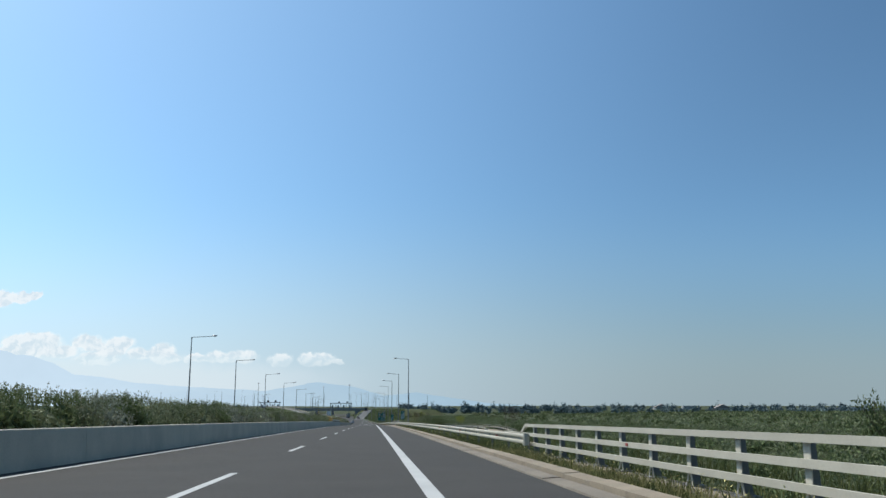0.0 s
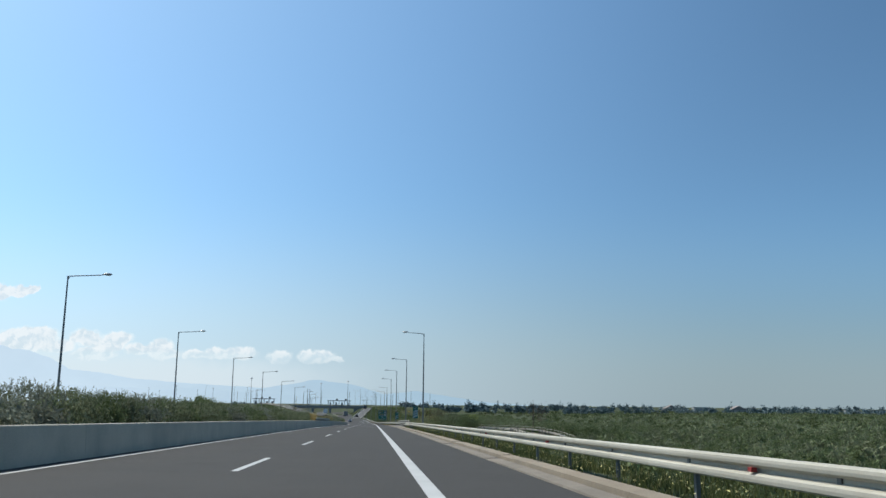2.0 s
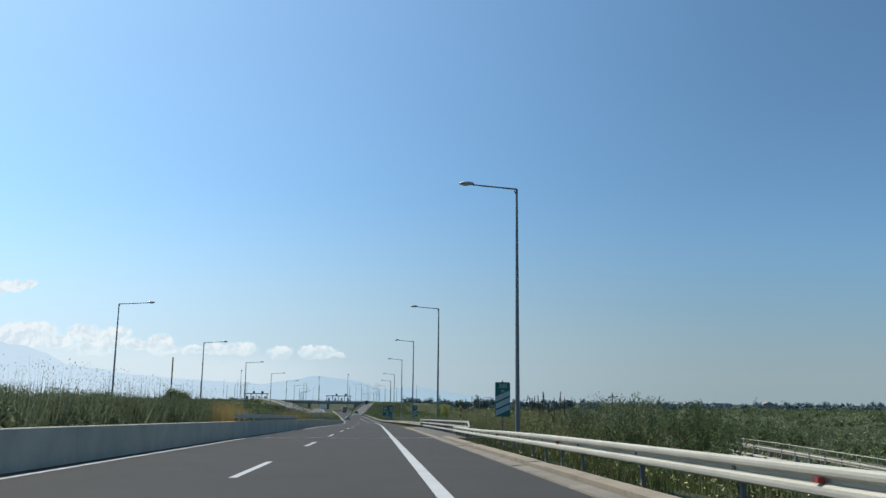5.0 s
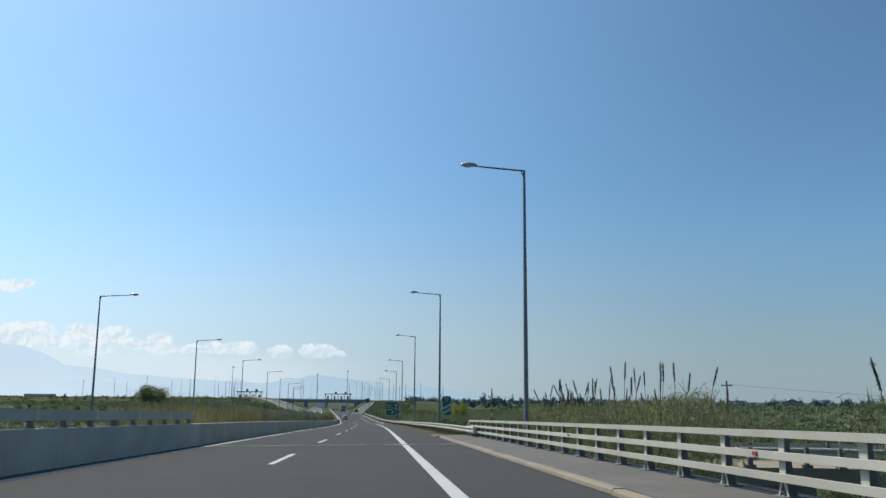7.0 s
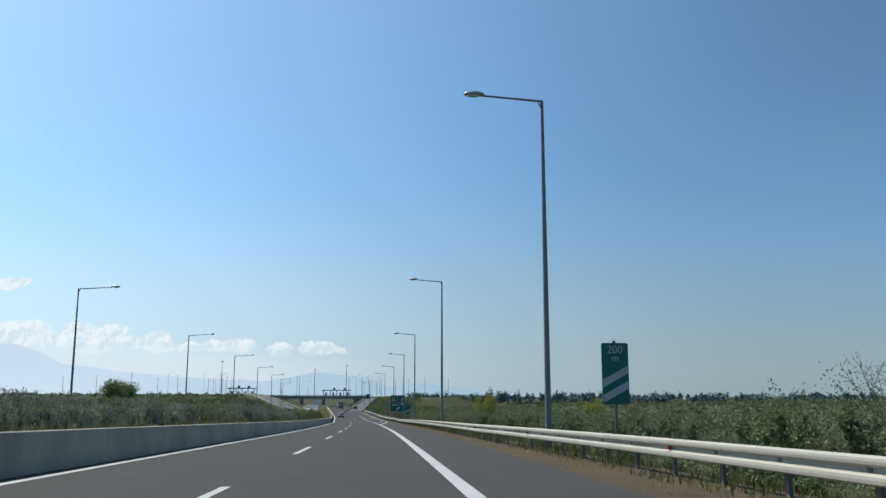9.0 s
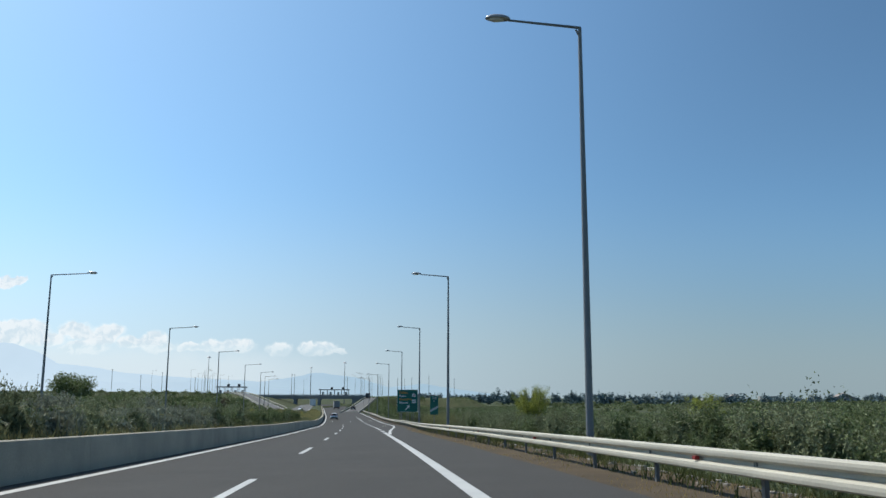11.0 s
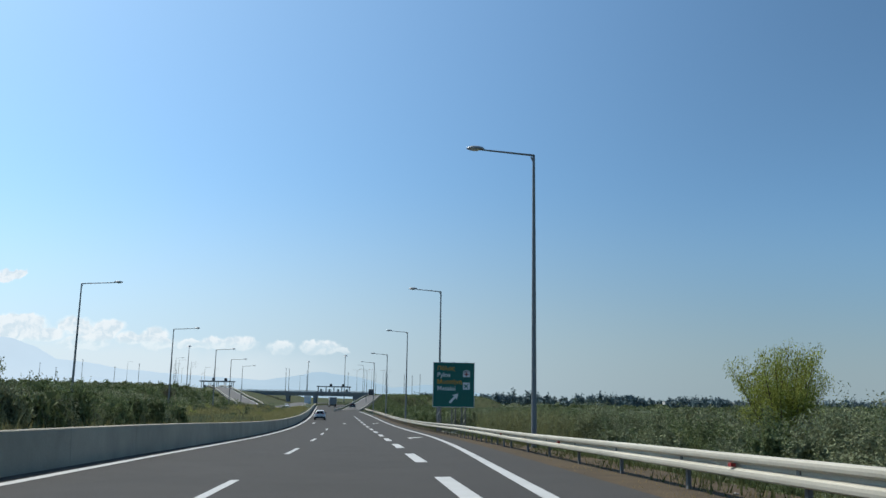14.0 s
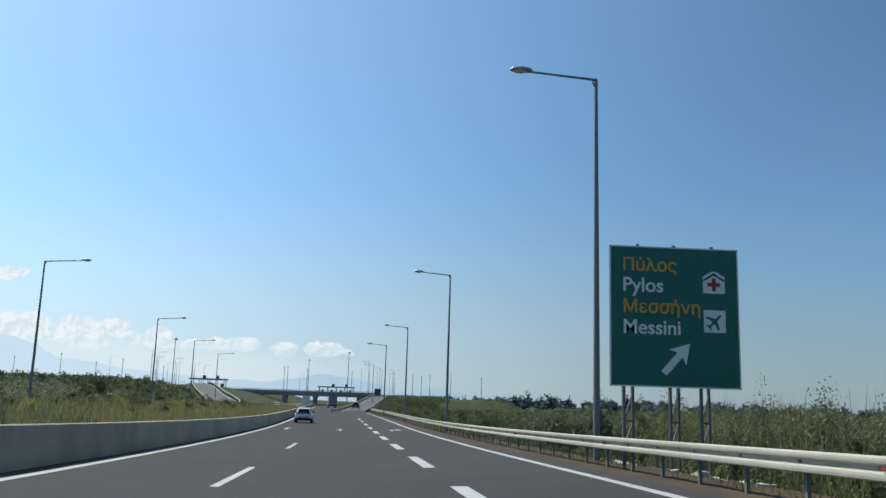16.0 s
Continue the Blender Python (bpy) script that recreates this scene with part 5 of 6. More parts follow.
    part("light_bar", bm, PLASTIC, holder, "dark strip between the tail lights")
    bm = bmesh.new()
    loft(bm, [ring(-2.03, 1.3, 0.36, 0.5, 0.06), ring(-1.98, 1.62, 0.28, 0.52, 0.1), ring(-1.7, 1.74, 0.24, 0.46, 0.08)])
    box(bm, -0.45, 0.45, -2.03, -1.95, 0.5, 0.66, 0.03)
    part("rear_bumper", bm, PLASTIC, holder, "black lower bumper")
    bm = bmesh.new()
    box(bm, -0.26, 0.26, -2.045, -2.03, 0.53, 0.64)
    part("number_plate", bm, WHITE, holder, "white plate with unreadable dark marks")
    bm = bmesh.new()
    box(bm, -0.2, 0.2, -2.05, -2.046, 0.565, 0.605)
    part("plate_bar", bm, BLACK, holder, "dark bar on the plate")
    bm = bmesh.new()
    box(bm, -0.52, 0.52, -1.82, -1.5, 1.36, 1.4, 0.015)
    part("spoiler", bm, paint, holder)
    bm = bmesh.new()
    tube(bm, [(0, -1.3, 1.44), (0, -1.42, 1.56)], [0.025, 0.008], 6)
    part("antenna", bm, PLASTIC, holder, "black roof antenna")
    holder.matrix_world = Matrix.Translation(loc) @ pose(0, 0, 0, 0, 0, rz)
    return holder


hatchback(at(-4.6, 480), 3.0, CAR_WHITE, "white hatchback with dark rear glass driving in the outer lane")
hatchback((-9.6, 600, -8.86), 1.0, CAR_DARK, "dark grey hatchback at the foot of the exit ramp")


def lorry(loc, rz, paint, label, L=7.5, Hh=3.5):
    holder = tagged(new("lorry"), label, "lorry")
    bm = bmesh.new()
    box(bm, -1.25, 1.25, -L / 2, L / 2 - 2.2, 1.0, Hh, 0.06)
    box(bm, -0.5, 0.5, -L / 2 + 0.2, L / 2 - 0.4, 0.7, 1.0)
    part("cargo_box", bm, paint, holder)
    bm = bmesh.new()
    loft(bm, [ring(L / 2 - 2.1, 2.3, 0.6, 2.7, 0.15), ring(L / 2 - 0.5, 2.3, 0.5, 2.7, 0.2), ring(L / 2, 2.2, 0.5, 1.7, 0.15)])
    part("cab", bm, WALL_WHITE, holder)
    bm = bmesh.new()
    box(bm, -1.2, 1.2, -L / 2 - 0.05, -L / 2, 0.55, 0.95, 0.02)
    part("rear_bumper", bm, PLASTIC, holder)
    for s in (-1, 1):
        bm = bmesh.new()
        box(bm, s * 1.0 - 0.15, s * 1.0 + 0.15, -L / 2 - 0.08, -L / 2 - 0.04, 0.78, 0.9)
        part("tail_light", bm, TAIL, holder)
        for y in (-L / 2 + 1.4, L / 2 - 1.2):
            wheel(holder, s * 1.05, y, 0.48, s)
    holder.matrix_world = Matrix.Translation(loc) @ pose(0, 0, 0, 0, 0, rz)


lorry(at(-1.0, 655), 7.0, TRUCK, "grey box lorry in the inner lane before the overpass")
lorry((-5.6, 748, -5.15), 0.0, CAR_DARK, "dark lorry at the crest of the exit ramp", 6.5, 3.2)
hatchback((axis(640) - 16.5, 640, road_z(640) - 0.34), 184, CAR_WHITE, "white car coming down the far carriageway")


# ---- plants ----
def bush_cloud(n, w, h, rng, clumps=9, hollow=0.55, spread=1.0):
    """Leaf places of a shrub: uneven clumps over a low dome."""
    c = rng.normal(size=(clumps, 3))
    c /= np.linalg.norm(c, axis=1)[:, None]
    c[:, 2] = np.abs(c[:, 2])
    c *= rng.uniform(0.35, 0.75, (clumps, 1))
    k = rng.integers(0, clumps, n)
    d = rng.normal(size=(n, 3))
    d /= np.linalg.norm(d, axis=1)[:, None]
    r = rng.uniform(hollow, 1.0, (n, 1)) ** 0.7 * rng.uniform(0.28, 0.5, clumps)[k][:, None]
    r[: n // 3] *= 0.55
    p = c[k] + d * r * spread
    p[:, 2] = np.maximum(p[:, 2], 0.0 + 0.1 * rng.random(n))
    return p * np.array([w / 2, w / 2, h])


def shrub_mesh(seed, n, w, h, leaf, material, sprigs=0, long=1.2):
    rng = np.random.default_rng(seed)
    p = bush_cloud(n, w, h, rng)
    s = rng.uniform(0.6, 1.3, n) * leaf
    s[: n // 3] *= 1.6
    if sprigs:
        q, t = [], []
        for _ in range(sprigs):
            a = rng.uniform(0, 6.28)
            b = np.array([math.cos(a), math.sin(a), 0]) * rng.uniform(0, w * 0.33)
            tilt = rng.normal(0, 0.25, 3)
            tilt[2] = 1.0
            L = rng.uniform(0.1, 0.28) * h
            for j in range(9):
                q.append(b + np.array([0, 0, h * 0.75]) + tilt * L * j / 8 + rng.normal(0, 0.02, 3))
                t.append(leaf * 0.7)
        p = np.concatenate([p, np.array(q)])
        s = np.concatenate([s, np.array(t)])
    m = n // 7
    inner = bush_cloud(m, w * 0.72, h * 0.8, rng)
    p = np.concatenate([p, inner])
    s = np.concatenate([s, rng.uniform(2.2, 3.6, m) * leaf])
    return leaf_mesh("leaves", p, s, material, rng, 0.15, long)


# the hedge on the median
HEDGE = [shrub_mesh(20 + i, 1900, 2.5, 1.12, 0.039, (LEAF_DARK, LEAF_GREY, LEAF_OLIVE, LEAF_OLIVE)[i], 70) for i in range(4)]
rng = np.random.default_rng(3)
for row, v0 in enumerate((-9.15, -10.4)):
    y = -8.0
    while y < 151:
        s = rng.uniform(0.95, 1.2)
        ob = new("hedge_shrub", HEDGE[rng.integers(0, 4)])
        v = v0 + rng.normal(0, 0.15)
        ob.matrix_world = Matrix.Translation(Vector((axis(y) + v + squeeze(y), y, plain_z(v, y) - 0.06))) @ pose(0, 0, 0, 0, 0, rng.uniform(0, 360)) @ Matrix.Diagonal((s, s * 1.05, s * rng.uniform(0.95, 1.2), 1))
        tagged(ob, "dense dark green median hedge shrub with pale feathery tips", "shrub", "median hedge")
        y += rng.uniform(1.7, 2.2)
PALE = [shrub_mesh(40 + i, 1700, 1.7, 0.95, 0.039, LEAF_GREY if i else LEAF_OLIVE, 60) for i in range(3)]
CLIPPED = [shrub_mesh(50 + i, 1900, 1.75, 0.95, 0.039, LEAF_DARK if i else LEAF_OLIVE, 20) for i in range(3)]
y = 222.0
while y < 385:
    s = rng.uniform(0.8, 1.15)
    ob = new("hedge_shrub", (PALE if y < 318 else CLIPPED)[rng.integers(0, 3)])
    v = -9.3 + rng.normal(0, 0.08)
    ob.matrix_world = Matrix.Translation(Vector((axis(y) + v + squeeze(y), y, plain_z(v, y) - 0.06))) @ pose(0, 0, 0, 0, 0, rng.uniform(0, 360)) @ Matrix.Diagonal((s, s, s * rng.uniform(1.1, 1.5), 1))
    tagged(ob, "low grey-green median hedge shrub among dry grass", "shrub", "median hedge")
    y += rng.uniform(1.45, 1.8)


def scatter(n, v0, v1, y0, y1, rng, power=1.0):
    v = v0 + (v1 - v0) * rng.random(n) ** power
    y = y0 + (y1 - y0) * rng.random(n)
    return v, y


def land(v, y, banks=False):
    """Places on the land, read off a grid laid over the stretch."""
    gv = np.linspace(v.min(), v.max() + 1e-3, 70)
    gy = np.linspace(y.min(), y.max() + 1e-3, 120)
    ax = np.array([axis(b) for b in gy])
    ex = np.array([edge_out(b) for b in gy])
    far = np.array([axis(min(b, 560)) for b in gy])
    Z = np.array([[max(plain_z(a, b), mound_height((ax[j] if abs(a) < 60 else far[j]) + a, b)) if banks else plain_z(a, b) for a in gv] for j, b in enumerate(gy)])
    fi = (y - gy[0]) / (gy[1] - gy[0])
    fj = (v - gv[0]) / (gv[1] - gv[0])
    i, j = np.minimum(fi.astype(int), 118), np.minimum(fj.astype(int), 68)
    s, t = fi - i, fj - j
    z = (Z[i, j] * (1 - t) + Z[i, j + 1] * t) * (1 - s) + (Z[i + 1, j] * (1 - t) + Z[i + 1, j + 1] * t) * s
    x = np.where(np.abs(v) < 60, np.interp(y, gy, ax), np.interp(y, gy, far)) + v
    return np.stack([x, y, z], 1), np.interp(y, gy, ex)


def roots(v, y, sink=0.05):
    p, out = land(v, y)
    p[:, 2] -= sink
    return p


def patches(p, k, seed):
    """Cheap rolling variation between -1 and 1."""
    a, b = p[:, 0] * k, p[:, 1] * k * 0.7
    return (np.sin(a + 1.7 * np.sin(b * 0.8 + seed)) + np.sin(b * 1.3 + 1.3 * np.sin(a * 1.1 + seed * 2)) + np.sin(a * 2.3 - b * 1.9 + seed)) / 3


def grass(name, n, v0, v1, y0, y1, h0, h1, material, label, seed, width=0.02, power=1.0, shift=True):
    r = np.random.default_rng(seed)
    v, y = scatter(n, v0, v1, y0, y1, r, power)
    keep = patches(np.stack([v, y, y], 1), 0.9, seed) > -0.35
    v, y = v[keep], y[keep]
    p = roots(v, y)
    if shift:
        p[:, 0] += np.array([edge_out(b) for b in y])
    ob = new(name, blade_mesh(name, p, r.uniform(h0, h1, len(v)), material, r, width))
    return tagged(ob, label, "grass", kind="stuff")


grass("verge_grass", 60000, 3.9, 8.0, -12, 166, 0.06, 0.34, GRASS, "green verge grass behind the kerb", 11, 0.016)
grass("verge_dry_grass", 9000, 3.9, 6.0, -12, 166, 0.06, 0.22, STRAW, "dry yellow grass tufts along the kerb", 12, 0.014)
grass("verge_grass", 64000, 4.1, 9.5, 226, 470, 0.06, 0.36, GRASS, "sparse green verge grass under the guardrail", 13, 0.016)
grass("verge_dry_grass", 46000, 3.2, 5.6, 226, 470, 0.03, 0.16, DRY, "dry straw-coloured grass beside the shoulder", 14, 0.014)
grass("median_dry_grass", 36000, -9.4, -7.85, 215, 420, 0.1, 0.42, STRAW, "dry straw-coloured grass behind the median wall", 15, 0.02, shift=False)
grass("median_grass", 24000, -13, -8.0, 205, 420, 0.2, 0.8, LEAF_OLIVE, "grey-green tall grass on the median", 16, 0.025, shift=False)
grass("slope_grass", 40000, -15, -7.9, 392, 560, 0.15, 0.5, STRAW, "faded golden grass on the slope behind the wall", 17, 0.025, shift=False)
grass("slope_grass", 60000, -32, -9, 380, 580, 0.2, 0.75, STRAW, "green-gold grass on the slope behind the wall", 18, 0.035, shift=False)
grass("field_grass", 42000, 7.5, 22, -12, 166, 0.4, 1.0, GRASS, "rough green field grass below the embankment", 19, 0.03)
grass("bridge_left_grass", 22000, -13, -8.3, 138, 222, 0.5, 1.5, LEAF_OLIVE, "tall pale grass beside the median at the bridge", 21, 0.03, shift=False)

# growth in the dust of the first bridge's plinth
r = np.random.default_rng(29)
for material, n, high, lab in ((STRAW, 12000, 0.24, "dry straw grass rooted along the bridge plinth"), (GRASS, 7000, 0.2, "short green weeds along the bridge plinth")):
    y = r.uniform(-12, 30, n)
    v = 3.9 + 1.2 * r.random(n)
    keep = patches(np.stack([v, y, y], 1), 1.6, n) > -0.3
    p = np.array([at(a, b, -0.06) for a, b in zip(v[keep], y[keep])])
    tagged(new("plinth_grass", blade_mesh("plinth_grass", p, r.uniform(0.03, high, len(p)), material, r, 0.009)), lab, "grass", kind="stuff")

# small flowers among the grass
r = np.random.default_rng(31)
v, y = scatter(5200, 3.9, 10.0, -12, 166, r, 1.4)
p = roots(v, y)
p[:, 2] += r.uniform(0.15, 0.45, len(v))
tagged(new("wild_flowers", leaf_mesh("wild_flowers", p, r.uniform(0.012, 0.03, len(v)), mat("pale yellow petals", (0.75, 0.66, 0.25), 0.7, island=0.2), r)), "scattered pale yellow wild flowers", "flowers", kind="stuff")

# stones by the guardrail
CUBE_V = np.array([(x, y, z) for x in (-1, 1) for y in (-1, 1) for z in (-1, 1)], dtype=np.float32) * 0.62
CUBE_F = [(0, 1, 3, 2), (4, 6, 7, 5), (0, 4, 5, 1), (2, 3, 7, 6), (0, 2, 6, 4), (1, 5, 7, 3)]


def stones(name, n, v0, v1, y0, y1, s0, s1, material, label, seed):
    r = np.random.default_rng(seed)
    v, y = scatter(n, v0, v1, y0, y1, r)
    p, out = land(v, y)
    p[:, 0] += out
    V, F = [], []
    for k, q in enumerate(p):
        s = r.uniform(s0, s1)
        c = (CUBE_V + r.normal(0, 0.2, (8, 3))) * s * np.array([1, r.uniform(.6, 1.3), r.uniform(.5, .8)])
        a = r.uniform(0, 6.28)
        c[:, :2] = c[:, :2] @ np.array([[math.cos(a), -math.sin(a)], [math.sin(a), math.cos(a)]])
        V += [tuple(w) for w in c + q + np.array([0, 0, s * 0.2])]
        F += [tuple(8 * k + i for i in f) for f in CUBE_F]
    me = bpy.data.meshes.new(name)
    me.from_pydata(V, [], F)
    me.materials.append(material)
    tagged(new(name, me), label, "gravel", kind="stuff")


stones("gravel", 3600, 4.9, 7.4, 250, 345, 0.025, 0.085, GRAVEL, "loose grey stones behind the guardrail", 33)
stones("gravel", 900, 4.4, 9.0, 226, 430, 0.02, 0.08, GRAVEL, "scattered stones along the verge", 34)
stones("rubble", 60, 5.0, 7.5, 408.6, 420.6, 0.08, 0.26, CONCRETE, "pale concrete rubble at the foot of the sign", 35)
stones("rubble", 14, 6.2, 7.4, 291.5, 294.5, 0.1, 0.28, CONCRETE, "pale rubble beside a lamp foot", 36)


# scrub and olive field
def field(name, n, v0, v1, y0, y1, w, h, per, leaf, material, label, seed, power=1.0, top=0.0, flat=False):
    """Many shrubs in one mesh."""
    r = np.random.default_rng(seed)
    v, y = scatter(n, v0, v1, y0, y1, r, power)
    P, S = [], []
    for a, b in zip(v, y):
        if 160 < b < 224 and 4 < a < 15:
            continue
        k = r.uniform(0.65, 1.35)
        hk = h * k * r.uniform(0.8, 1.2)
        if top:
            hk = max(0.9, road_z(b) + top * r.uniform(0.45, 1.15) + 0.5 * noise.noise(Vector((a * 0.11, b * 0.08, 4.0))) - plain_z(a, b))
        q = bush_cloud(per, w * k * 1.1, hk / 0.8, r, 18, 0.4, 0.6) if top else bush_cloud(per, w * k, hk / 0.85, r, 14, 0.2, 0.7) if flat else bush_cloud(per, w * k, hk / 0.98, r, 7)
        xx = axis(min(b, 560)) if abs(a) > 60 else axis(b)
        zz = max(plain_z(a, b), mound_height(xx + a, b)) if not flat else -7.6
        P.append(q + np.array([xx + a + (edge_out(b) if 0 < a < 60 else 0), b, zz - 0.15]))
        sz = r.uniform(0.6, 1.3, per) * leaf
        m = per // 4 if leaf < 0.07 else per // 6
        sz[:m] *= 2.8 if leaf < 0.07 else 2.4
        mid = P[-1].mean(axis=0)
        P[-1][:m] = mid + (P[-1][:m] - mid) * 0.62
        S.append(sz)
    ob = new(name, leaf_mesh(name, np.concatenate(P), np.concatenate(S), material, r, 0.1, 1.0))
    return tagged(ob, label, "scrub", kind="stuff")


field("near_scrub", 560, 8.0, 34, -15, 166, 2.1, 0.95, 440, 0.06, LEAF_DARK, "low dark green scrub beside the embankment", 51, 1.3)
field("near_scrub", 400, 9.0, 40, -15, 166, 2.0, 0.95, 400, 0.06, LEAF_OLIVE, "grey-green low shrubs among the scrub", 52, 1.3)
field("mid_scrub", 950, 28, 140, -40, 420, 3.1, 1.5, 180, 0.155, LEAF_DARK, "dark green scrubland spreading over the plain", 53, 1.2)
field("mid_scrub", 900, 30, 160, -40, 420, 3.1, 1.5, 160, 0.155, LEAF_OLIVE, "grey-green scrub over the plain", 54, 1.2)
field("far_scrub", 1300, 120, 620, 0, 1100, 7.0, 2.4, 46, 0.6, LEAF_DARK, "distant dark green scrubland", 55, 1.0)
field("far_scrub", 800, 120, 620, 0, 1100, 6.5, 2.3, 46, 0.6, LEAF_OLIVE, "distant grey-green scrubland", 56, 1.0)
field("olive_grove", 95, 10.6, 17, 230, 500, 3.0, 2.6, 1800, 0.05, LEAF_DARK, "dense dark olive grove beside the motorway", 57, 1.0, 2.15)
field("olive_grove", 105, 10.6, 17, 230, 500, 3.0, 2.6, 1800, 0.05, LEAF_OLIVE, "grey-green olive grove beside the motorway", 58, 1.0, 2.15)
field("olive_grove", 380, 16, 60, 232, 520, 4.2, 2.8, 320, 0.1, LEAF_DARK, "dense dark olive trees spreading from the motorway", 70, 1.3, 2.2)
field("olive_grove", 380, 16, 60, 232, 520, 4.2, 2.8, 320, 0.1, LEAF_OLIVE, "grey-green olive trees spreading from the motorway", 72, 1.3, 2.2)
field("roadside_scrub", 110, 8.8, 12.0, 228, 480, 2.1, 0.9, 600, 0.045, LEAF_DARK, "low dark scrub behind the guardrail", 59)
field("roadside_scrub", 110, 8.8, 12.0, 228, 480, 1.9, 0.9, 600, 0.045, LEAF_OLIVE, "low grey-green scrub behind the guardrail", 73)
field("ramp_scrub", 260, 8, 60, 480, 800, 4.0, 2.2, 150, 0.2, LEAF_DARK, "dark scrub beside the exit ramp", 60)
field("left_plain_scrub", 1000, -240, -28, 60, 660, 4.0, 1.4, 90, 0.26, LEAF_DARK, "dark scrub over the plain beyond the far carriageway", 61)
field("left_plain_scrub", 620, -200, -27, 60, 660, 3.6, 1.4, 90, 0.24, LEAF_OLIVE, "grey-green scrub beyond the far carriageway", 62)
grass("field_dry_grass", 7000, 6.5, 26, -12, 166, 0.3, 0.8, STRAW, "tall straw-coloured grass tufts below the embankment", 22, 0.02)
field("bank_scrub", 420, -150, -24, 430, 680, 4.0, 1.8, 110, 0.26, LEAF_DARK, "dark scrub over the grassy banks", 68)
field("slope_scrub", 80, -42, -14, 395, 590, 2.4, 1.4, 380, 0.085, LEAF_DARK, "dark bushes on the grassy slope", 63)
field("slope_scrub", 90, -34, -12, 395, 580, 1.9, 1.1, 380, 0.075, LEAF_OLIVE, "pale grey-green bushes on the grassy slope", 64)
field("slope_scrub", 40, -30, -12, 395, 560, 1.6, 0.9, 300, 0.07, LEAF_BRIGHT, "light green bushes on the grassy slope", 74)
# horizon trees wear the green with haze mixed into it
field("far_trees", 420, 60, 2600, 1000, 1700, 15, 9.5, 170, 1.1, HAZED_GREEN, "treeline along the horizon in a painted haze tint", 65, 1.0, flat=True)
field("far_trees", 240, 700, 2400, 200, 1000, 14, 9.0, 160, 1.1, HAZED_GREEN, "treeline along the horizon in a painted haze tint", 66, 1.0, flat=True)
field("far_trees", 300, 60, 1500, 900, 980, 13, 7.0, 150, 0.95, HAZED_GREEN, "low hedgerow in a painted haze tint before the far treeline", 69, 1.0, flat=True)
field("far_trees", 240, -2200, -260, 900, 2200, 13, 8.0, 60, 1.2, HAZED_GREEN, "low treeline in a painted haze tint beyond the toll plaza", 67, 1.0, flat=True)


def cover(name, n, v0, v1, y0, y1, size, high, material, label, seed, power=1.0):
    """Low leafy growth that hides the soil."""
    r = np.random.default_rng(seed)
    v, y = scatter(n, v0, v1, y0, y1, r, power)
    p, out = land(v, y, True)
    p[:, 0] += np.where((v > 0) & (v < 60), out, 0)
    p[:, 2] += 0.02 + high * r.random(n) * (0.55 + 0.5 * patches(p, 0.35, seed))
    size = size * np.clip(np.abs(v) / (0.6 * abs(v1 if v1 > 0 else v0)), 0.45, 1.2)
    tagged(new(name, leaf_mesh(name, p, r.uniform(0.5, 1.4, n) * size, material, r, 0.3, 1.5)), label, "scrub", kind="stuff")


cover("ground_cover", 60000, 7.5, 40, -15, 168, 0.09, 0.7, LEAF_DARK, "low dark green growth below the embankment", 101, 1.3)
cover("ground_cover", 50000, 7.5, 40, -15, 168, 0.09, 0.75, LEAF_OLIVE, "low grey-green growth below the embankment", 102, 1.3)
cover("ground_cover", 50000, 8.5, 40, 225, 520, 0.1, 0.7, LEAF_DARK, "low dark green growth behind the guardrail", 103, 1.4)
cover("ground_cover", 50000, 8.5, 40, 225, 520, 0.1, 0.8, LEAF_OLIVE, "low grey-green growth behind the guardrail", 104, 1.4)
cover("plain_cover", 60000, 38, 160, -40, 560, 0.3, 1.0, LEAF_DARK, "dark green growth over the plain", 105)
cover("plain_cover", 50000, 38, 160, -40, 560, 0.3, 1.0, LEAF_OLIVE, "grey-green growth over the plain", 106)
cover("plain_cover", 50000, 150, 640, -20, 1150, 0.9, 1.4, LEAF_DARK, "distant dark green growth over the plain", 107)
cover("plain_cover", 36000, 150, 640, -20, 1150, 0.9, 1.4, LEAF_OLIVE, "distant grey-green growth over the plain", 108)
cover("plain_cover", 50000, -260, -22, 40, 700, 0.32, 0.9, LEAF_DARK, "dark green growth beyond the far carriageway", 109)
cover("plain_cover", 36000, -260, -22, 40, 700, 0.32, 0.9, LEAF_OLIVE, "grey-green growth beyond the far carriageway", 110)
cover("bank_cover", 40000, -110, -22, 420, 650, 0.2, 0.7, LEAF_OLIVE, "grey-green growth on the banks beyond the far carriageway", 113)
cover("bank_cover", 24000, -110, -22, 420, 650, 0.2, 0.9, LEAF_DARK, "dark growth on the banks beyond the far carriageway", 114)
cover("ramp_cover", 40000, 6, 120, 500, 900, 0.3, 0.9, LEAF_DARK, "dark green growth on the ramp bank", 111)
cover("ramp_cover", 24000, 6, 120, 500, 900, 0.3, 0.9, LEAF_OLIVE, "grey-green growth on the ramp bank", 112)


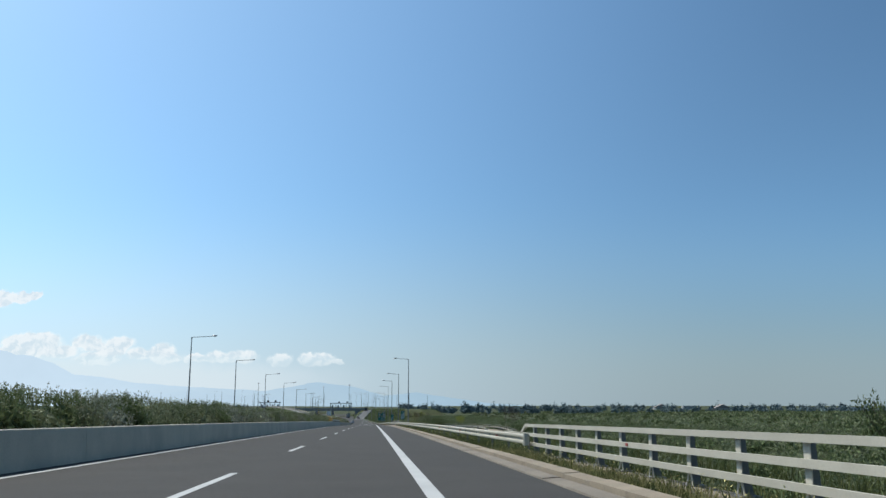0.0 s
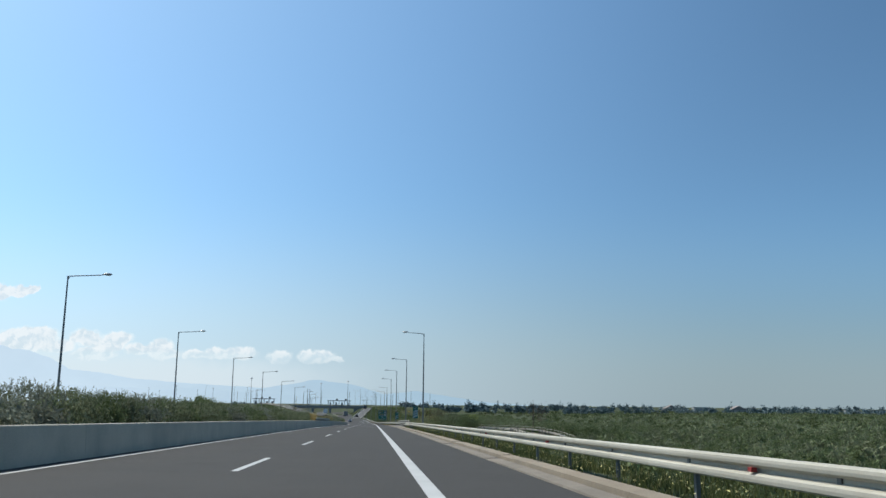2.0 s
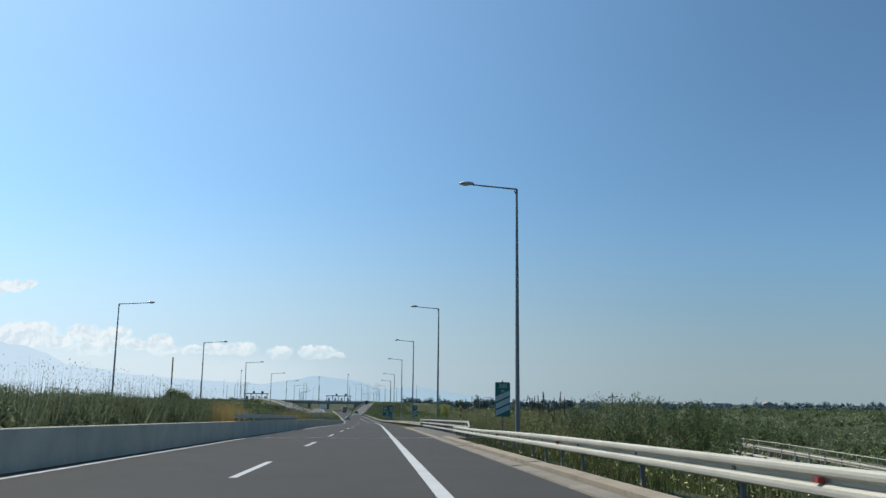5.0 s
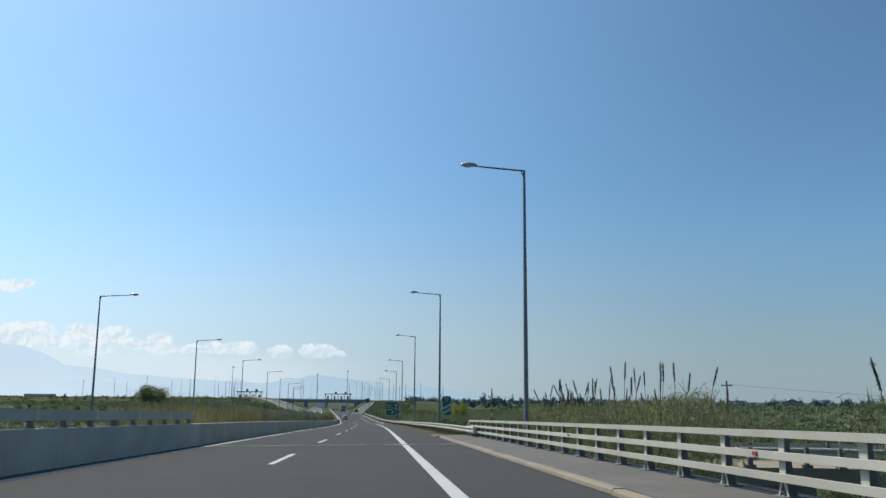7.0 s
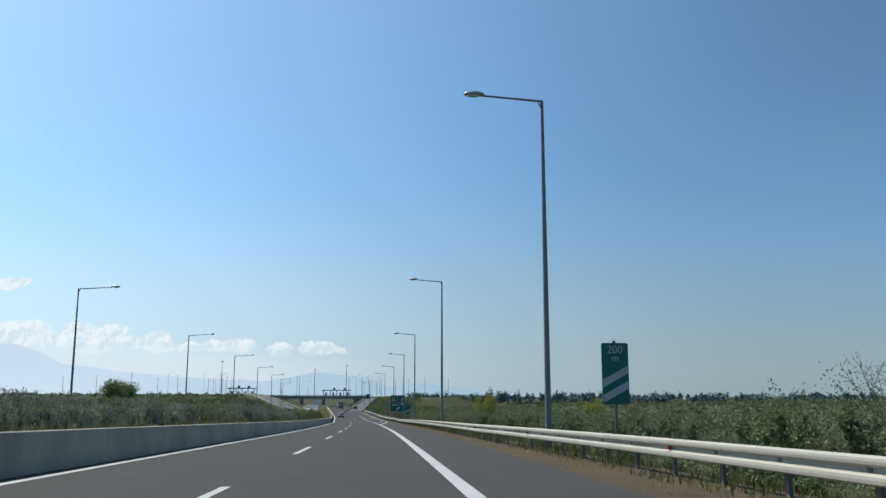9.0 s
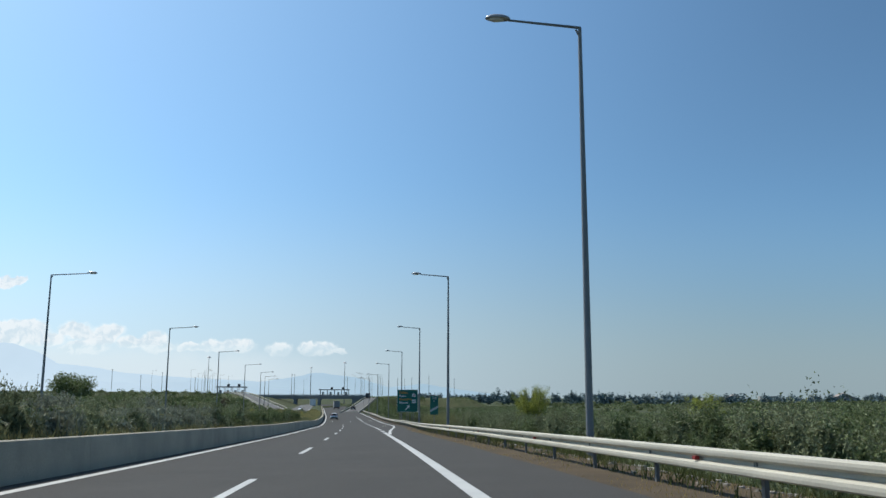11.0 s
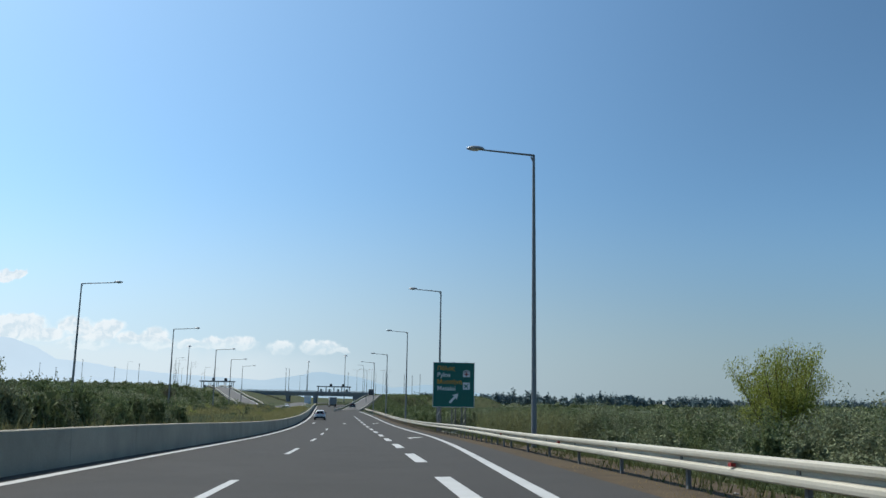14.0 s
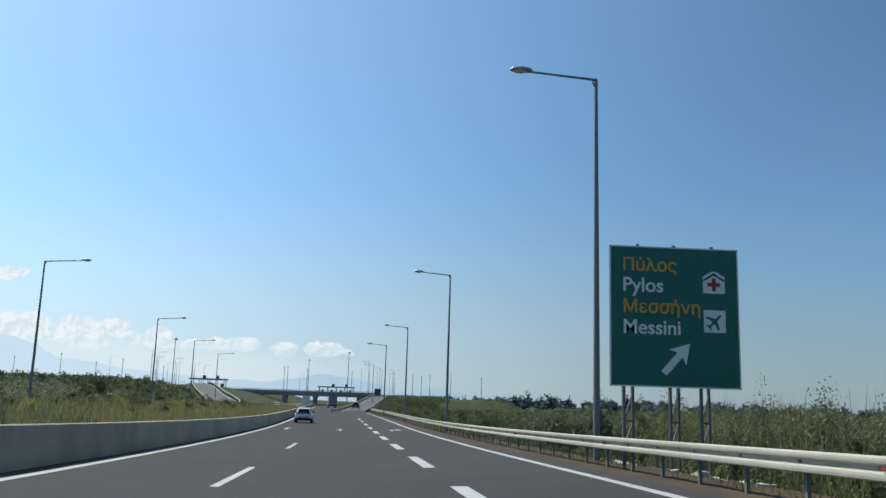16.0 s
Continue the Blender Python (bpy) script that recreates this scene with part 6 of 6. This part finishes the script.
def bank_growth(pts, n, size, high, material, label, seed, side0, side1):
    r = np.random.default_rng(seed)
    P = np.array(pts)
    d = np.concatenate([[0], np.cumsum(np.linalg.norm(np.diff(P[:, :2], axis=0), axis=1))])
    t = r.random(n) * d[-1]
    q = np.stack([np.interp(t, d, P[:, k]) for k in range(3)], 1)
    g = np.stack([np.interp(t + 1, d, P[:, k]) - np.interp(t - 1, d, P[:, k]) for k in range(2)], 1)
    g /= np.linalg.norm(g, axis=1)[:, None] + 1e-6
    s = r.uniform(side0, side1, n)
    q[:, 0] += g[:, 1] * s
    q[:, 1] -= g[:, 0] * s
    q[:, 2] += -0.12 - (np.abs(s) - 3.5) * 0.62 + high * r.random(n) ** 1.5 * (0.5 + 0.9 * np.maximum(patches(q, 0.5, seed), 0)) * np.minimum(1, (np.abs(s) - 3.4) * 0.4)
    tagged(new("bank_growth", leaf_mesh("bank_growth", q, r.uniform(0.5, 1.4, n) * size, material, r, 0.3, 1.4)), label, "scrub", kind="stuff")


bank_growth(RAMP_R, 26000, 0.22, 2.0, LEAF_DARK, "dark scrub on the slope of the exit ramp", 121, 3.7, 13)
bank_growth(RAMP_R, 14000, 0.2, 1.4, LEAF_OLIVE, "grey-green scrub on the slope of the exit ramp", 122, 3.7, 13)
bank_growth(RAMP_R, 12000, 0.2, 0.9, LEAF_OLIVE, "grey-green growth on the inner slope of the exit ramp", 123, -13, -3.7)
bank_growth(RAMP_L, 12000, 0.2, 1.0, LEAF_OLIVE, "grey-green growth on the slip road's slope", 124, 3.7, 13)
bank_growth(RAMP_L, 12000, 0.2, 1.0, LEAF_DARK, "dark growth on the slip road's outer slope", 125, -13, -3.7)
cover("abutment_cover", 9000, -28 - axis(842), 30 - axis(842), 818, 866, 0.3, 1.6, LEAF_DARK, "dark scrub on the slope by the overpass", 126)


BUSHES = []


# reeds by the canal bridge
def reed_bed(n, v0, v1, y0, y1, low, high, width, lean, material, label):
    """Reeds that stand low to high metres over the road beside them."""
    v, y = scatter(n, v0, v1, y0, y1, r)
    top = np.array([road_z(b) for b in y]) + r.uniform(low, high, n) - roots(v, y)[:, 2]
    tagged(new("reed_bed", blade_mesh("reed_bed", roots(v, y), top, material, r, width, lean)), label, "reeds", kind="stuff")


r = np.random.default_rng(71)
reed_bed(2200, 8.7, 11.4, 199, 222, 0.3, 1.85, 0.016, 0.06, CANE_LEAF, "tall green reed bed in the canal")
reed_bed(500, 8.7, 11.4, 199, 222, 0.3, 1.95, 0.018, 0.08, DRY, "dry straw-coloured reeds in the canal")


def reed_leaves(n, v0, v1, y0, y1, low, high, material, label):
    v, y = scatter(n, v0, v1, y0, y1, r)
    p = roots(v, y)
    p[:, 2] = np.array([road_z(b) for b in y]) + low + (high - low) * r.random(n) ** 0.7 + 0.35 * patches(p, 0.6, 2)
    tagged(new("reed_leaves", leaf_mesh("reed_leaves", p, r.uniform(0.018, 0.034, n), material, r, 0.3, 5.5)), label, "reeds", kind="stuff")


reed_leaves(15000, 8.4, 11.4, 197, 223, -2.2, 1.75, CANE_LEAF, "long green cane leaves in the canal")
reed_leaves(14000, 8.4, 11.4, 197, 223, -2.2, 1.7, LEAF_OLIVE, "long dark green cane leaves in the canal")
reed_leaves(3600, 8.4, 11.4, 197, 223, -0.6, 1.85, STRAW, "long dry straw cane leaves in the canal")
reed_leaves(16000, 7.6, 13, 156, 174, -2.0, 1.15, CANE_LEAF, "long green cane leaves beside the verge")
reed_leaves(22000, 7.6, 13, 150, 174, -2.2, 1.05, LEAF_DARK, "long dark cane leaves beside the verge")
reed_leaves(1500, 7.4, 13, 150, 172, -2.0, 0.8, DRY, "long straw cane leaves beside the verge")
reed_leaves(9000, 8.6, 12.5, 174, 187, -2.4, 1.5, CANE_LEAF, "long green cane leaves by the bridge's end")
reed_leaves(8000, 8.6, 12.5, 174, 187, -2.4, 1.5, LEAF_DARK, "long dark cane leaves by the bridge's end")
reed_leaves(2000, 8.6, 12.5, 174, 187, -2.4, 1.6, DRY, "long straw cane leaves by the bridge's end")
field("brown_thicket", 40, 10, 18, 222, 240, 2.6, 2.4, 1000, 0.05, mat("brown thicket leaves", (0.2, 0.16, 0.07), 0.7, vary=0.2, scale=0.6, fine=6, island=0.45, trans=0.2, spec=0.08), "brownish autumn thicket beside the canal", 75, 1.0, 1.7)
field("verge_bush", 9, 8.6, 12, 144, 159.5, 2.6, 2.2, 1800, 0.045, LEAF_DARK, "dark green bushes beside the guardrail", 77, 1.0, 1.6)
for k, (a, b, h, w) in enumerate(((9.7, 154.5, 2.9, 3.0), (10.3, 157.0, 3.1, 3.2), (9.4, 159.6, 2.5, 2.6), (11.6, 152.0, 2.7, 2.8))):
    BUSHES.append((axis(b) + a, b, plain_z(a, b) - 0.1, h, w, 110 + k))
field("canal_scrub", 80, 17, 48, 212, 245, 3.2, 2.0, 420, 0.09, LEAF_DARK, "dark green bushes along the canal", 76, 1.0, 1.1)


def cane(seed):
    rr = np.random.default_rng(seed)
    holder = tagged(new("cane"), "tall thin cane with a brown feathery plume", "cane", "canes in the reed bed")
    bm = bmesh.new()
    tube(bm, [(0, 0, 0), (0.05, 0, 2.0), (0.16, 0.03, 3.6), (0.22, 0.05, 4.0)], [0.018, 0.014, 0.009, 0.006], 5)
    part("stem", bm, REED, holder)
    n = 420
    t = rr.random(n)
    wide = 0.0115 * np.sin(np.pi * np.clip(t * 0.9 + 0.1, 0, 1)) ** 0.8
    p = np.stack([0.17 + 0.1 * t + rr.normal(0, 1, n) * wide, 0.04 + rr.normal(0, 1, n) * wide, 3.62 + 0.6 * t], 1)
    me = leaf_mesh("plume", p, rr.uniform(0.007, 0.012, n), REED, rr, 3.0, 6.0)
    ob = new("plume", me)
    ob.parent = holder
    ob["label"] = "brown feathery plume"
    return holder


first = cane(5)
first.matrix_world = Matrix.Translation((axis(210) + 12, 210, road_z(210) - 2.0))
for k in range(60):
    b = r.uniform(199, 221) if k % 3 else r.uniform(206, 222)
    a = r.uniform(8.8, 11.4) if k % 3 else r.uniform(8.6, 10.5)
    copy_thing(first, Matrix.Translation((axis(b) + a, b, road_z(b) - r.uniform(1.0, 2.3))) @ pose(0, 0, 0, r.normal(0, 6), r.normal(0, 7), r.uniform(0, 360)))


for k in range(40):
    b = r.uniform(168, 188)
    a = r.uniform(8.8, 12)
    copy_thing(first, Matrix.Translation((axis(b) + a, b, road_z(b) - r.uniform(1.5, 2.7))) @ pose(0, 0, 0, r.normal(0, 5), r.normal(0, 6), r.uniform(0, 360)))
for k in range(22):
    b = r.uniform(366, 402)
    a = r.uniform(-27, -22)
    copy_thing(first, Matrix.Translation((axis(b) + a, b, road_z(b) - r.uniform(0.3, 1.3))) @ pose(0, 0, 0, r.normal(0, 6), r.normal(0, 7), r.uniform(0, 360)))
field("roadside_thicket", 46, 9.6, 13.5, 402, 452, 2.6, 2.6, 1700, 0.05, LEAF_OLIVE, "tall grey-green thicket behind the guardrail", 78, 1.0, 2.75)
field("roadside_thicket", 22, 10.5, 14, 405, 452, 2.8, 2.6, 1700, 0.05, LEAF_DARK, "tall dark thicket behind the guardrail", 79, 1.0, 2.6)
reed_leaves(15000, 11.2, 14.5, 398, 428, -1.4, 1.9, CANE_LEAF, "long pale green cane leaves behind the guardrail")
reed_bed(700, 11.4, 14.5, 398, 428, 1.4, 2.7, 0.022, 0.12, CANE_LEAF, "slender leaning canes over the roadside thicket")
reed_bed(1500, 8.0, 13, 157, 172, 0.3, 1.4, 0.022, 0.1, LEAF_DARK, "dark green cane stalks beside the verge")
reed_bed(500, 8.0, 13, 157, 172, 0.5, 1.5, 0.018, 0.12, DRY, "dry straw cane stalks beside the verge")
for k in range(18):
    b = r.uniform(159, 170)
    a = r.uniform(8.6, 13)
    copy_thing(first, Matrix.Translation((axis(b) + a, b, road_z(b) - r.uniform(2.2, 3.1))) @ pose(0, 0, 0, r.normal(0, 5), r.normal(0, 6), r.uniform(0, 360)))
# the thicket on the median before the bridge
for k in range(36):
    b = 149.5 + 0.53 * k
    a = (-9.1, -10.2)[k % 2] + r.normal(0, 0.12)
    ob = new("hedge_shrub", HEDGE[k % 4])
    s = r.uniform(0.8, 1.05)
    top = r.uniform(1.55, 1.8) - 0.3 * ramp01(b, 162, 168)
    ob.matrix_world = Matrix.Translation((axis(b) + a + squeeze(b), b, plain_z(a, b) - 0.06)) @ pose(0, 0, 0, 0, 0, r.uniform(0, 360)) @ Matrix.Diagonal((s, s, max(1.0, (road_z(b) + top - plain_z(a, b)) / 0.95), 1))
    tagged(ob, "tall grey-green thicket shrub at the end of the median", "shrub", "median hedge")
reed_bed(6500, -9.9, -8.2, 167.5, 176, 1.2, 2.1, 0.016, 0.12, DRY, "tall golden grass at the end of the median")
reed_bed(800, -10.8, -8.7, 145, 172, 1.7, 2.75, 0.01, 0.06, REED, "thin dry stalks above the median thicket")
v, y = scatter(2600, -10.8, -8.7, 145, 172, r)
p = roots(v, y)
p[:, 2] = np.array([road_z(b) for b in y]) + 1.6 + 1.15 * r.random(len(v)) ** 1.8
tagged(new("seed_heads", leaf_mesh("seed_heads", p, r.uniform(0.012, 0.028, len(v)), REED, r, 0.5, 1.3)), "wispy dry seed heads above the median thicket", "grass", kind="stuff")


reed_bed(9000, -10.6, -8.4, 206, 236, 0.6, 2.0, 0.015, 0.1, STRAW, "tall golden grass behind the median wall after the bridge")
reed_bed(3600, -11.5, -8.6, 206, 240, 0.8, 2.5, 0.012, 0.1, REED, "brown dry stalks behind the median wall after the bridge")


# single trees
def tree(x, y, zb, h, w, material, label, seed, upswept=False, leaf=0.12, n=2600):
    rr = np.random.default_rng(seed)
    holder = tagged(new("tree"), label, "tree")
    holder.location = (x, y, zb)
    bm = bmesh.new()
    tube(bm, [(0, 0, -0.2), (0.05, 0.02, h * 0.2), (0.0, 0.06, h * 0.42)], [0.16 * h / 5, 0.12 * h / 5, 0.06 * h / 5], 8)
    P, S = [], []
    limbs = 46 if upswept else 16
    for k in range(limbs):
        a = rr.uniform(0, 6.28)
        out = rr.uniform(0.15, 0.5) * w
        z0 = rr.uniform(0.12, 0.4) * h
        z1 = h * (rr.uniform(0.55, 1.0) if upswept else rr.uniform(0.45, 0.9)) * (1 - 0.35 * (out / w) ** 2)
        e = np.array([math.cos(a) * out, math.sin(a) * out, z1])
        s0 = np.array([0, 0, z0])
        tube(bm, [tuple(s0), tuple(s0 * 0.5 + e * 0.5 + np.array([0, 0, -0.06 * h])), tuple(e)], [0.05 * h / 5, 0.03 * h / 5, 0.008], 5)
        m = n // limbs
        t = rr.uniform(0.3, 1.08, m)[:, None]
        spread = (0.06 if upswept else 0.13) * w
        q = s0 + (e - s0) * t + np.clip(rr.normal(0, 1, (m, 3)), -1.5, 1.5) * spread * (1.15 - 0.5 * t)
        P.append(q)
        S.append(rr.uniform(0.6, 1.3, m) * leaf)
    part("trunk", bm, BARK, holder)
    me = leaf_mesh("crown", np.concatenate(P), np.concatenate(S), material, rr, 0.6 if upswept else 0.1, 1.3)
    ob = new("crown", me)
    ob.parent = holder
    return holder


tree(20.9, 390.6, -10.7, 8.1, 5.7, LEAF_BRIGHT, "bright yellow-green tree with upswept branches above the olive grove", 81, True, 0.05, 40000)
tree(37.1, 368.6, -9.7, 6.0, 4.6, LEAF_BRIGHT, "light green upswept young tree among the olives", 82, True, 0.06, 14000)
tree(17.5, 27, -2.6, 4.3, 3.2, LEAF_DARK, "dark slender tree beside the embankment", 83, True, 0.06, 5000)
tree(-96, 547, -6.4, 9.2, 14.0, LEAF_DARK, "broad round dark green tree beyond the far carriageway", 84, False, 0.28, 6500)
for k, (a, b, h) in enumerate(((17, 300, 3.6), (19, 322, 3.9), (15.5, 345, 3.4), (18, 356, 3.8), (15.5, 372, 3.6), (14.5, 404, 4.0), (13.5, 414, 3.6), (19, 440, 4.2), (16, 462, 4.0), (22, 250, 3.9), (30, 268, 4.2))):
    tree(axis(b) + a + edge_out(b), b, plain_z(a, b) - 0.1, h, h * 0.95, LEAF_OLIVE if k % 3 else LEAF_DARK, "bushy grey-green olive tree with a short trunk", 90 + k, False, 0.042, 13000)
olives = [tree(axis(b) + a, b, plain_z(a, b) - 0.1, 3.0, 3.1, LEAF_OLIVE if k else LEAF_DARK, "rounded olive tree with a dense uneven crown", 130 + k, False, 0.06, 7000) for k, (a, b) in enumerate(((14.2, 309), (13.6, 333), (18.5, 318)))]
rng = np.random.default_rng(46)
for k in range(64):
    b = 298 + 2.1 * k + rng.uniform(-1, 1)
    a = rng.choice((13.5, 16.5, 20, 25, 32)) + rng.uniform(-1.2, 1.2) + edge_out(b)
    zb = plain_z(a, b) - 0.1
    up = (road_z(b) + rng.uniform(1.05, 1.9) + 0.7 * ramp01(b, 380, 398) - zb) / 3.0
    copy_thing(olives[k % 3], Matrix.Translation((axis(b) + a, b, zb)) @ pose(0, 0, 0, 0, 0, rng.uniform(0, 360)) @ Matrix.Diagonal((1.0, 1.0, up, 1)))


for x, y, zb, h, w, seed in BUSHES:
    tree(x, y, zb, h, w, LEAF_DARK if seed % 2 else LEAF_OLIVE, "dense dark green bush beside the guardrail", seed, True, 0.035, 9000)


def bare_tree(x, y, zb, h, seed):
    """Thin upright branches with a few dry leaves."""
    rr = np.random.default_rng(seed)
    holder = tagged(new("tree"), "nearly bare brown tree with fine spreading branches", "tree")
    holder.location = (x, y, zb)
    bm = bmesh.new()
    tube(bm, [(0, 0, -0.2), (0.1, 0, h * 0.25)], [0.12, 0.09], 7)
    part("trunk", bm, BARK, holder)
    P = []
    for k in range(9):
        bm = bmesh.new()
        a = k * 0.7 + rr.uniform(-0.3, 0.3)
        out = rr.uniform(0.18, 0.5) * h
        e = np.array([math.cos(a) * out, math.sin(a) * out, h * rr.uniform(0.7, 0.95)])
        b = np.array([0.1, 0, h * rr.uniform(0.12, 0.25)])
        m = (b + e) / 2 + np.array([0, 0, -0.05 * h])
        tube(bm, [tuple(b), tuple(m), tuple(e)], [0.06, 0.04, 0.012], 5)
        for j in range(14):
            t = rr.uniform(0.35, 1.0)
            s0 = m + (e - m) * (2 * t - 1) if t > 0.5 else b + (m - b) * 2 * t
            d = rr.normal(0, 0.16, 3) * h
            d[2] = abs(d[2]) * 0.8 + 0.03 * h
            tube(bm, [tuple(s0), tuple(s0 + d * 0.5 + rr.normal(0, 0.03, 3)), tuple(s0 + d)], [0.02, 0.014, 0.006], 4)
            P += [s0 + d * q for q in rr.uniform(0.3, 1.05, 7)]
        part("limb", bm, BARK, holder)
    me = leaf_mesh("crown", np.array(P), rr.uniform(0.05, 0.11, len(P)), REED, rr)
    ob = new("crown", me)
    ob.parent = holder
    ob["label"] = "sparse dry brown leaves"


bare_tree(axis(300) + 49, 300, plain_z(49, 300), 8.0, 7)
bare_tree(-44, 520, max(plain_z(-44 - axis(520), 520), mound_height(-44, 520)), 3.4, 8)


def utility_pole(x, y, zb, h):
    holder = tagged(new("utility_pole"), "dark wooden utility pole with a crossarm and sagging wire", "utility pole")
    holder.location = (x, y, zb)
    bm = bmesh.new()
    tube(bm, [(0, 0, -0.4), (0, 0, h)], [0.14, 0.1], 8)
    part("pole", bm, BARK, holder)
    bm = bmesh.new()
    box(bm, -0.7, 0.7, -0.06, 0.06, h - 0.6, h - 0.48)
    part("crossarm", bm, BARK, holder)
    bm = bmesh.new()
    tube(bm, [(60 * k / 12, -4.0 * k / 12, h - 0.4 - 5.0 * (k / 12) * (1 - 0.55 * k / 12)) for k in range(13)], [0.012] * 13, 4)
    part("wire", bm, BLACK, holder, "thin sagging wire")


utility_pole(axis(272) + 42, 272, plain_z(42, 272), 7.4)
# ---- far buildings ----
def house(x, y, w, d, h, pitched, label):
    holder = tagged(new("house"), label, "house", "far village houses")
    holder.location = (x, y, plain_z(x - axis(y), y) - 0.5 if y < 400 else -7.8)
    bm = bmesh.new()
    box(bm, -w / 2, w / 2, -d / 2, d / 2, 0, h)
    part("wall", bm, WALL_WHITE, holder)
    bm = bmesh.new()
    if pitched:
        loft(bm, [[(-w / 2 - .4, -d / 2 - .4, h), (w / 2 + .4, -d / 2 - .4, h), (0, -d / 2 - .4, h + w * 0.22)], [(-w / 2 - .4, d / 2 + .4, h), (w / 2 + .4, d / 2 + .4, h), (0, d / 2 + .4, h + w * 0.22)]])
    else:
        box(bm, -w / 2 - .3, w / 2 + .3, -d / 2 - .3, d / 2 + .3, h, h + 0.4)
    part("roof", bm, ROOF if pitched else WALL_WHITE, holder)
    for k in range(3):
        bm = bmesh.new()
        xx = -w / 2 + w * (k + 0.5) / 3
        box(bm, xx - 0.6, xx + 0.6, -d / 2 - 0.06, -d / 2 - 0.01, h * 0.45, h * 0.45 + 1.5)
        part("window", bm, CAR_GLASS, holder, "dark window")


rr = random.Random(5)
for k in range(24):
    house(rr.uniform(280, 1500), rr.uniform(1050, 1500), rr.uniform(9, 24), 9, rr.uniform(3.5, 6.5), rr.random() < 0.3, "small white house in the far treeline")
for x, y in ((-420, 900), (-330, 1050), (-520, 760)):
    house(x, y, 26, 12, 7.5, False, "flat white warehouse far beyond the plain")
